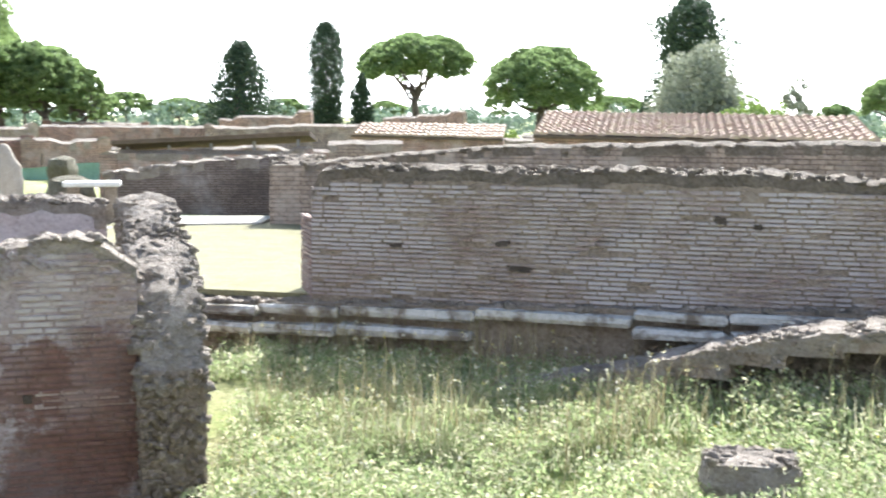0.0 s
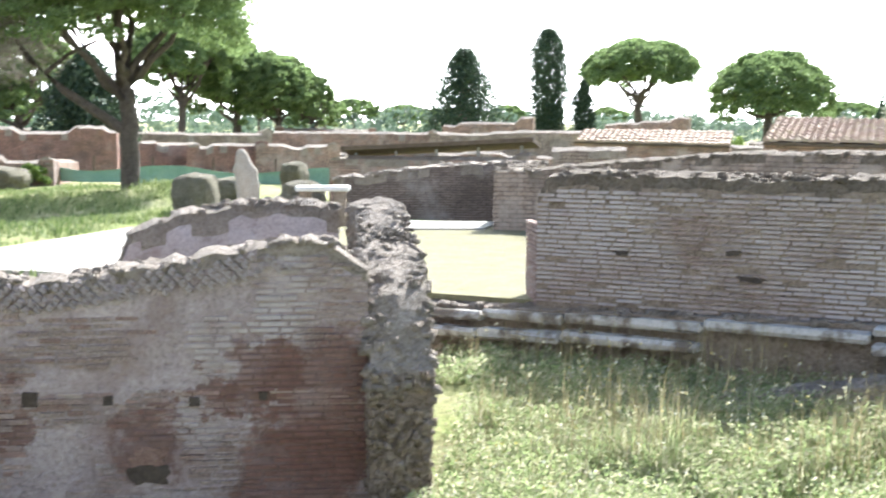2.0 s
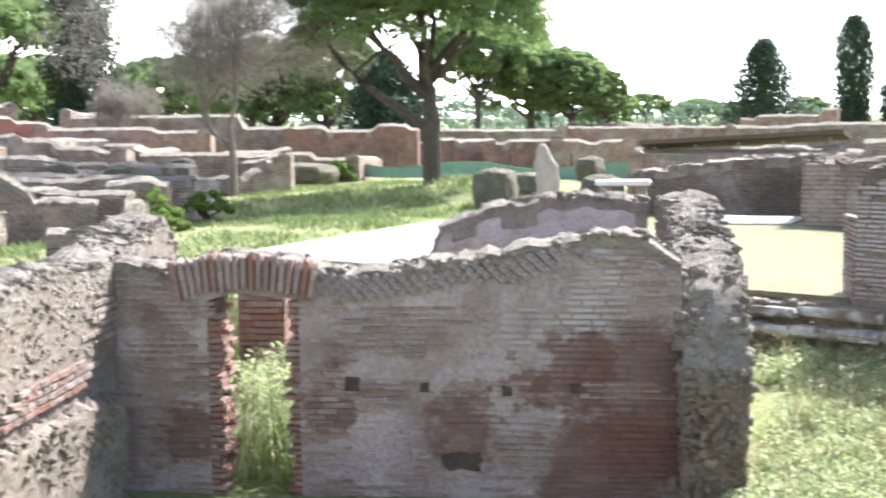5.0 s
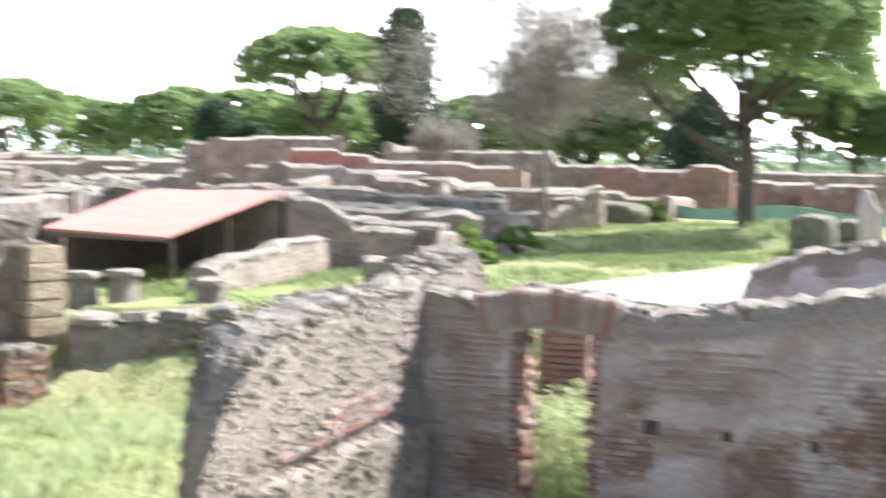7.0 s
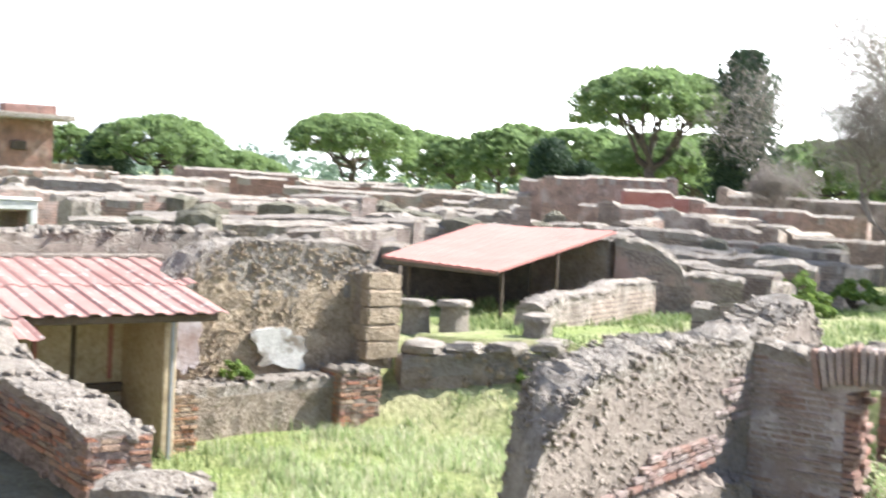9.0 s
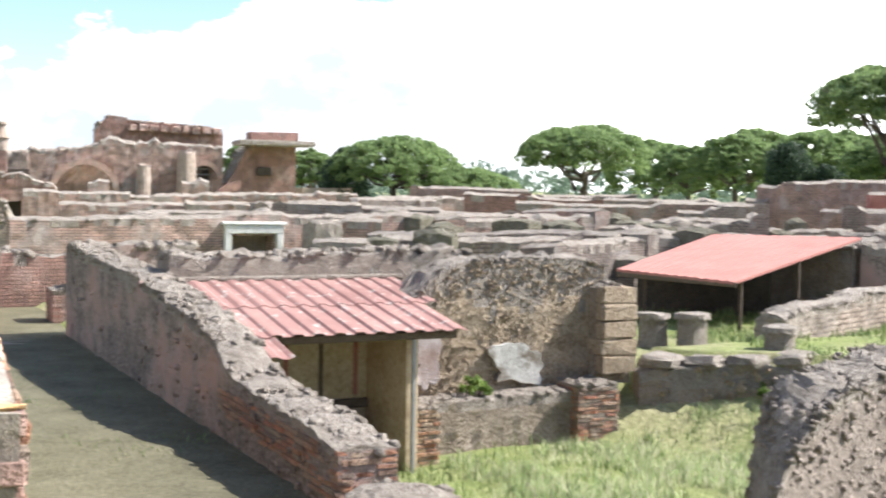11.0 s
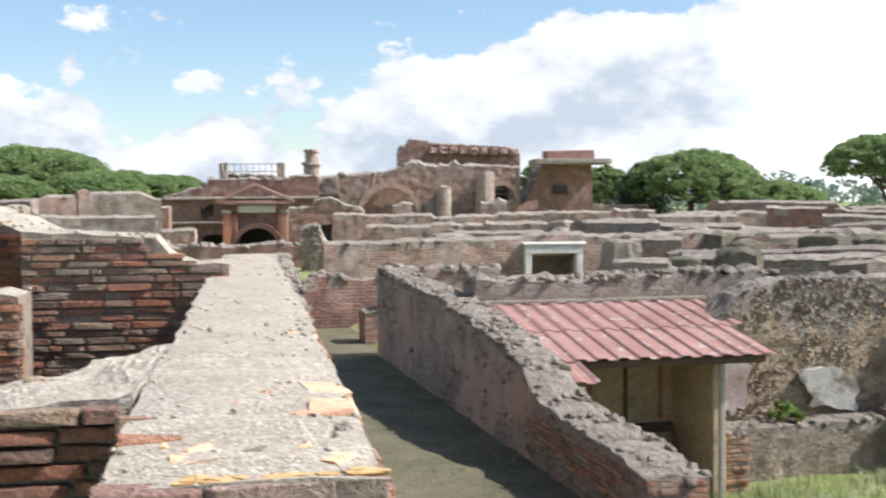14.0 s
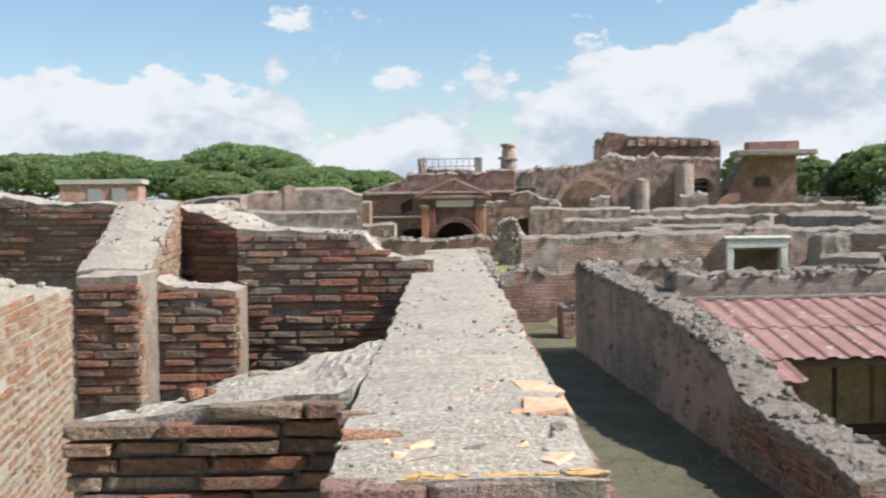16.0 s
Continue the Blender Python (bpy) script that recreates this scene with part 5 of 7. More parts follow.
for x, y, s in ((-13.75, 9.85, 0.40), (-13.35, 10.2, 0.42), (-12.05, 10.55, 0.38)):
    bm = bmesh.new()
    bmesh.ops.create_cone(bm, cap_ends=True, segments=12, radius1=s * 0.52, radius2=s * 0.46, depth=s, matrix=Matrix.Translation((0, 0, s / 2)))
    bmesh.ops.create_cone(bm, cap_ends=True, segments=12, radius1=s * 0.60, radius2=s * 0.56, depth=0.07, matrix=Matrix.Translation((0, 0, s + 0.03)))
    for v in bm.verts:
        v.co += Vector(rng.uniform(-0.015, 0.015, 3))
    st = new("column_stub", bm_mesh("column_stub", bm, M_CREST))
    st.matrix_basis = pose(x, y, 0.82)
    tagged(st, "squat grey stone column stub in the grass", "column", "column stubs")

shelter = tagged(new("shelter"), "open shelter with a faded pink sheet roof", "shelter")


def slab(name, corners, thick, mat, parent, ribs=0):
    """A flat sheet through four corners, with thickness and shallow ribs along its fall."""
    c = [Vector(p) for p in corners]
    n = max(2, ribs * 4)
    verts, faces = [], []
    for s in (0, -thick):
        for j in range(2):
            for i in range(n + 1):
                f = i / n
                p = c[0].lerp(c[1], f) if j == 0 else c[3].lerp(c[2], f)
                verts.append((p.x, p.y, p.z + s + (0.010 if ribs and i % 4 in (1, 2) else 0)))
    w, half = n + 1, 2 * (n + 1)
    for s in (0, 1):
        for i in range(n):
            q = (s * half + i, s * half + i + 1, s * half + w + i + 1, s * half + w + i)
            faces.append(q[::-1] if s else q)
    for i in range(n):
        for j in (0, 1):
            faces.append((j * w + i, j * w + i + 1, half + j * w + i + 1, half + j * w + i))
    for i in (0, n):
        faces.append((i, w + i, half + w + i, half + i))
    return part(name, mesh_from(name, verts, faces, [mat]), parent)


slab("roof_sheet", ((-16.7, 11.25, 1.66), (-14.35, 11.7, 1.62), (-15.7, 15.5, 2.2), (-19.0, 15.0, 2.12)), 0.04, M_ROOFB, shelter, 12)
for x, y, h in ((-14.55, 12.0, 0.85), (-16.4, 11.6, 0.85), (-15.1, 13.6, 1.1), (-17.3, 13.4, 1.1)):
    block("post", (0.05, 0.05, h), (x, y, 0.8), M_WOOD, shelter, 10)
block("fascia", (0.04, 2.4, 0.08), (-15.5, 11.5, 1.54), M_WOOD, shelter, -79)
shw = ruin_wall("shaded wall under the shelter roof", (-18.3, 14.3), (-15.6, 15.2), 0.4, 0.7, ((0, 1.9), (1, 2.0)), (M_RUBBLE, M_CREST), cell=0.2)
# face in the dark tone: shade under the roof put into the colour
shb = ruin_wall("back wall under the shelter roof, shade painted into its dark face", (-17.6, 12.3), (-16.2, 14.0), 0.4, 0.7, ((0, 1.6), (1, 1.8)), (M_DARK, M_RUBBLE), cell=0.2)
shs = ruin_wall("pale plastered wall beside the shelter", (-15.5, 15.3), (-13.9, 16.8), 0.4, 0.7, ((0, 2.08), (0.25, 2.0), (0.4, 1.85), (0.5, 1.7), (0.52, 1.5), (1, 1.46)), (M_STAINED, M_CREST), cell=0.12, band=0.12, rough=0.03, dome=0.05)
shr = ruin_wall("low rounded masonry wall in the grass", (-12.9, 11.4), (-14.6, 15.4), 0.45, 0.7, ((0, 1.22), (0.1, 1.32), (0.5, 1.33), (0.6, 1.42), (1, 1.40)), (M_ROUGHCOURSE, M_CREST), cell=0.12, rough=0.03, lump=0.03, band=0.1, dome=0.06)
block("marble_slab", (0.5, 0.3, 0.5), (-15.7, 18.0, 0.95), M_MARBLE, None, 30, 0.03, 0.02)
tagged(bpy.data.objects["marble_slab"], "upright white marble slab among the ruins", "slab")

# ---- wall with the white window frame ----
wf = ruin_wall("long brick wall with a white marble window frame", (-28, 3.4), (-28, 17.2), 0.6, 0.6, ((0, 2.06), (0.12, 2.07), (0.13, 2.1), (0.34, 2.12), (0.35, 2.2), (0.45, 2.2), (0.46, 2.14), (0.6, 2.17), (0.61, 2.22), (0.8, 2.2), (1, 2.2)),
               (M_FARBRICK, M_CREST), cell=0.16, rough=0.025, lump=0.03, dome=0.07, loose=0.3, openings=((4.85, 5.9, 0.9, 1.76),))
wframe = tagged(new("window_frame"), "white marble window frame set in brick", "window frame")
for sx, sy, sz, y, z in ((0.16, 0.16, 0.9, 8.17, 1.0), (0.16, 0.16, 0.9, 9.42, 1.0), (0.18, 1.42, 0.2, 8.8, 1.78), (0.24, 1.55, 0.07, 8.8, 1.98)):
    block("lintel" if sy > 1 else "jamb", (sx, sy, sz), (-27.95, y, z), M_MARBLE, wframe, 0, 0.02, 0.006)
block("recess_back", (0.1, 1.1, 1.2), (-28.62, 8.8, 0.7), M_RUBBLE, wf)
lane1 = ruin_wall("red brick wall at the end of the lane", (-22.0, 2.1), (-22.0, 4.4), 0.5, 0.6, ((0, 1.5), (0.25, 1.75), (0.5, 1.6), (1, 1.75)), (M_REDBRICK, M_CREST), cell=0.2)
lane2 = ruin_wall("ruined brick side wall along the far lane", (-18.2, 2.0), (-23.5, 2.2), 0.4, 0.6, ((0, 1.0), (0.3, 1.5), (1, 2.0)), (M_REDBRICK, M_CREST), cell=0.18, lump=0.08)
ruin_wall("leaning rubble stump of a broken wall", (-39.5, 4.1), (-39.3, 5.0), 0.7, 0.5, ((0, 2.1), (0.3, 2.35), (0.6, 2.3), (0.75, 1.9), (1, 1.6)), (M_ROUGHCOURSE, M_CREST), cell=0.14, rough=0.12, lump=0.12, face=0.5, stone=0.12)
# pier and broken side at the mouth of the far lane
mouth = ruin_wall("broken red brick pier at the mouth of the lane", (-19.4, 2.95), (-19.4, 3.6), 0.6, 0.5, ((0, 1.25), (0.5, 1.3), (0.55, 1.62), (1, 1.66)), (M_REDBRICK, M_CREST), cell=0.1, rough=0.03, lump=0.04)
courses(mouth, (-19.4, 2.95), (-19.4, 3.6), 0.75, lambda x: 1.2 if x < 0.34 else 1.55, BRICKS_RED, course=0.06, lengths=(0.12, 0.26), proud=0.02, limit=60)

# ---- statue, slab, beam roof and tiled roofs beyond the lawn ----
bm = bmesh.new()
rings = ((0.0, 0.24, 0.20), (0.06, 0.235, 0.195), (0.25, 0.20, 0.175), (0.5, 0.185, 0.16), (0.68, 0.19, 0.16), (0.78, 0.215, 0.165), (0.86, 0.20, 0.15), (0.95, 0.21, 0.15), (1.03, 0.225, 0.145), (1.09, 0.20, 0.125), (1.13, 0.165, 0.115), (1.18, 0.14, 0.105), (1.24, 0.125, 0.10), (1.31, 0.105, 0.09), (1.37, 0.07, 0.07), (1.40, 0.03, 0.03))
prev = None
for z, rx, ry in rings:
    ring = [bm.verts.new((rx * math.cos(a * math.tau / 16) * (1 + (0.10 if z < 0.8 else 0.03) * math.sin(a * 2.36 + z * 3)) - 0.07 * max(0.0, z - 0.9) / 0.4 + 0.02 * math.sin(z * 4), ry * math.sin(a * math.tau / 16) * (1 + 0.1 * math.cos(a * 4)), z)) for a in range(16)]
    if prev:
        for i in range(16):
            bm.faces.new((prev[i], prev[(i + 1) % 16], ring[(i + 1) % 16], ring[i]))
    else:
        bm.faces.new(ring[::-1])
    prev = ring
bm.faces.new(prev)
st = new("statue", bm_mesh("statue", bm, M_MORTAR, True))
st.matrix_basis = pose(-7.13, 20.4, 1.0)
tagged(st, "worn white marble draped torso standing in the open", "statue")
block("stone_table", (0.95, 0.5, 0.09), (-6.0, 21.15, 1.66), M_MARBLE, None, 12, 0.02, 0.005)
tb = tagged(bpy.data.objects["stone_table"], "white slab laid on a masonry block", "slab")
for k in (-0.3, 0.3):
    block("support", (0.2, 0.35, 0.68), (-6.0 + k, 21.15 + k * 0.2, 0.98), M_RUBBLE, tb, 12)
for x, y, s, h in ((-6.6, 21.9, 0.9, 0.85), (-9.6, 24.3, 1.0, 0.85), (-10.6, 34.5, 0.8, 0.7), (-19.3, 33.0, 2.0, 0.7), (-20.4, 27.6, 0.6, 0.75), (-10.0, 27.5, 0.9, 0.5)):
    boulder("dark mossy block of fallen masonry", (x, y, ground_z(x, y) - 0.04), (s, s * 0.8, h), M_MOSSY, x * 9, x, "masonry_block", 0.35)
canopy = tagged(new("canopy"), "long low dark timber canopy roof on thin posts", "canopy")
slab("roof_board", ((-7.5, 28.0, 2.29), (-2.9, 26.85, 2.55), (-2.8, 27.6, 2.40), (-7.4, 28.8, 2.13)), 0.09, M_WOOD, canopy)
for k in range(5):
    f = k / 4
    block("post", (0.06, 0.06, 1.25 + 0.2 * f), (-7.2 + 4.0 * f, 28.3 - 1.0 * f, 0.98), M_STEEL, canopy)


def tiled_roof(label, corners, nx, ny, wall_h):
    root = tagged(new("tiled_roof_hut"), label, "hut")
    c = [Vector(p) for p in corners]
    verts, faces = [], []
    for i in range(nx):
        for j in range(ny):
            f0, f1, g0, g1 = i / nx, (i + 1) / nx, j / ny, (j + 1) / ny
            jit = rng.uniform(-0.015, 0.015)
            q = []
            for f, g, up in ((f0, g0, 0.05), (f1, g0, 0.05), (f1, g1, 0.0), (f0, g1, 0.0)):
                q.append(c[0].lerp(c[1], f).lerp(c[3].lerp(c[2], f), g) + Vector((0, 0, up + jit)))
            m0, m1 = (q[0] + q[1]) / 2, (q[2] + q[3]) / 2
            o = len(verts)
            verts += [q[0], m0 + Vector((0, 0, 0.045)), q[1], q[2], m1 + Vector((0, 0, 0.045)), q[3]]
            d = Vector((0, 0, -0.05))
            verts += [q[0] + d, m0 + d, q[1] + d]
            faces += [(o, o + 1, o + 4, o + 5), (o + 1, o + 2, o + 3, o + 4), (o, o + 6, o + 7, o + 1), (o + 1, o + 7, o + 8, o + 2)]
    t = part("roof_tiles", mesh_from("roof_tiles", verts, faces, [M_TILE]), root)
    t["kind"] = "stuff"
    low = [Vector((p.x, p.y, p.z - 0.06)) for p in c]
    a, b = low[0], low[1]
    me = ruin_mesh("wall", tuple(a.lerp(low[3], 0.06).xy), tuple(b.lerp(low[2], 0.06).xy), 0.4, 0.7, ((0, a.z), (1, b.z)), (M_FARBRICK, M_FARBRICK), cell=0.4, lump=0.0)
    part("wall", me, root)
    bv = [c[0], c[1], c[2], c[3]]
    slab("roof_deck", [(p.x, p.y, p.z - 0.03) for p in bv], 0.06, M_WOOD, root)
    return root


tiled_roof("low hut with a lichened terracotta tile roof", ((2.07, 28.93, 2.5), (7.95, 22.6, 2.48), (8.45, 25.6, 2.93), (2.63, 31.9, 3.03)), 40, 9, 1.5)
tiled_roof("low hut with an old tile roof", ((-3.2, 43.0, 2.25), (2.0, 42.0, 2.15), (2.2, 44.0, 2.6), (-3.0, 45.5, 2.62)), 24, 5, 1.4)

# ---- netting before the red walls ----
verts, faces = [], []
for i in range(61):
    f = i / 60
    x, y = -21.5 + 14.0 * f, 36.2 - 1.0 * f + 0.15 * math.sin(f * 40)
    for z, o in ((0.95, 0), (1.25, 0.04), (1.40 + 0.10 * math.sin(f * 17), 0.0), (1.40 + 0.10 * math.sin(f * 17), 0.03), (0.95, 0.03)):
        verts.append((x, y + o, z))
faces = [(i * 5 + j, (i + 1) * 5 + j, (i + 1) * 5 + j + 1, i * 5 + j + 1) for i in range(60) for j in range(4)]
net = tagged(new("safety_fence"), "sagging green safety netting on stakes", "fence")
part("netting", mesh_from("netting", verts, faces, [M_NET]), net)
for k in range(8):
    block("stake", (0.05, 0.05, 0.8), (-21.5 + 2.0 * k, 36.25 - 0.14 * k, 0.95), M_WOOD, net)

# ---- field of ruined walls ----
FAR_WALLS = (
    (-22.2, 42.6, -19.5, 44.0, 1.68, 1.98, "R"),
    (-18.6, 42.2, -17.1, 43.9, 2.02, 1.93, "R"),
    (-16.4, 42.0, -14.1, 42.8, 1.91, 2.15, "R"),
    (-13.8, 41.9, -11.4, 42.6, 1.99, 2.04, "F"),
    (-21.7, 34.9, -18.6, 35.5, 1.76, 1.62, "F"),
    (-7.4, 28.1, -3.0, 26.9, 1.97, 2.21, "F"),
    (-29.0, 46.8, -26.8, 50.4, 1.90, 2.27, "U"),
    (-27.3, 53.5, -18.6, 57.1, 2.29, 2.38, "U"),
    (-19.8, 61.0, -11.3, 61.0, 2.21, 2.38, "F"),
    (-10.9, 59.1, -3.4, 58.0, 2.31, 2.45, "U"),
    (-14.6, 80.8, -8.5, 79.6, 2.58, 3.29, "F"),
    (-4.0, 82.0, 1.3, 80.0, 2.71, 3.33, "F"),
    (-2.5, 27.0, -0.9, 27.1, 2.27, 2.38, "U"),
    (-22.6, 71.6, -17.3, 73.1, 2.46, 2.41, "R"),
    (-41.0, 68.8, -36.4, 71.4, 2.30, 2.30, "F"),
    (-33.6, 30.2, -31.9, 34.8, 3.27, 3.47, "F"),
    (-30.1, 30.2, -28.9, 32.1, 3.05, 2.92, "P"),
    (-35.5, 29.6, -34.4, 30.9, 2.52, 3.16, "U"),
    (-24.4, 26.7, -21.7, 27.7, 2.38, 2.08, "U"),
    (-22.0, 28.7, -18.0, 30.2, 1.98, 1.88, "U"),
    (-29.8, 33.9, -24.9, 36.5, 2.64, 2.47, "F"),
    (-32.5, 38.3, -23.7, 40.8, 3.26, 2.53, "U"),
    (-19.5, 20.4, -15.7, 22.2, 1.72, 1.59, "U"),
    (-17.3, 18.3, -15.0, 19.0, 1.55, 1.51, "G"),
    (-15.5, 17.2, -14.1, 17.8, 1.47, 1.49, "G"),
    (-11.5, 12.8, -10.9, 13.2, 1.39, 1.42, "U"),
    (-19.8, 10.1, -19.6, 12.5, 2.01, 2.00, "U"),
    (-21.1, 13.7, -20.5, 16.3, 2.01, 2.03, "U"),
    (-26.9, 13.8, -26.8, 17.9, 2.16, 2.39, "F"),
    (-28.4, 19.0, -25.9, 22.4, 2.12, 2.31, "U"),
    (-39.4, 22.3, -34.7, 29.0, 2.47, 2.56, "F"),
    (-44.7, 22.9, -43.4, 25.3, 2.83, 2.77, "R"),
    (-32.2, 24.1, -30.4, 26.3, 2.40, 2.57, "U"),
    (-22.9, 38.9, -18.6, 40.0, 2.48, 2.61, "R"),
    (-28.6, 28.2, -27.8, 29.0, 2.54, 2.59, "U"),
    (-26.4, 27.6, -26.5, 28.9, 2.14, 2.40, "F"),
    (-51.8, 30.8, -49.3, 34.6, 2.60, 2.70, "U"),
    (-35.1, 38.6, -33.2, 40.3, 2.76, 2.69, "F"),
    (-22.7, 33.1, -21.0, 35.4, 1.64, 2.02, "F"),
    (-18.1, 27.8, -17.5, 29.3, 1.35, 1.86, "U"),
    (-20.3, 8.7, -19.2, 10.9, 1.99, 2.00, "U"),
    (-19.7, 12.1, -20.7, 14.2, 1.81, 2.02, "U"),
    (-36.2, 11.9, -36.1, 17.5, 2.34, 2.64, "U"),
    (-33.9, 12.5, -32.2, 13.9, 2.46, 2.24, "F"),
    (-29.4, 15.2, -28.4, 18.8, 2.02, 2.31, "R"),
    (-26.8, 17.6, -24.6, 20.6, 2.11, 2.17, "U"),
    (-22.3, 15.4, -20.8, 17.4, 2.07, 2.05, "U"),
    (-54.5, 25.5, -52.0, 30.2, 2.99, 2.91, "F"),
    (-43.4, 25.1, -41.8, 27.7, 2.68, 2.56, "R"),
    (-41.8, 27.7, -38.4, 32.2, 2.64, 2.61, "U"),
    (-31.8, 4.4, -31.1, 8.0, 1.94, 2.09, "U"),
    (-27.1, 10.6, -26.7, 11.5, 2.06, 2.20, "F"),
    (-41.1, 9.5, -40.0, 13.1, 2.03, 2.28, "U"),
    (-31.6, 12.9, -29.7, 14.6, 2.32, 2.15, "U"),
    (-34.2, 16.8, -33.2, 18.8, 2.28, 2.23, "U"),
    (-19.2, 11.9, -20.3, 14.7, 1.91, 2.07, "G"),
    (-49.9, -5.0, -50.1, -2.9, 3.23, 3.57, "F"),
    (-50.1, -2.9, -50.1, -0.2, 3.51, 3.38, "U"),
    (-43.9, -4.2, -44.1, -0.4, 2.70, 2.50, "G"),
    (-47.7, -6.2, -49.9, -4.8, 2.77, 3.18, "U"),
    (-32.2, 11.1, -30.6, 14.9, 2.42, 2.45, "U"),
    (-29.6, 12.3, -28.3, 15.0, 2.16, 2.23, "F"),
)
MATS = {"R": (M_REDBRICK, M_CREST), "G": (M_GREYBRICK, M_CREST), "F": (M_FARBRICK, M_CREST), "U": (M_ROUGHCOURSE, M_CREST), "P": (M_REDPLASTER, M_CREST)}


def stepped(za, zb, drop, steps):
    """A crest of level stretches with short breaks between them."""
    f, out = 0.0, []
    edges = sorted([0.0, 1.0, *rng.uniform(0.08, 0.92, steps)])
    for f0, f1 in zip(edges, edges[1:]):
        z = za + (zb - za) * (f0 + f1) / 2 - rng.uniform(0.0, drop)
        out += [(min(f0 + 0.012, f1), z), (max(f1 - 0.012, f0), z - rng.uniform(-0.02, 0.02))]
    return out


NAMES = {"R": "red brick ruin wall with a weathered crest", "G": "grey brick ruin wall with a pale crest", "F": "worn brick ruin wall with a broken top", "U": "low rubble ruin wall with a pale crest", "P": "ruin wall with faded red plaster"}
for ax, ay, bx, by, za, zb, kind in FAR_WALLS:
    ln = math.dist((ax, ay), (bx, by))
    d = math.hypot(ax, ay)
    pts = stepped(za, zb, 0.10 + 0.0022 * d, int(rng.integers(1, 4)))
    a, b = Vector((ax, ay)), Vector((bx, by))
    nrm = Vector((-(b - a).y, (b - a).x)).normalized()
    sgn = 1 if nrm.dot((a + b) / 2) > 0 else -1
    ruin_wall(NAMES[kind], a, b, 0.5 * sgn, 0.5, pts, MATS[kind], cell=max(0.16, d * 0.005), rough=0.035, lump=0.014 + d * 0.0003, band=0.10, loose=0.12, stone=max(0.06, d * 0.0022), dome=0.05 + d * 0.0008, group="field of ruined walls")
    # returns at the ends
    for e, z in ((a, za), (b, zb)):
        if rng.random() < 0.6:
            l2 = rng.uniform(1.5, 4.5)
            ruin_wall(NAMES[kind], e, e + nrm * sgn * l2 + (b - a).normalized() * rng.uniform(-0.2, 0.2), 0.45, 0.5, ((0, z), (0.4, z - rng.uniform(0, 0.2)), (1, z - rng.uniform(0, 0.3))), MATS[kind],
                      cell=max(0.2, d * 0.007), rough=0.035, lump=0.014 + d * 0.0003, loose=0.12, stone=max(0.06, d * 0.0022), dome=0.05 + d * 0.0008, group="field of ruined walls")
# scattered lower stretches that fill the field
rng = np.random.default_rng(555)
for k in range(110):
    az = radians(rng.uniform(-20, 104))
    d = rng.uniform(26, 75)
    c = Vector((-math.sin(az), math.cos(az))) * d
    if az < radians(35) and d < 46:
        continue
    if az > radians(52) and d < 42:
        continue
    if radians(74) < az < radians(97) and d < 80:
        continue
    turn = radians(rng.choice((0, 90)) + rng.normal(0, 4) + 2)
    u = Vector((math.cos(turn), math.sin(turn))) * rng.uniform(1.2, 4.5)
    h = 2.9 - (d * rng.uniform(0.012, 0.03)) if d > 40 else rng.uniform(1.5, 2.1)
    h = max(1.4, min(h, 2.5))
    kind = ("U", "F", "U", "R", "G")[int(rng.integers(5))]
    ruin_wall(NAMES[kind], c - u, c + u, 0.5, 0.4, stepped(h, h - 0.1, 0.3, 2), MATS[kind], cell=max(0.2, d * 0.006), rough=0.035,
              lump=0.014 + d * 0.0003, loose=0.12, stone=max(0.06, d * 0.0022), dome=0.05 + d * 0.0008, group="field of ruined walls")
# nearer rooms between the shelter and the lawn
rng = np.random.default_rng(808)
for k in range(46):
    az, d = radians(rng.uniform(36.5, 61)), rng.uniform(22.5, 37)
    c = Vector((-math.sin(az), math.cos(az))) * d
    if c.x > -15.5 or (-19.6 < c.x and c.y < 17.0):
        continue
    turn = radians(float(rng.choice((28, 118))) + rng.normal(0, 3))
    u = Vector((math.cos(turn), math.sin(turn))) * rng.uniform(0.5, 1.7)
    h = 1.45 + (d - 22) * 0.035 + rng.uniform(-0.2, 0.22)
    kind = ("U", "F", "U", "G", "F")[int(rng.integers(5))]
    ruin_wall(NAMES[kind], c - u, c + u, rng.uniform(0.4, 0.75), 0.5, stepped(h, h - rng.uniform(0, 0.15), 0.22, int(rng.integers(0, 3))), MATS[kind], cell=0.16, rough=0.035,
              lump=0.04, loose=0.25, stone=0.07, dome=0.06, group="field of ruined walls")
    if rng.random() < 0.3:
        boulder("mossy stump of masonry among the ruined rooms", (*(c + u * 1.5), 0.85), (0.7, 0.6, h - 0.75), M_MOSSY, k * 31, k, "masonry_stump", 0.55)

# rounded stumps of masonry that stand up among the low walls
rng = np.random.default_rng(909)
for k in range(22):
    az, d = radians(rng.uniform(52, 78)), rng.uniform(21, 44)
    c = Vector((-math.sin(az), math.cos(az))) * d
    if az > radians(72) and d < 30:
        continue
    z = 2.02 + (d - 20) * 0.012 + rng.uniform(-0.08, 0.12)
    boulder("rounded stump of grey masonry among the ruin walls", (c.x, c.y, 0.75), (rng.uniform(0.6, 1.1), rng.uniform(0.6, 0.9), z - 0.75), M_MOSSY if k % 3 else M_CREST, k * 37, k * 1.7, "masonry_stump", 0.7)

# ---- great warehouse front with its pedimented portal ----
PAX = radians(81.4)
P_U, P_N = Vector((math.cos(PAX), math.sin(PAX))), Vector((-math.sin(PAX), math.cos(PAX)))


def town(u, d):
    return tuple(Vector((-0.13, -0.12)) + P_N * d + P_U * u)


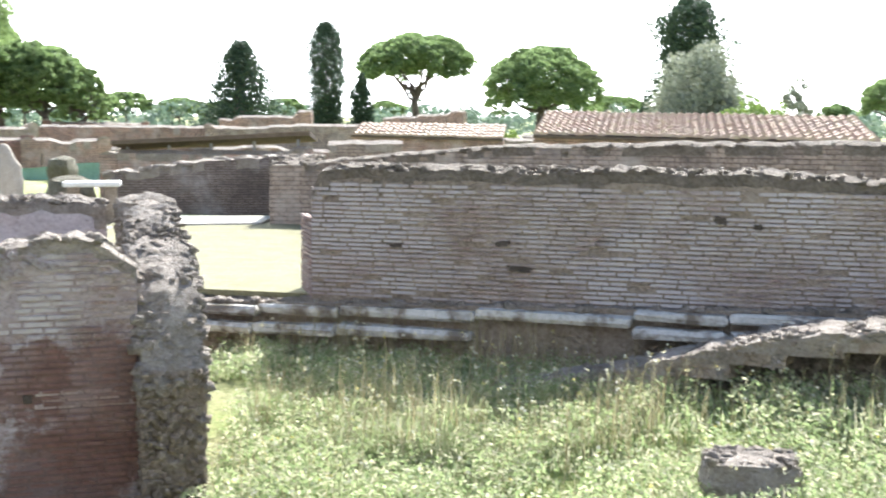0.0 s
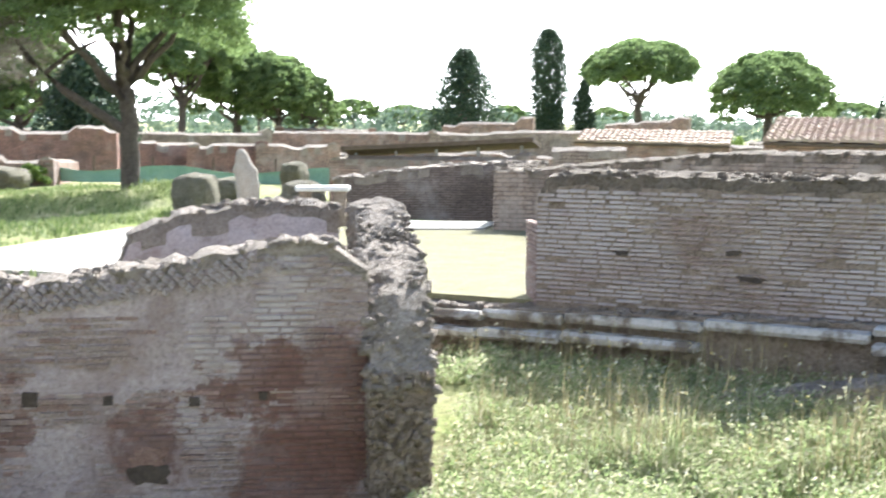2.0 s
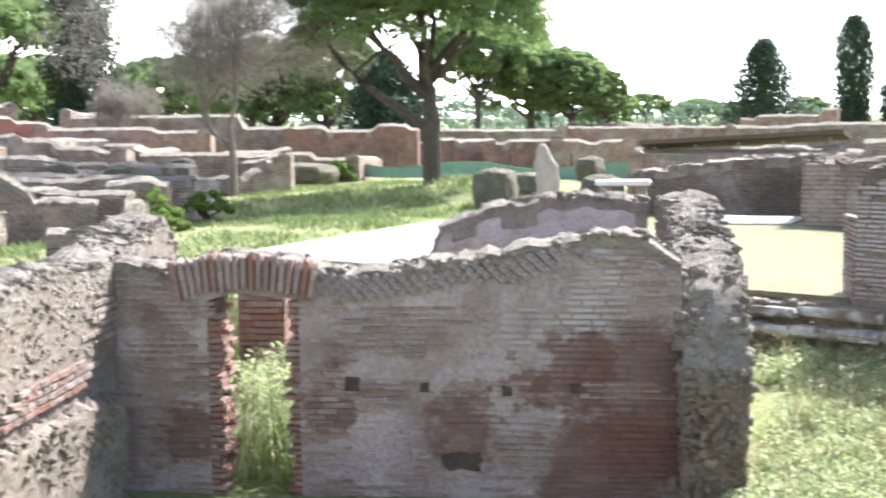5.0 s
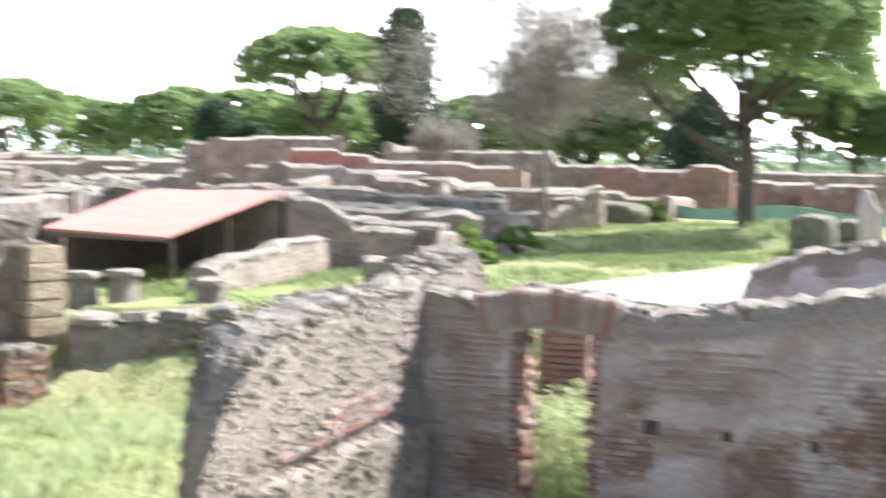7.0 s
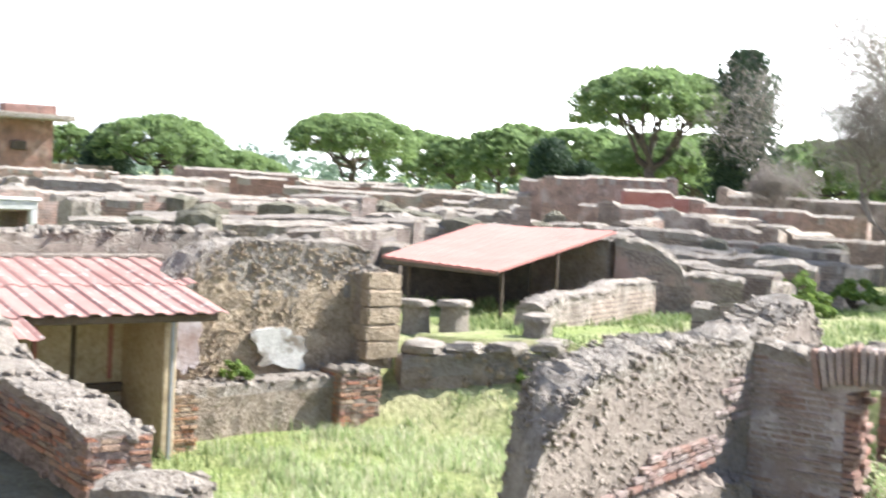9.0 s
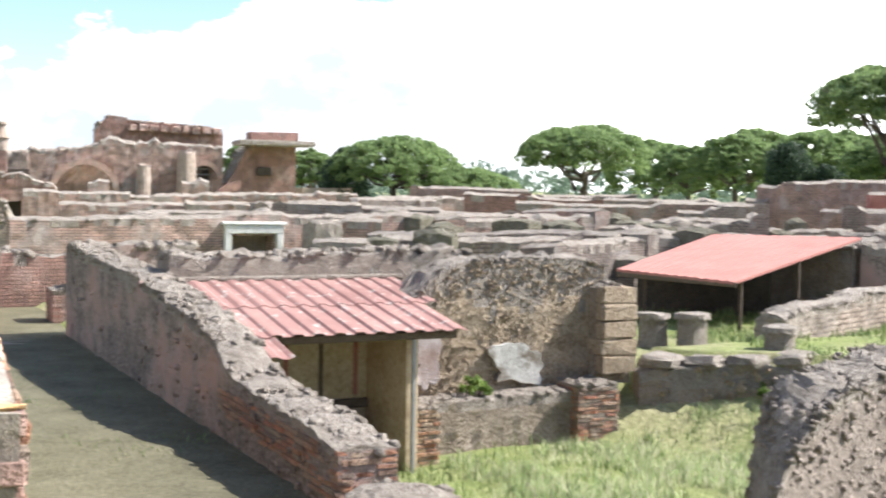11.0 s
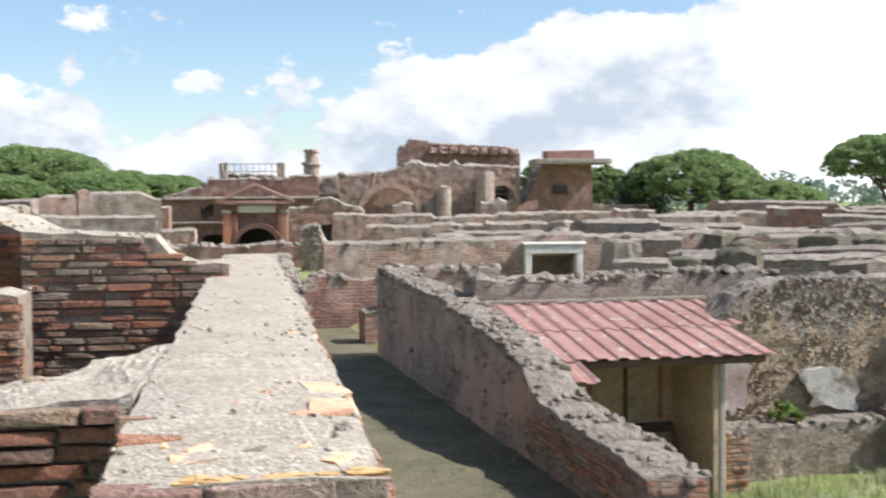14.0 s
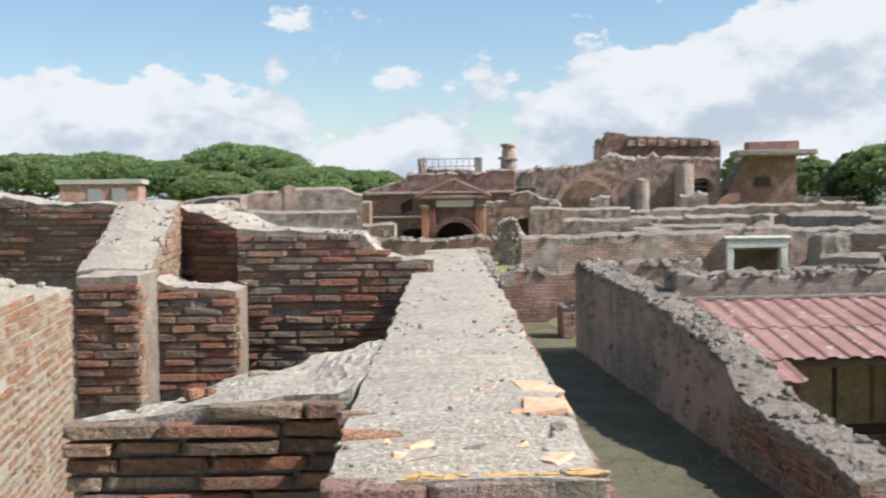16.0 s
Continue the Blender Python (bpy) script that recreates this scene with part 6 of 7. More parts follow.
def town_wall(label, u0, u1, d, crest, mats, thick=0.9, z0=0.3, **kw):
    return ruin_wall(label, town(u0, d), town(u1, d), thick, z0, crest, mats, cell=kw.pop("cell", 0.35), rough=kw.pop("rough", 0.04), lump=kw.pop("lump", 0.12), **kw)


def town_block(name, u, d, z, size, mat, parent=None, label="", jitter=0.02, bevel=0.04):
    x, y = town(u, d)
    return block(name, (size[0], size[1], size[2]), (x, y, z), mat, parent, math.degrees(PAX), bevel, jitter, label)


front = town_wall("red brick warehouse front with a pedimented portal", -10.6, -2.0, 70, ((0, 3.4), (0.25, 4.0), (0.3, 4.4), (0.75, 4.4), (0.9, 4.6), (1, 4.5)), (M_REDBRICK, M_CREST),
                  openings=((4.15, 6.35, 0.0, 1.75), (2.1, 3.3, 0.0, 1.4), (2.05, 2.75, 2.3, 2.95)))
town_wall("low brick ruin wall before the portal", -6.3, -1.5, 42, ((0, 1.5), (0.2, 1.62), (0.5, 1.55), (0.8, 1.66), (1, 1.5)), (M_REDBRICK, M_CREST), lump=0.06)
# dark sheet behind the front: its colour stands in for shade in the openings
town_block("portal_shade_sheet", -5.35, 71.3, 0.2, (9.0, 0.2, 3.4), M_DARK, front)
town_block("string_course", -6.3, 69.85, 3.28, (8.4, 0.35, 0.16), M_CREST, front)
town_block("string_course", -8.9, 69.85, 1.95, (3.2, 0.3, 0.12), M_CREST, front)
town_block("door_surround", -6.75, 69.9, 0.4, (0.45, 0.2, 2.1), M_REDPLASTER, front, "faded pink plaster beside the arch")
town_block("door_surround", -4.05, 69.9, 0.4, (0.45, 0.2, 2.1), M_REDPLASTER, front, "faded pink plaster beside the arch")
low = town_wall("broken red brick wall beside the portal", -3.5, 0.9, 67, ((0, 2.75), (0.3, 2.8), (0.32, 3.2), (0.5, 3.3), (0.62, 3.1), (0.66, 2.9), (0.9, 2.75), (0.93, 2.0), (1, 1.5)), (M_REDBRICK, M_CREST), thick=0.7, lump=0.06, cell=0.2, dome=0.06,
                openings=((1.3, 2.3, 0.5, 1.9),))
# dark back fills the opening with painted shade
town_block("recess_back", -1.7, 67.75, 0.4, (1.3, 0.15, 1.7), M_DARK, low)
town_wall("ruined terrace above the warehouse front", -8.2, -1.0, 72.5, ((0, 3.9), (0.08, 4.35), (0.14, 4.75), (0.5, 4.6), (0.52, 4.45), (0.8, 4.4), (1, 4.55)), (M_ROUGHCOURSE, M_CREST), cell=0.25, lump=0.08, dome=0.08)
for k in range(5):
    x, y = town(-13.3 + 0.42 * k, 65)
    block("broken_column", (0.24, 0.26, 0.85 - 0.07 * (k % 3)), (x, y, 2.45), M_MARBLE, None, math.degrees(PAX) + 7 * k, 0.05, 0.02)
for ob in [o for o in scene.objects if o.name.startswith("broken_column")]:
    tagged(ob, "pale stump of a broken marble column", "column", "broken columns")
town_wall("long brick wall below the broken columns", -17.5, -9.6, 65.2, ((0, 2.3), (0.2, 2.45), (0.21, 2.6), (0.5, 2.55), (0.75, 2.6), (0.76, 2.9), (1, 2.85)), (M_REDBRICK, M_CREST), lump=0.05, dome=0.08, cell=0.25)
for u0, u1, d, h in ((-1.0, 3.8, 60, 2.45), (3.6, 8.6, 57, 2.4), (8.0, 15.0, 61, 2.6), (0.5, 5.5, 50, 2.15), (5.0, 12.0, 47, 2.2), (13.0, 19.5, 54, 2.45), (-9.0, -6.6, 52, 1.9), (2.0, 3.0, 64, 3.0), (6.8, 8.2, 66, 3.1)):
    town_wall("worn brick ruin wall before the warehouse", u0, u1, d, stepped(h, h + 0.1, 0.22, 3), (M_FARBRICK, M_CREST), lump=0.06, dome=0.09, cell=0.22, thick=0.7, loose=0.3, stone=0.14)
town_block("lintel_panel", -5.4, 69.45, 2.55, (2.1, 0.2, 0.4), M_MARBLE, front, "pale inscribed marble panel")
for u in (-7.05, -3.85):
    town_block("column", u, 69.2, 0.6, (0.36, 0.4, 1.95), M_BRICK_PALE, front, "slender terracotta half column")
    town_block("capital", u, 69.2, 2.5, (0.5, 0.5, 0.2), M_CREST, front)
town_block("architrave", -5.45, 69.15, 3.0, (4.0, 0.5, 0.22), M_REDBRICK, front)
for sgn in (-1, 1):
    x, y = town(-5.45 + sgn * 1.05, 69.15)
    bm = bmesh.new()
    box_bm(bm, (2.3, 0.55, 0.18), (0, 0, 0), 0, 0, 0.03)
    ob = part("pediment_slope", bm_mesh("pediment_slope", bm, M_REDBRICK), front)
    ob.matrix_basis = Matrix.Translation((x, y, 3.52)) @ Matrix.Rotation(PAX, 4, "Z") @ Matrix.Rotation(sgn * radians(24), 4, "Y")
bm = bmesh.new()
n = 20
ring = [(math.cos(math.pi * k / n), math.sin(math.pi * k / n)) for k in range(n + 1)]
vs = []
for r, dd in ((1.15, 0), (1.45, 0), (1.45, 0.5), (1.15, 0.5)):
    vs.append([bm.verts.new((c * r, dd, s * r)) for c, s in ring])
for a_ in range(4):
    for k in range(n):
        bm.faces.new((vs[a_][k], vs[a_][k + 1], vs[(a_ + 1) % 4][k + 1], vs[(a_ + 1) % 4][k]))
ob = part("arch_ring", bm_mesh("arch_ring", bm, M_REDBRICK), front)
ob.matrix_basis = Matrix.Translation((*town(-5.4, 69.4), 0.55)) @ Matrix.Rotation(PAX, 4, "Z")


def arch_band(r0, r1, deep, part_of=1.0):
    """A curved band of masonry: a half ring, or the first share of one."""
    bm = bmesh.new()
    arc = [(math.cos(math.pi * part_of * k / 16), math.sin(math.pi * part_of * k / 16)) for k in range(17)]
    vs = [[bm.verts.new((c * r, dd, s * r)) for c, s in arc] for r, dd in ((r0, 0), (r1, 0), (r1, deep), (r0, deep))]
    for q in range(4):
        for k in range(16):
            bm.faces.new((vs[q][k], vs[q][k + 1], vs[(q + 1) % 4][k + 1], vs[(q + 1) % 4][k]))
    for k in (0, 16):
        bm.faces.new([v[k] for v in vs])
    bmesh.ops.recalc_face_normals(bm, faces=bm.faces)
    return bm


vault = town_wall("tall ruined hall with arched recesses", -2.4, 10.2, 76, ((0, 4.5), (0.1, 4.55), (0.12, 4.8), (0.2, 4.7), (0.33, 4.85), (0.40, 5.0), (0.44, 5.35), (0.5, 5.5), (0.54, 5.2), (0.66, 5.3), (0.68, 5.5), (0.72, 5.2), (0.9, 5.2), (1, 5.1)), (M_FARBRICK, M_CREST),
                  cell=0.22, dome=0.1, openings=((2.9, 6.2, 1.0, 3.9), (10.6, 11.9, 2.0, 4.2)))
town_block("recess_back", 2.2, 77.4, 0.5, (3.6, 0.4, 3.6), M_FARBRICK, vault)
# dark panel paints the shade behind the louvred window
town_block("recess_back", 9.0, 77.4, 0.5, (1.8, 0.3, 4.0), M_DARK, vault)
rr = bmesh.new()
vs = []
for r, dd in ((1.65, 0), (2.0, 0), (2.0, 0.5), (1.65, 0.5)):
    vs.append([rr.verts.new((c * r, dd, s * r)) for c, s in ring])
for a_ in range(4):
    for k in range(n):
        rr.faces.new((vs[a_][k], vs[a_][k + 1], vs[(a_ + 1) % 4][k + 1], vs[(a_ + 1) % 4][k]))
ob = part("arch_ring", bm_mesh("arch_ring", rr, M_FARBRICK), vault)
ob.matrix_basis = Matrix.Translation((*town(2.15, 75.6), 2.3)) @ Matrix.Rotation(PAX, 4, "Z")
for u, w, h in ((5.5, 0.9, 3.4), (8.0, 1.15, 4.3)):
    bm = bmesh.new()
    bmesh.ops.create_cone(bm, cap_ends=True, segments=14, radius1=w * 0.62, radius2=w * 0.45, depth=h, matrix=Matrix.Translation((0, 0, h / 2)))
    bmesh.ops.subdivide_edges(bm, edges=[e for e in bm.edges if abs(e.verts[0].co.z - e.verts[1].co.z) > 1], cuts=7)
    for v in bm.verts:
        v.co *= 1 + 0.10 * fbm(v.co.x * 2 + u, v.co.y * 2, v.co.z * 1.3)
    ob = part("buttress", bm_mesh("buttress", bm, M_ROUGHCOURSE), vault, "worn rounded brick buttress")
    ob.matrix_basis = Matrix.Translation((*town(u, 75.5), 0.5))
ob = part("window_arch", bm_mesh("window_arch", arch_band(0.75, 1.05, 0.4), M_FARBRICK), vault)
ob.matrix_basis = Matrix.Translation((*town(9.05, 75.7), 3.3)) @ Matrix.Rotation(PAX, 4, "Z")
for k in range(6):
    town_block("louvre", 9.05, 76.6, 2.1 + 0.34 * k, (1.3, 0.1, 0.1), M_STEEL, vault, "", 0.0, 0.01)
for sgn, u, z in ((-1, 10.1, 2.6), (1, 5.9, 1.6)):
    ob = part("sloping_buttress", bm_mesh("sloping_buttress", arch_band(1.2, 1.75, 0.8, 0.5), M_REDBRICK), vault)
    ob.matrix_basis = Matrix.Translation((*town(u + 0.9 * (1 if sgn < 0 else -1), 74.6), z - 1.2)) @ Matrix.Rotation(PAX + (math.pi if sgn < 0 else 0), 4, "Z")
for k in range(4):
    town_block("grille_bar", 4.4 + 0.2 * k, 75.2, 2.2, (0.05, 0.05, 1.0), M_STEEL, vault)
upper = town_wall("high red brick block with a ragged cornice", 3.0, 11.3, 84, ((0, 6.2), (0.02, 6.75), (0.08, 6.8), (0.09, 7.25), (0.24, 7.2), (0.26, 6.95), (0.5, 6.9), (0.9, 6.7), (1, 6.3)), (M_REDBRICK, M_CREST), thick=3.0)
for k in range(9):
    town_block("corbel", 5.4 + 0.68 * k, 83.7, 6.35 - 0.015 * k, (0.5, 0.6, 0.42), M_FARBRICK, upper, "", 0.05)
temple = town_wall("massive brick podium corner with a projecting cornice", 10.5, 14.7, 58 * 1.31, ((0, 3.0), (0.14, 4.0), (0.24, 5.0), (0.3, 5.3), (1, 5.3)), (M_REDBRICK, M_CREST), thick=4.0, lump=0.03)
town_block("cornice", 13.2, 75.5, 5.3, (4.6, 3.4, 0.32), M_CREST, temple, "", 0.02)
town_block("parapet", 13.3, 76.4, 5.62, (3.0, 1.6, 0.55), M_REDBRICK, temple)
# niche is a flat dark block, its shade put into the colour
town_block("niche", 12.7, 75.85, 3.5, (0.9, 0.2, 0.5), M_DARK, temple)
chim = tagged(new("brick_turret"), "small round brick turret on the ruined roofline", "turret")
for r, z, h in ((0.50, 4.3, 1.0), (0.62, 5.28, 0.16), (0.40, 5.44, 0.62), (0.48, 6.04, 0.14)):
    bm = bmesh.new()
    bmesh.ops.create_cone(bm, cap_ends=True, segments=14, radius1=r, radius2=r * 0.94, depth=h, matrix=Matrix.Translation((*town(-2.45, 73), z + h / 2)))
    part("drum" if h > 0.3 else "moulding", bm_mesh("drum", bm, M_ROUGHCOURSE), chim)
rail = tagged(new("roof_terrace_rail"), "thin steel railing between two masonry stubs on the roof", "railing")
for u in (-7.4, -4.1):
    town_block("stub", u, 71, 4.3, (0.4, 0.6, 1.05), M_CREST, rail, "", 0.06)
for k in range(9):
    town_block("baluster", -7.1 + 0.35 * k, 71, 4.4, (0.035, 0.035, 0.9), M_STEEL, rail, "", 0.0, 0.004)
for z in (4.85, 5.28):
    town_block("rail_bar", -5.75, 71, z, (3.0, 0.04, 0.04), M_STEEL, rail, "", 0.0, 0.004)
# modern house among the trees
house = tagged(new("house"), "far low modern house of red brick with pale eaves", "house")
hx, hy = -98.0, -20.3
block("wall", (6.0, 5.8, 4.3), (hx, hy, 0.2), M_REDBRICK, house, 5)
block("roof_slab", (6.4, 6.3, 0.35), (hx, hy, 4.5), M_PAVING, house, 5)
for k in range(3):
    w = block("window", (0.12, 1.0, 1.1), (hx + 3.02, hy - 1.9 + 1.8 * k, 3.1), M_STEEL, house, 5)
# small roof by the cypress
hut = tagged(new("hut"), "far yellow hut with a pitched roof", "hut")
block("wall", (3, 3.2, 1.9), (-86, 32.2, 0.5), M_OCHRE, hut)
block("roof_slab", (3.6, 3.8, 0.4), (-86, 32.2, 2.4), M_TILE, hut)

# ---- trees ----


def leaf_cloud(centres, radius, per, size, flat=1.0, seed=0, long=1.0):
    """Small leaf sprays thrown round each centre: triangles and quads with random tilt."""
    g = np.random.default_rng(seed)
    c = np.repeat(np.asarray(centres, float), per, axis=0)
    n = len(c)
    v = g.normal(size=(n, 3))
    v /= np.linalg.norm(v, axis=1)[:, None]
    r = np.repeat(np.asarray(radius, float) * np.ones(len(centres)), per) * g.uniform(0.35, 1.0, n) ** 0.5
    p = c + v * r[:, None] * np.array((1, 1, flat))
    a = g.normal(size=(n, 3))
    a /= np.linalg.norm(a, axis=1)[:, None]
    b = np.cross(a, g.normal(size=(n, 3)))
    b /= np.linalg.norm(b, axis=1)[:, None]
    s = size * g.uniform(0.6, 1.4, n)[:, None]
    quad = np.stack([p - a * s * long, p + b * s * 0.55, p + a * s * long, p - b * s * 0.55], 1)
    verts = quad.reshape(-1, 3)
    faces = np.arange(4 * n).reshape(-1, 4)
    return verts, faces


def quick_mesh(name, verts, faces, mat):
    me = bpy.data.meshes.new(name)
    k = faces.shape[1]
    me.vertices.add(len(verts))
    me.vertices.foreach_set("co", np.asarray(verts, np.float32).ravel())
    me.loops.add(len(faces) * k)
    me.loops.foreach_set("vertex_index", faces.astype(np.int32).ravel())
    me.polygons.add(len(faces))
    me.polygons.foreach_set("loop_start", np.arange(0, len(faces) * k, k, dtype=np.int32))
    me.materials.append(mat)
    me.update(calc_edges=True)
    me.validate()
    return me


def tube(verts, faces, pts, radii, sides=7):
    o = len(verts)
    for i, (p, r) in enumerate(zip(pts, radii)):
        p = Vector(p)
        d = (Vector(pts[min(i + 1, len(pts) - 1)]) - Vector(pts[max(i - 1, 0)])).normalized()
        u = d.orthogonal().normalized()
        w = d.cross(u)
        for k in range(sides):
            a = math.tau * k / sides
            verts.append(p + (u * math.cos(a) + w * math.sin(a)) * r)
    for i in range(len(pts) - 1):
        for k in range(sides):
            faces.append((o + i * sides + k, o + i * sides + (k + 1) % sides, o + (i + 1) * sides + (k + 1) % sides, o + (i + 1) * sides + k))
    faces.append(tuple(o + (len(pts) - 1) * sides + k for k in range(sides)))


def bend(a, b, sag, g, n=5, wob=0.05):
    a, b = Vector(a), Vector(b)
    out = []
    for i in range(n + 1):
        f = i / n
        p = a.lerp(b, f) + Vector((0, 0, sag * math.sin(math.pi * f)))
        if 0 < i < n:
            p += Vector(g.normal(0, wob, 3)) * (b - a).length
        out.append(p)
    return out


def umbrella_pine(label, h, width, crown_h, trunk_r, seed, lobes=(), clumps=230, per=90, size=0.09, lean=0.0, mat=None, forks=3, group="", fork_z=None):
    """A stone pine: bare trunk, spreading limbs, a wide domed crown of needle sprays with gaps."""
    g = np.random.default_rng(seed)
    root = tagged(new("stone_pine"), label, "tree", group)
    verts, faces = [], []
    fork = Vector((lean * 0.3, 0, fork_z or h * 0.5 - crown_h * 0.15))
    tube(verts, faces, bend((0, 0, -0.2), fork, 0, g, 6, 0.012), np.linspace(trunk_r, trunk_r * 0.75, 7), 9)
    R = width / 2
    cz = h - crown_h
    ends = []
    for k in range(forks * 3):
        a = math.tau * k / (forks * 3) + g.uniform(-0.3, 0.3)
        rr = R * g.uniform(0.35, 0.8)
        e = Vector((lean + math.cos(a) * rr, math.sin(a) * rr, cz + crown_h * (0.25 + 0.25 * g.random())))
        base = fork + Vector((0, 0, g.uniform(-0.1, 0.12) * min(h, 7.0)))
        tube(verts, faces, bend(base, e, -0.10 * rr, g, 5, 0.03), np.linspace(trunk_r * 0.5, trunk_r * 0.15, 6), 6)
        for q in range(3):
            e2 = e + Vector((g.normal(0, R * 0.22), g.normal(0, R * 0.22), abs(g.normal(0, crown_h * 0.25))))
            m = base.lerp(e, g.uniform(0.5, 0.9))
            tube(verts, faces, bend(m, e2, 0, g, 4, 0.04), np.linspace(trunk_r * 0.16, trunk_r * 0.05, 5), 5)
    part("trunk", mesh_from("trunk", verts, faces, [M_BARK], smooth=True), root)
    cs, rs = [], []
    for k in range(int(clumps * 1.5)):
        a, q = g.uniform(0, math.tau), math.sqrt(g.uniform(0, 1))
        edge = 1 + 0.06 * math.sin(a * 3 + seed) + 0.04 * math.sin(a * 7 + seed * 2)
        x, y = math.cos(a) * q * R * edge, math.sin(a) * q * R * edge
        swell = 1 + 0.16 * fbm(x / R * 2.6 + seed, y / R * 2.6, 1.5)
        up = crown_h * (0.22 + 0.72 * math.sqrt(max(0.0, 1 - q * q)) * swell)
        under = crown_h * (0.30 * (1 - q) ** 0.7 + 0.06 + 0.05 * g.normal())
        z = cz + (up if g.random() < 0.66 else under + (up - under) * g.random() ** 1.6)
        if fbm(x * 3.4 / R + seed, y * 3.4 / R, z * 0.5) < -0.55:
            continue
        cs.append((lean + x, y, z))
        rs.append(R * g.uniform(0.075, 0.135))
    for lx, ly, lz, lr in lobes:
        for k in range(16):
            v = g.normal(size=3)
            v /= np.linalg.norm(v)
            cs.append((lx + v[0] * lr, ly + v[1] * lr, lz + abs(v[2]) * lr * 0.5))
            rs.append(lr * 0.45)
    v, f = leaf_cloud(cs, rs, per, size, 0.6, seed, 1.3)
    part("crown", quick_mesh("crown", v, f, mat or M_PINE), root)
    return root


def column_tree(label, h, width, seed, taper=0.35, mat=None, name="cypress", size=0.10, clumps=190, per=60, ragged=0.15, base=0.02):
    """A cypress or fir: straight trunk, foliage in a narrow or conical body."""
    g = np.random.default_rng(seed)
    root = tagged(new(name), label, "tree")
    verts, faces = [], []
    tube(verts, faces, [(0, 0, -0.2), (0, 0, h * 0.5), (0, 0, h * 0.94)], (width * 0.09, width * 0.06, 0.02), 7)
    part("trunk", mesh_from("trunk", verts, faces, [M_BARK]), root)
    cs, rs = [], []
    for k in range(clumps):
        f = base + (1 - base) * k / clumps
        if taper > 0.9:
            prof = (1 - f) ** 0.72 + 0.03
        elif taper < 0.3:
            prof = min(1.0, (f / 0.08) ** 0.5 * 0.9 + 0.1 * f) * (1 - 0.72 * max(0.0, (f - 0.80) / 0.20) ** 1.8)
        else:
            prof = min(1.0, (f / 0.14) ** 0.5) * (1 - max(0.0, (f - 0.45) / 0.55) ** 2.1)
        r = width / 2 * prof * (1 + ragged * g.normal())
        a = k * 2.399
        q = g.uniform(0.45, 0.95)
        cs.append((math.cos(a) * r * q, math.sin(a) * r * q, h * f * 0.97))
        rs.append(max(0.12, width * 0.13 * (0.5 + prof)))
    v, f = leaf_cloud(cs, rs, per, size, 1.15, seed)
    part("crown", quick_mesh("crown", v, f, mat or M_CYPRESS), root)
    return root


def bare_tree(label, h, width, seed, depth=6, mat=None, r0=0.16, leaves=0):
    """A leafless tree: trunk that forks again and again into fine grey twigs."""
    g = np.random.default_rng(seed)
    root = tagged(new("bare_tree"), label, "tree")
    verts, faces, tips = [], [], []

    def grow(p, d, ln, r, lev):
        q = p + d * ln
        mid = p.lerp(q, 0.5) + Vector(g.normal(0, ln * 0.05, 3))
        tube(verts, faces, [p, mid, q], (r, r * 0.85, r * 0.68), 6 if lev < 2 else 3)
        if lev == depth:
            tips.append(q)
            return
        for k in range(2 if lev == 0 else (3 if g.random() < 0.75 else 2)):
            a = g.normal(0, 0.55, 3)
            nd = (d + Vector((a[0], a[1], a[2] * 0.5 + 0.05)) * (0.9 if lev else 0.7)).normalized()
            grow(q if k < 2 else mid, nd, ln * g.uniform(0.7, 1.0), r * 0.62, lev + 1)

    grow(Vector((0, 0, -0.2)), Vector((0.02, 0, 1)).normalized(), h * 0.2, r0, 0)
    vv = np.array([tuple(v) for v in verts])
    vv[:, :2] *= width / max(1e-3, np.ptp(vv[:, 0]))
    vv[:, 2] *= h / vv[:, 2].max()
    part("branch_work", mesh_from("branch_work", vv, faces, [mat or M_TWIG]), root)
    if leaves:
        t = np.array([tuple(v) for v in tips])
        t[:, :2] *= width / max(1e-3, np.ptp(np.array([v[0] for v in verts])))
        t[:, 2] *= h / max(v[2] for v in verts)
        v, f = leaf_cloud(t, 0.1 * width, leaves * 2, 0.012, 0.8, seed, 14.0)
        part("twig_sprays", quick_mesh("twig_sprays", v, f, M_SPRAY), root)
    return root


def bush(label, size, seed, mat, clumps=40, per=70, leaf=0.06, name="bush"):
    g = np.random.default_rng(seed)
    root = tagged(new(name), label, "bush")
    cs, rs = [], []
    verts, faces = [], []
    for k in range(clumps):
        a, q = g.uniform(0, math.tau), math.sqrt(g.random())
        z = (1 - q * q) ** 0.5 * g.uniform(0.3, 1.0)
        p = (math.cos(a) * q * size[0] / 2, math.sin(a) * q * size[1] / 2, max(0.05, z * size[2] * 0.9))
        cs.append(p)
        rs.append(min(size) * g.uniform(0.10, 0.2))
        if k % 4 == 0:
            tube(verts, faces, bend((p[0] * 0.1, p[1] * 0.1, -0.1), p, 0, g, 3, 0.05), (0.03, 0.025, 0.015, 0.01), 4)
    part("stem", mesh_from("stem", verts, faces, [M_BARK]), root)
    v, f = leaf_cloud(cs, rs, per, leaf, 1.0, seed)
    part("foliage", quick_mesh("foliage", v, f, mat), root)
    return root


def put(ob, dx, dy, d, z=0.6, turn=0.0):
    ob.matrix_basis = pose(dx * d, dy * d, z, 0, 0, turn)
    return ob


P1 = "umbrella-shaped stone pine with a bright green crown"
# great pine on the lawn, with a long low limb
big = umbrella_pine("large stone pine with a thick leaning trunk", 9.4, 7.6, 5.4, 0.30, 5, clumps=900, per=130, size=0.058, forks=3, lean=-0.2, fork_z=2.9)
verts, faces = [], []
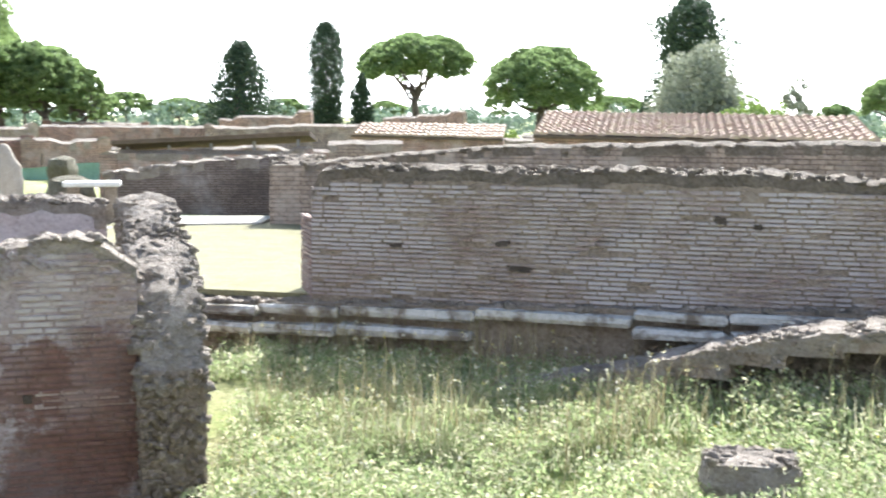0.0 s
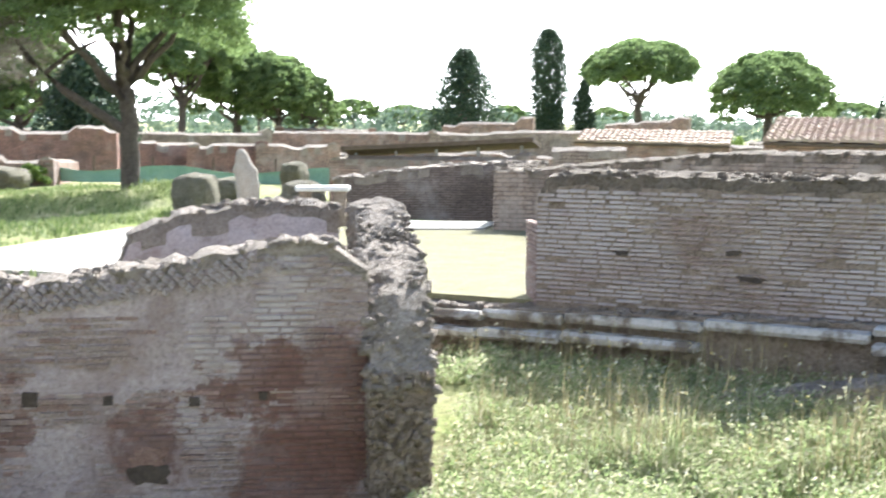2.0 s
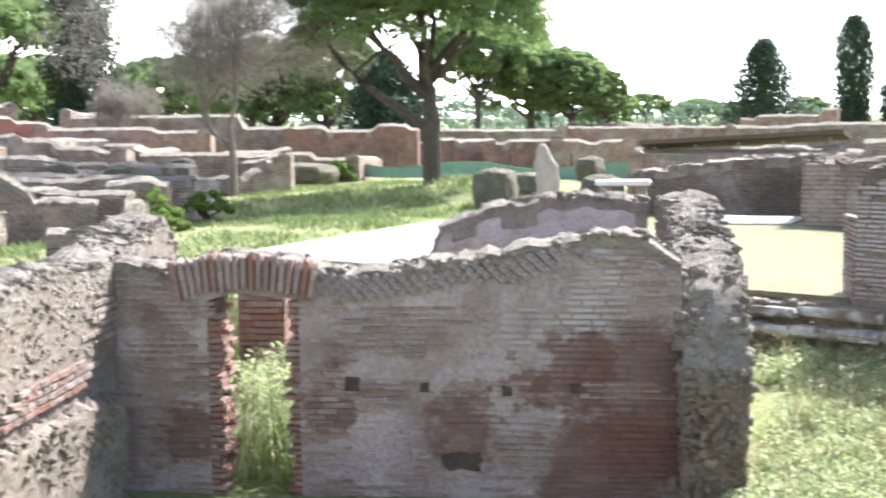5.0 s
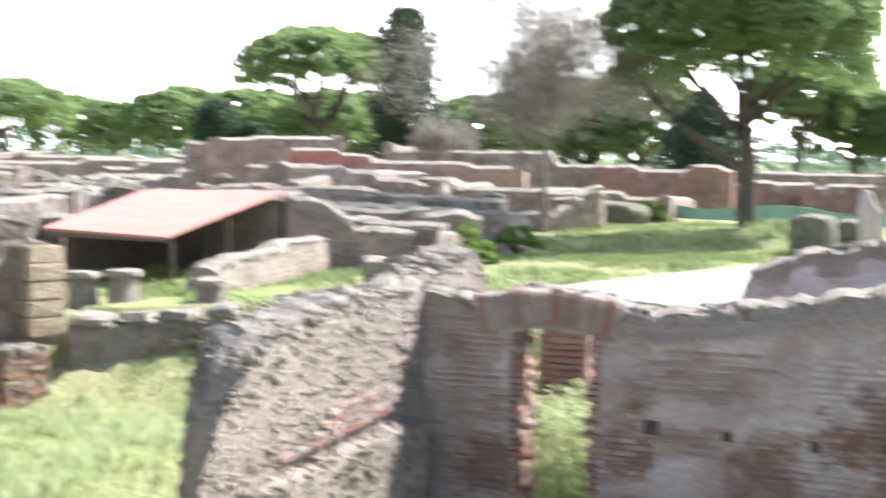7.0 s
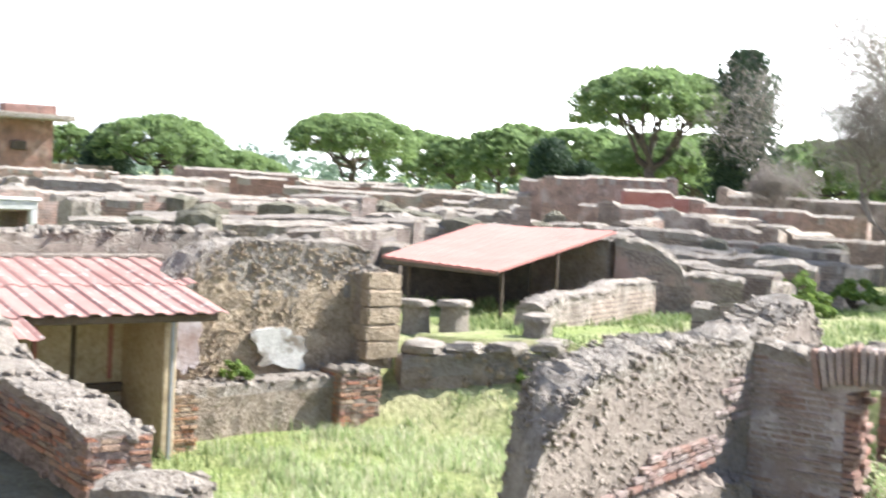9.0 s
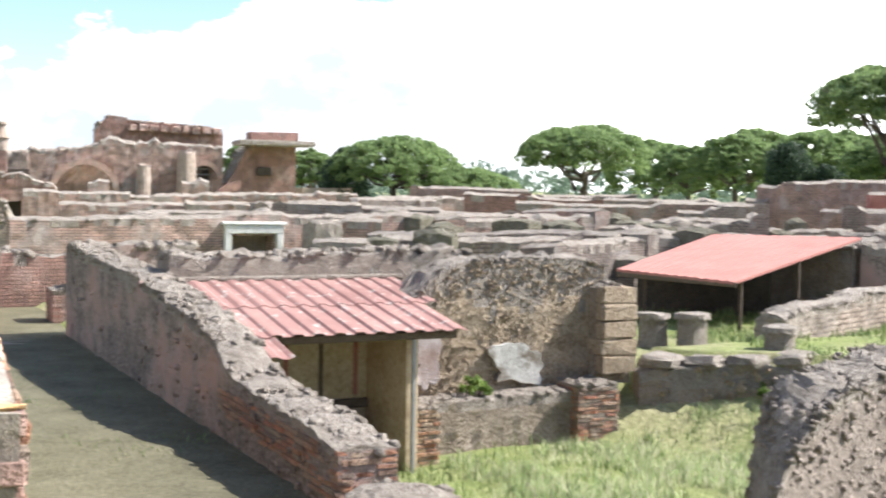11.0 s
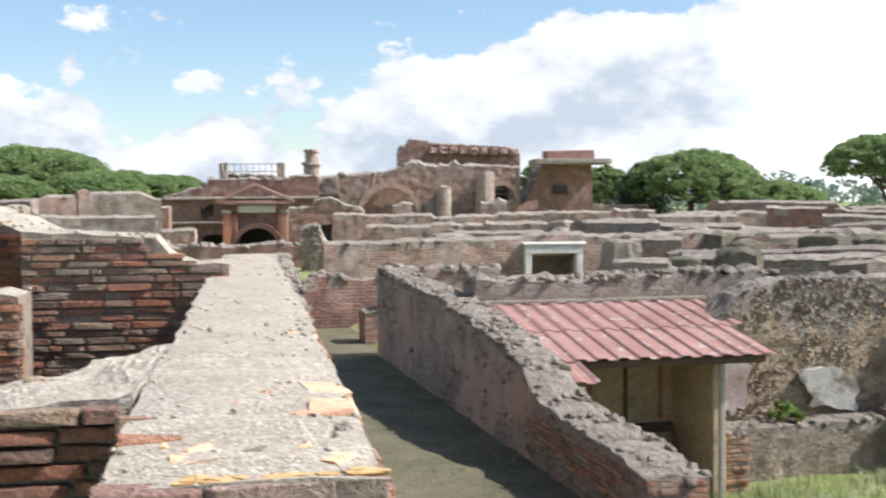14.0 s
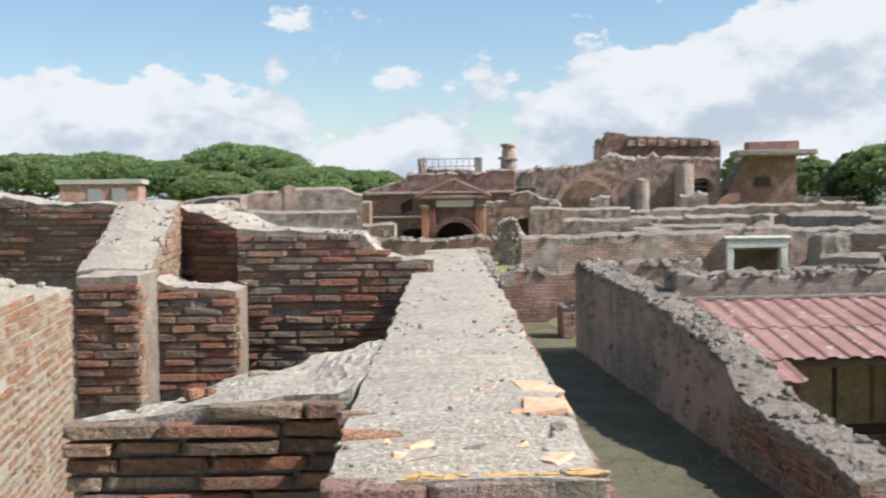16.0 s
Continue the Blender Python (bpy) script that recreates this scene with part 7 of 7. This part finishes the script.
g5 = np.random.default_rng(9)
tube(verts, faces, [(0.0, 0, 1.55), (-0.9, 0, 2.15), (-1.9, 0.1, 2.85), (-2.8, 0.2, 3.7), (-3.2, 0.2, 4.3)], (0.17, 0.15, 0.12, 0.09, 0.05), 8)
tube(verts, faces, [(-2.4, 0.1, 3.3), (-1.7, 0.2, 3.9), (-0.9, 0.2, 4.3)], (0.08, 0.06, 0.04), 6)
part("low_limb", mesh_from("low_limb", verts, faces, [M_BARK], smooth=True), big)
big.matrix_basis = pose(-13.2, 29.16, 1.22, 0, 0, 24) @ Matrix.Scale(0.838, 4)
put(umbrella_pine(P1, 10.4, 10.6, 4.4, 0.46, 21, clumps=380, per=100, size=0.115), -0.023, 1.0, 120, 0.2)
put(umbrella_pine(P1, 9.2, 11.0, 6.2, 0.5, 22, clumps=420, per=90, size=0.123), 0.077, 0.997, 120, 0.2, 40)
put(umbrella_pine("dense dark group of stone pines", 7.2, 6.6, 4.6, 0.3, 23, clumps=330, per=90, size=0.091), -0.335, 0.94, 78, 0.4)
put(umbrella_pine("dense dark group of stone pines", 6.6, 5.2, 4.4, 0.26, 24, clumps=280, per=90, size=0.091), -0.305, 0.953, 76, 0.4)
put(umbrella_pine("dense dark group of stone pines", 5.4, 3.0, 3.8, 0.2, 25, clumps=120, size=0.083), -0.279, 0.96, 76, 0.4)
put(umbrella_pine("tall stone pine behind the great pine", 8.4, 6.5, 4.2, 0.26, 26, clumps=280, per=90, size=0.099), -0.375, 0.925, 74, 0.4)
put(umbrella_pine(P1, 6.4, 8.0, 2.7, 0.3, 31, clumps=280, per=80, size=0.083), -0.844, 0.541, 76, 0.4)
put(umbrella_pine(P1, 8.6, 7.8, 2.9, 0.34, 32, clumps=280, per=90, size=0.083), -0.694, 0.723, 62, 0.4, 60)
put(umbrella_pine(P1, 6.6, 7.2, 3.4, 0.28, 33, clumps=230, size=0.099), -0.689, 0.727, 85, 0.4)
for dx, dy, d, h, w in ((-0.796, 0.609, 100, 6.2, 6.0), (-0.774, 0.637, 95, 7.0, 6.5), (-0.735, 0.68, 92, 7.2, 7.0), (-0.66, 0.75, 100, 7.4, 7.5), (-0.52, 0.855, 60, 6.2, 6.0), (-0.486, 0.876, 58, 6.4, 6.5)):
    put(umbrella_pine("stone pine standing in the far wood", h, w, h * 0.62, 0.26, int(d + h * 10), clumps=190, per=60, size=0.115, group="far pines"), dx, dy, d, 0.4)
put(umbrella_pine(P1, 6.3, 9.6, 3.9, 0.3, 41, clumps=290, per=80, size=0.099), -0.915, 0.406, 92, 0.4)
put(umbrella_pine(P1, 4.1, 8.0, 2.8, 0.3, 42, clumps=180, size=0.099), -0.885, 0.455, 92, 0.3)
put(umbrella_pine(P1, 7.0, 5.4, 4.0, 0.3, 43, clumps=160, size=0.115), -0.955, 0.3, 120, 0.2)
put(umbrella_pine(P1, 6.0, 5.0, 3.6, 0.3, 44, clumps=160, size=0.115), -0.94, 0.344, 112, 0.2)
for dx, dy, d, h, w in ((-0.975, -0.2, 120, 7.8, 12), (-0.987, -0.145, 116, 7.0, 10), (-0.995, -0.098, 118, 8.6, 12.5), (-0.998, -0.055, 112, 6.2, 9), (-1.0, 0.004, 122, 6.0, 8), (-0.997, -0.03, 126, 6.6, 9), (-0.965, -0.25, 118, 7.8, 12), (-0.99, -0.12, 104, 5.6, 7.5)):
    put(umbrella_pine("broad stone pine in the row behind the ruins", h * 0.96, w, h * 0.44, 0.35, int(d * 3 + h), clumps=360, per=80, size=0.12, group="row of pines"), dx, dy, d, 0.0)
for dx, dy, d, h, w in ((-0.81, 0.587, 118, 7.6, 9), (-0.76, 0.65, 112, 8.4, 8), (-0.715, 0.70, 116, 8.4, 9), (-0.665, 0.747, 112, 7.6, 8), (-0.60, 0.80, 95, 7.0, 8), (-0.575, 0.818, 90, 7.2, 8)):
    put(umbrella_pine("stone pine standing in the far wood", h, w, h * 0.7, 0.26, int(d * 5 + h * 10), clumps=170, per=60, size=0.14, group="far pines"), dx, dy, d, 0.2)
put(umbrella_pine(P1, 6.9, 7.6, 3.8, 0.3, 46, clumps=260, per=80, size=0.115), 0.345, 0.939, 120, 0.0)
C1 = "slender dark green cypress"
put(column_tree(C1, 11.4, 3.2, 51, 0.2, clumps=320, per=80, ragged=0.05), -0.094, 0.996, 112, -0.1)
put(column_tree(C1, 6.9, 2.1, 52, 0.7), -0.066, 0.998, 112, -0.1)
put(column_tree(C1, 4.6, 0.95, 53, 0.5, clumps=90), 0.159, 0.987, 112, 0.3)
put(column_tree("dark conical fir with ragged boughs", 8.0, 7.4, 54, 1.0, name="fir_tree", ragged=0.3, clumps=300, per=70), -0.161, 0.987, 90, 0.0)
put(column_tree("tall dark cedar with ragged boughs", 10.3, 4.3, 55, 0.2, name="cedar", ragged=0.28, clumps=340, per=120), 0.192, 0.981, 82, 0.2)
put(column_tree("broad dark cypress with a leaning top", 9.9, 3.1, 56, 0.2, clumps=330, per=80, ragged=0.22), -0.641, 0.77, 62, 0.3)
put(column_tree("dark cypress with a blunt top", 5.4, 2.5, 57, 0.2, clumps=200, per=70, ragged=0.2), -0.748, 0.667, 74, 0.4)
put(column_tree("dark cypress with a blunt top", 4.2, 1.9, 58, 0.2, clumps=160, per=70, ragged=0.2), -0.729, 0.687, 74, 0.4)
put(column_tree("dark fir behind the bare tree", 5.0, 3.2, 59, 0.8, name="fir_tree", ragged=0.3, clumps=200, per=70), -0.443, 0.898, 50, 0.5)
put(column_tree(C1, 5.6, 3.4, 60, 0.45, clumps=200, per=70), -0.930, 0.368, 92, 0.2)
put(bare_tree("grey leafless tree with a haze of fine twigs", 7.8, 9.4, 71, 7, r0=0.11, leaves=24), -0.552, 0.834, 33, 0.9)
put(bare_tree("brown leafless tree with fine twigs", 3.6, 2.6, 73, 6, r0=0.08, leaves=8), -0.624, 0.781, 47, 0.7)
put(umbrella_pine("hazy olive-green pine behind the bare tree", 6.0, 6.4, 3.6, 0.26, 88, clumps=240, per=80, size=0.09), -0.535, 0.845, 66, 0.5)
put(bush("grey-green leafy willow-like tree", (5.4, 4.6, 6.0), 81, M_OLIVE, 240, 120, 0.09, "olive_tree"), 0.203, 0.979, 62, 0.8)
put(bush("grey-green leafy willow-like tree", (1.9, 1.7, 5.0), 82, M_OLIVE, 60, 70, 0.09, "olive_tree"), 0.272, 0.962, 70, 0.8)
put(bush("bright green shrub behind the hut", (3.6, 3.0, 3.5), 83, M_BUSH, 110, 90, 0.07), 0.241, 0.97, 55, 0.9)
for dx, dy, d, w, h in ((-0.032, 1.0, 44, 1.1, 0.75), (-0.12, 0.992, 27, 0.45, 0.3), (-0.105, 0.994, 27, 0.35, 0.25), (-0.09, 0.995, 33, 0.6, 0.35), (0.04, 1.0, 70, 3.0, 1.3),
                        (-0.80, 0.60, 42, 0.7, 0.9), (-0.775, 0.632, 34, 0.8, 0.5), (-0.755, 0.656, 36, 0.9, 0.6), (-0.905, 0.425, 50, 1.8, 1.0), (-0.60, 0.80, 22, 1.0, 0.4), (-0.61, 0.79, 25, 1.6, 0.7),
                        (-0.845, 0.535, 62, 2.2, 1.2), (-0.57, 0.82, 26, 1.2, 0.5), (-0.48, 0.877, 40, 1.2, 0.6)):
    put(bush("bright green shrub growing on the ruins", (w, w * 0.8, h), int(d * 7 + w * 100), M_BUSH, 40, 80, 0.02 + d * 0.0008), dx, dy, d, 0.95 if d < 60 else 1.2)
bush("green weeds at the foot of the plaster wall", (0.4, 0.3, 0.28), 90, M_BUSH, 14, 40, 0.03).matrix_basis = pose(-12.4, 6.45, 0.58)
bush("leafy weed growing from the stone wall", (0.5, 0.4, 0.3), 91, M_BUSH, 16, 40, 0.03).matrix_basis = pose(-11.6, 10.0, 0.45)

# single pines far off on the plain
for k, (az, h, w) in enumerate(((15.6, 6.6, 8.5), (14.3, 6.8, 9.0), (12.0, 5.8, 9.0), (7.2, 5.6, 6.0), (2.6, 5.4, 7.0), (-7.9, 6.8, 10.5), (-17.5, 5.2, 6.0), (10.6, 5.0, 6.0), (18.6, 6.2, 8.0))):
    a = radians(az)
    put(umbrella_pine("small pale stone pine far off on the plain", h, w, h * 0.5, 0.3, 300 + k, clumps=90, per=40, size=0.24, group="far pines"), -math.sin(a), math.cos(a), 215 + 9 * (k % 3), 0.0)

# far woods on the horizon
cs, rs = [], []
gw = np.random.default_rng(77)
for k in range(2600):
    az = radians(gw.uniform(-40, 125))
    d = gw.uniform(190, 330)
    h = (2.2 + 2.4 * abs(fbm(az * 9, 0.3, 2.0)) + 1.5 * abs(fbm(az * 40, 1.3, 2.0))) * d / 190 * (1.7 if radians(22) < az < radians(72) else 1.0)
    cs.append((-math.sin(az) * d, math.cos(az) * d, gw.uniform(-0.2, 1.0) * h))
    rs.append(gw.uniform(1.2, 2.6))
v, f = leaf_cloud(cs, rs, 40, 0.5, 0.7, 5)
woods = new("woods", quick_mesh("woods", v, f, M_WOODS))
tagged(woods, "far belt of pine wood along the horizon", "woods", "", "stuff")

# ---- grass and weeds ----


def blades(name, label, spots, lo, hi, width, mat, seed, lean=0.35, curl=True):
    """Grass blades of two joined quads on the given spots (x, y, scale)."""
    g = np.random.default_rng(seed)
    s = np.asarray(spots, float)
    n = len(s)
    z = np.array([ground_z(x, y) for x, y in s[:, :2]])
    h = g.uniform(lo, hi, n) * s[:, 2]
    a = g.uniform(0, math.tau, n)
    d = np.stack([np.cos(a), np.sin(a), np.zeros(n)], 1)
    w = np.stack([-np.sin(a), np.cos(a), np.zeros(n)], 1) * (width * g.uniform(0.6, 1.4, n))[:, None]
    base = np.stack([s[:, 0], s[:, 1], z - 0.02], 1)
    tilt = g.uniform(0, lean, n)[:, None]
    up = np.array((0, 0, 1.0))
    mid = base + (up * 0.6 + d * tilt * 0.35) * h[:, None]
    tip = base + (up * (1 - 0.25 * tilt) + d * tilt * 1.1) * h[:, None]
    verts = np.stack([base - w, base + w, mid + w * 0.7, mid - w * 0.7, tip + w * 0.15, tip - w * 0.15], 1).reshape(-1, 3)
    o = np.arange(n)[:, None] * 6
    faces = np.concatenate([o + np.array((0, 1, 2, 3)), o + np.array((3, 2, 4, 5))], 1).reshape(-1, 4)
    ob = new(name, quick_mesh(name, verts, faces, mat))
    return tagged(ob, label, name.replace("_", " "), "", "stuff")


def scatter(n, x0, x1, y0, y1, seed, test, dens=0.9):
    g = np.random.default_rng(seed)
    out = []
    for x, y in zip(g.uniform(x0, x1, n), g.uniform(y0, y1, n)):
        f = fbm(x * 0.7, y * 0.7, seed * 0.1) + 0.5 * fbm(x * 2.6, y * 2.6, seed * 0.3)
        if f < g.uniform(-0.9, 0.25) * dens or not test(x, y):
            continue
        out.append((x, y, 1.0 + 0.9 * max(-0.4, min(0.6, f))))
    return out


def side_of(p, a, d):
    return (p[0] - a[0]) * d[1] - (p[1] - a[1]) * d[0]


def in_lawn(x, y):
    """The weedy room before the long brick wall."""
    return y < step_y(x) - 0.3 and (x > -1.75 or (y > 11.6 and x > -2.4)) and not (1.75 < x < 2.45 and 8.0 < y < 8.6)


def in_court(x, y):
    """The grassy court before the shed."""
    return -11.9 < x < -5.9 and 3.5 < y < step_y(x) - 0.2 and side_of((x, y), FW_A, LWD) < -0.6


weeds = scatter(60000, -2.4, 5.0, 6.5, 13.0, 3, in_lawn)
blades("weeds", "tall mixed weeds and grass in the ruined room", weeds, 0.06, 0.20, 0.008, M_GRASS, 4, 1.3)
blades("dry_stalks", "tall dry flower stalks among the weeds", scatter(1500, -2.4, 5.0, 8.0, 12.8, 5, in_lawn, 1.4), 0.22, 0.48, 0.0035, M_STRAW, 6, 0.35)
blades("weeds", "tall yellowing weeds at the foot of the plinth", scatter(9000, -2.2, 2.4, 10.6, 12.7, 31, lambda x, y: in_lawn(x, y) and y > 11.6 - 0.3 * x, 1.1), 0.08, 0.22, 0.006, M_GRASS, 32, 1.0)
blades("dry_stalks", "tall dry flower stalks by the plinth", scatter(2600, -2.0, 4.6, 9.8, 12.6, 33, lambda x, y: in_lawn(x, y) and y > 11.4 - 0.3 * x, 1.1), 0.3, 0.6, 0.004, M_STRAW, 34, 0.3)
fringe = lambda x, y: in_lawn(x, y) and 0.05 < float(np.interp(x, [q[0] for q in VAULT], [q[1] for q in VAULT])) - y < 0.9
blades("weeds", "tall leafy weeds hiding the foot of the broken vault", scatter(9000, 0.2, 6.0, 8.3, 11.4, 51, fringe, 0.7), 0.12, 0.36, 0.008, M_GRASS, 52, 1.1)
blades("dry_stalks", "dry flower stalks before the broken vault", scatter(1500, 1.6, 6.0, 8.3, 10.6, 53, fringe, 0.9), 0.3, 0.62, 0.004, M_STRAW, 54, 0.4)
edge = lambda x, y: 9.9 < y + 0.3 * (x + 1.45) < 11.0 and in_lawn(x, y) and x > -1.6
blades("weeds", "tall sunlit weeds before the plinth", scatter(9000, -1.6, 1.2, 9.2, 11.2, 41, edge, 1.0), 0.14, 0.36, 0.006, M_GRASS, 42, 1.2)
blades("dry_stalks", "dry flower stalks before the plinth", scatter(1500, -1.6, 1.6, 9.2, 11.2, 43, edge, 1.0), 0.3, 0.6, 0.004, M_STRAW, 44, 0.4)
court = scatter(60000, -12, -5.5, 3.4, 10.4, 7, in_court, 0.35)
blades("grass", "sunlit uneven grass of the court", court, 0.05, 0.16, 0.006, M_GRASS, 8, 0.7)
blades("grass", "green grass tufts in the court", scatter(6000, -12, -5.5, 3.4, 10.4, 47, in_court, 2.6), 0.06, 0.20, 0.007, M_LAWN, 48, 0.9)
dp = [tuple(Vector(fw_pt(0.8 + 0.6 * a)) + LWD * (0.3 + 3.0 * b)) for a, b in np.random.default_rng(3).uniform(0, 1, (1000, 2))]
blades("weeds", "tall bright weeds filling the doorway", [(x, y, 1.0) for x, y in dp], 0.35, 1.0, 0.008, M_GRASS, 9, 0.7)
v, f = leaf_cloud([(x, y, ground_z(x, y) + 0.05 + 0.85 * ((k * 0.618) % 1.0)) for k, (x, y) in enumerate(dp[:700])], 0.09, 16, 0.016, 1.0, 18, 1.5)
tagged(new("leafy_weeds", quick_mesh("leafy_weeds", v, f, M_GRASS)), "bright leafy weeds standing in the doorway", "weeds", "", "stuff")
terrace = scatter(70000, -20, -6, 10.4, 34, 11, lambda x, y: y > step_y(x) + 0.3 and not (-9.6 < x < -5 and 13.6 < y < 21.2) and side_of((x, y), FW_A, LWD) < 3, 0.8)
blades("grass", "long green grass between the ruins", terrace, 0.04, 0.15, 0.012, M_LAWN, 12, 1.0)
blades("grass", "thin dry grass on the shaded lane", scatter(9000, -16, -2, 0.8, 2.85, 19, lambda x, y: y > 0.5 - 0.03 * x, 1.2), 0.04, 0.10, 0.005, M_LAWN, 20, 1.0)
blades("dry_grass", "short dry grass of the mown lawn", scatter(26000, -5.4, 6.5, 12.0, 22.0, 23, lambda x, y: step_y(x) + 0.7 < y < 22.0 - 0.42 * max(0.0, x + 2.4), 1.6), 0.03, 0.07, 0.012, M_STRAW, 24, 1.2)
# flower heads
g = np.random.default_rng(15)
fl = [w for w in weeds if g.random() < 0.025]
cs = [(x + g.normal(0, 0.03), y + g.normal(0, 0.03), ground_z(x, y) + g.uniform(0.15, 0.5)) for x, y, _ in fl]
v, f = leaf_cloud(cs, 0.025, 5, 0.012, 1.0, 16)
tagged(new("flowers", quick_mesh("flowers", v, f, M_FLOWER)), "small pale and yellow flower heads among the weeds", "flowers", "", "stuff")
# leafy clumps among the weeds
cl = [w for w in weeds if g.random() < 0.16]
cs = [(x, y, ground_z(x, y) + g.uniform(0.05, 0.22)) for x, y, _ in cl]
v, f = leaf_cloud(cs, 0.12, 34, 0.014, 0.7, 17, 1.4)
tagged(new("leafy_weeds", quick_mesh("leafy_weeds", v, f, M_GRASS)), "low leafy weeds covering the ground", "weeds", "", "stuff")

# ---- from plan units to metres ----
for ob in list(scene.objects):
    if ob.parent is None and ob.type in {"MESH", "EMPTY"}:
        ob.matrix_basis = Matrix.Scale(K, 4) @ ob.matrix_basis
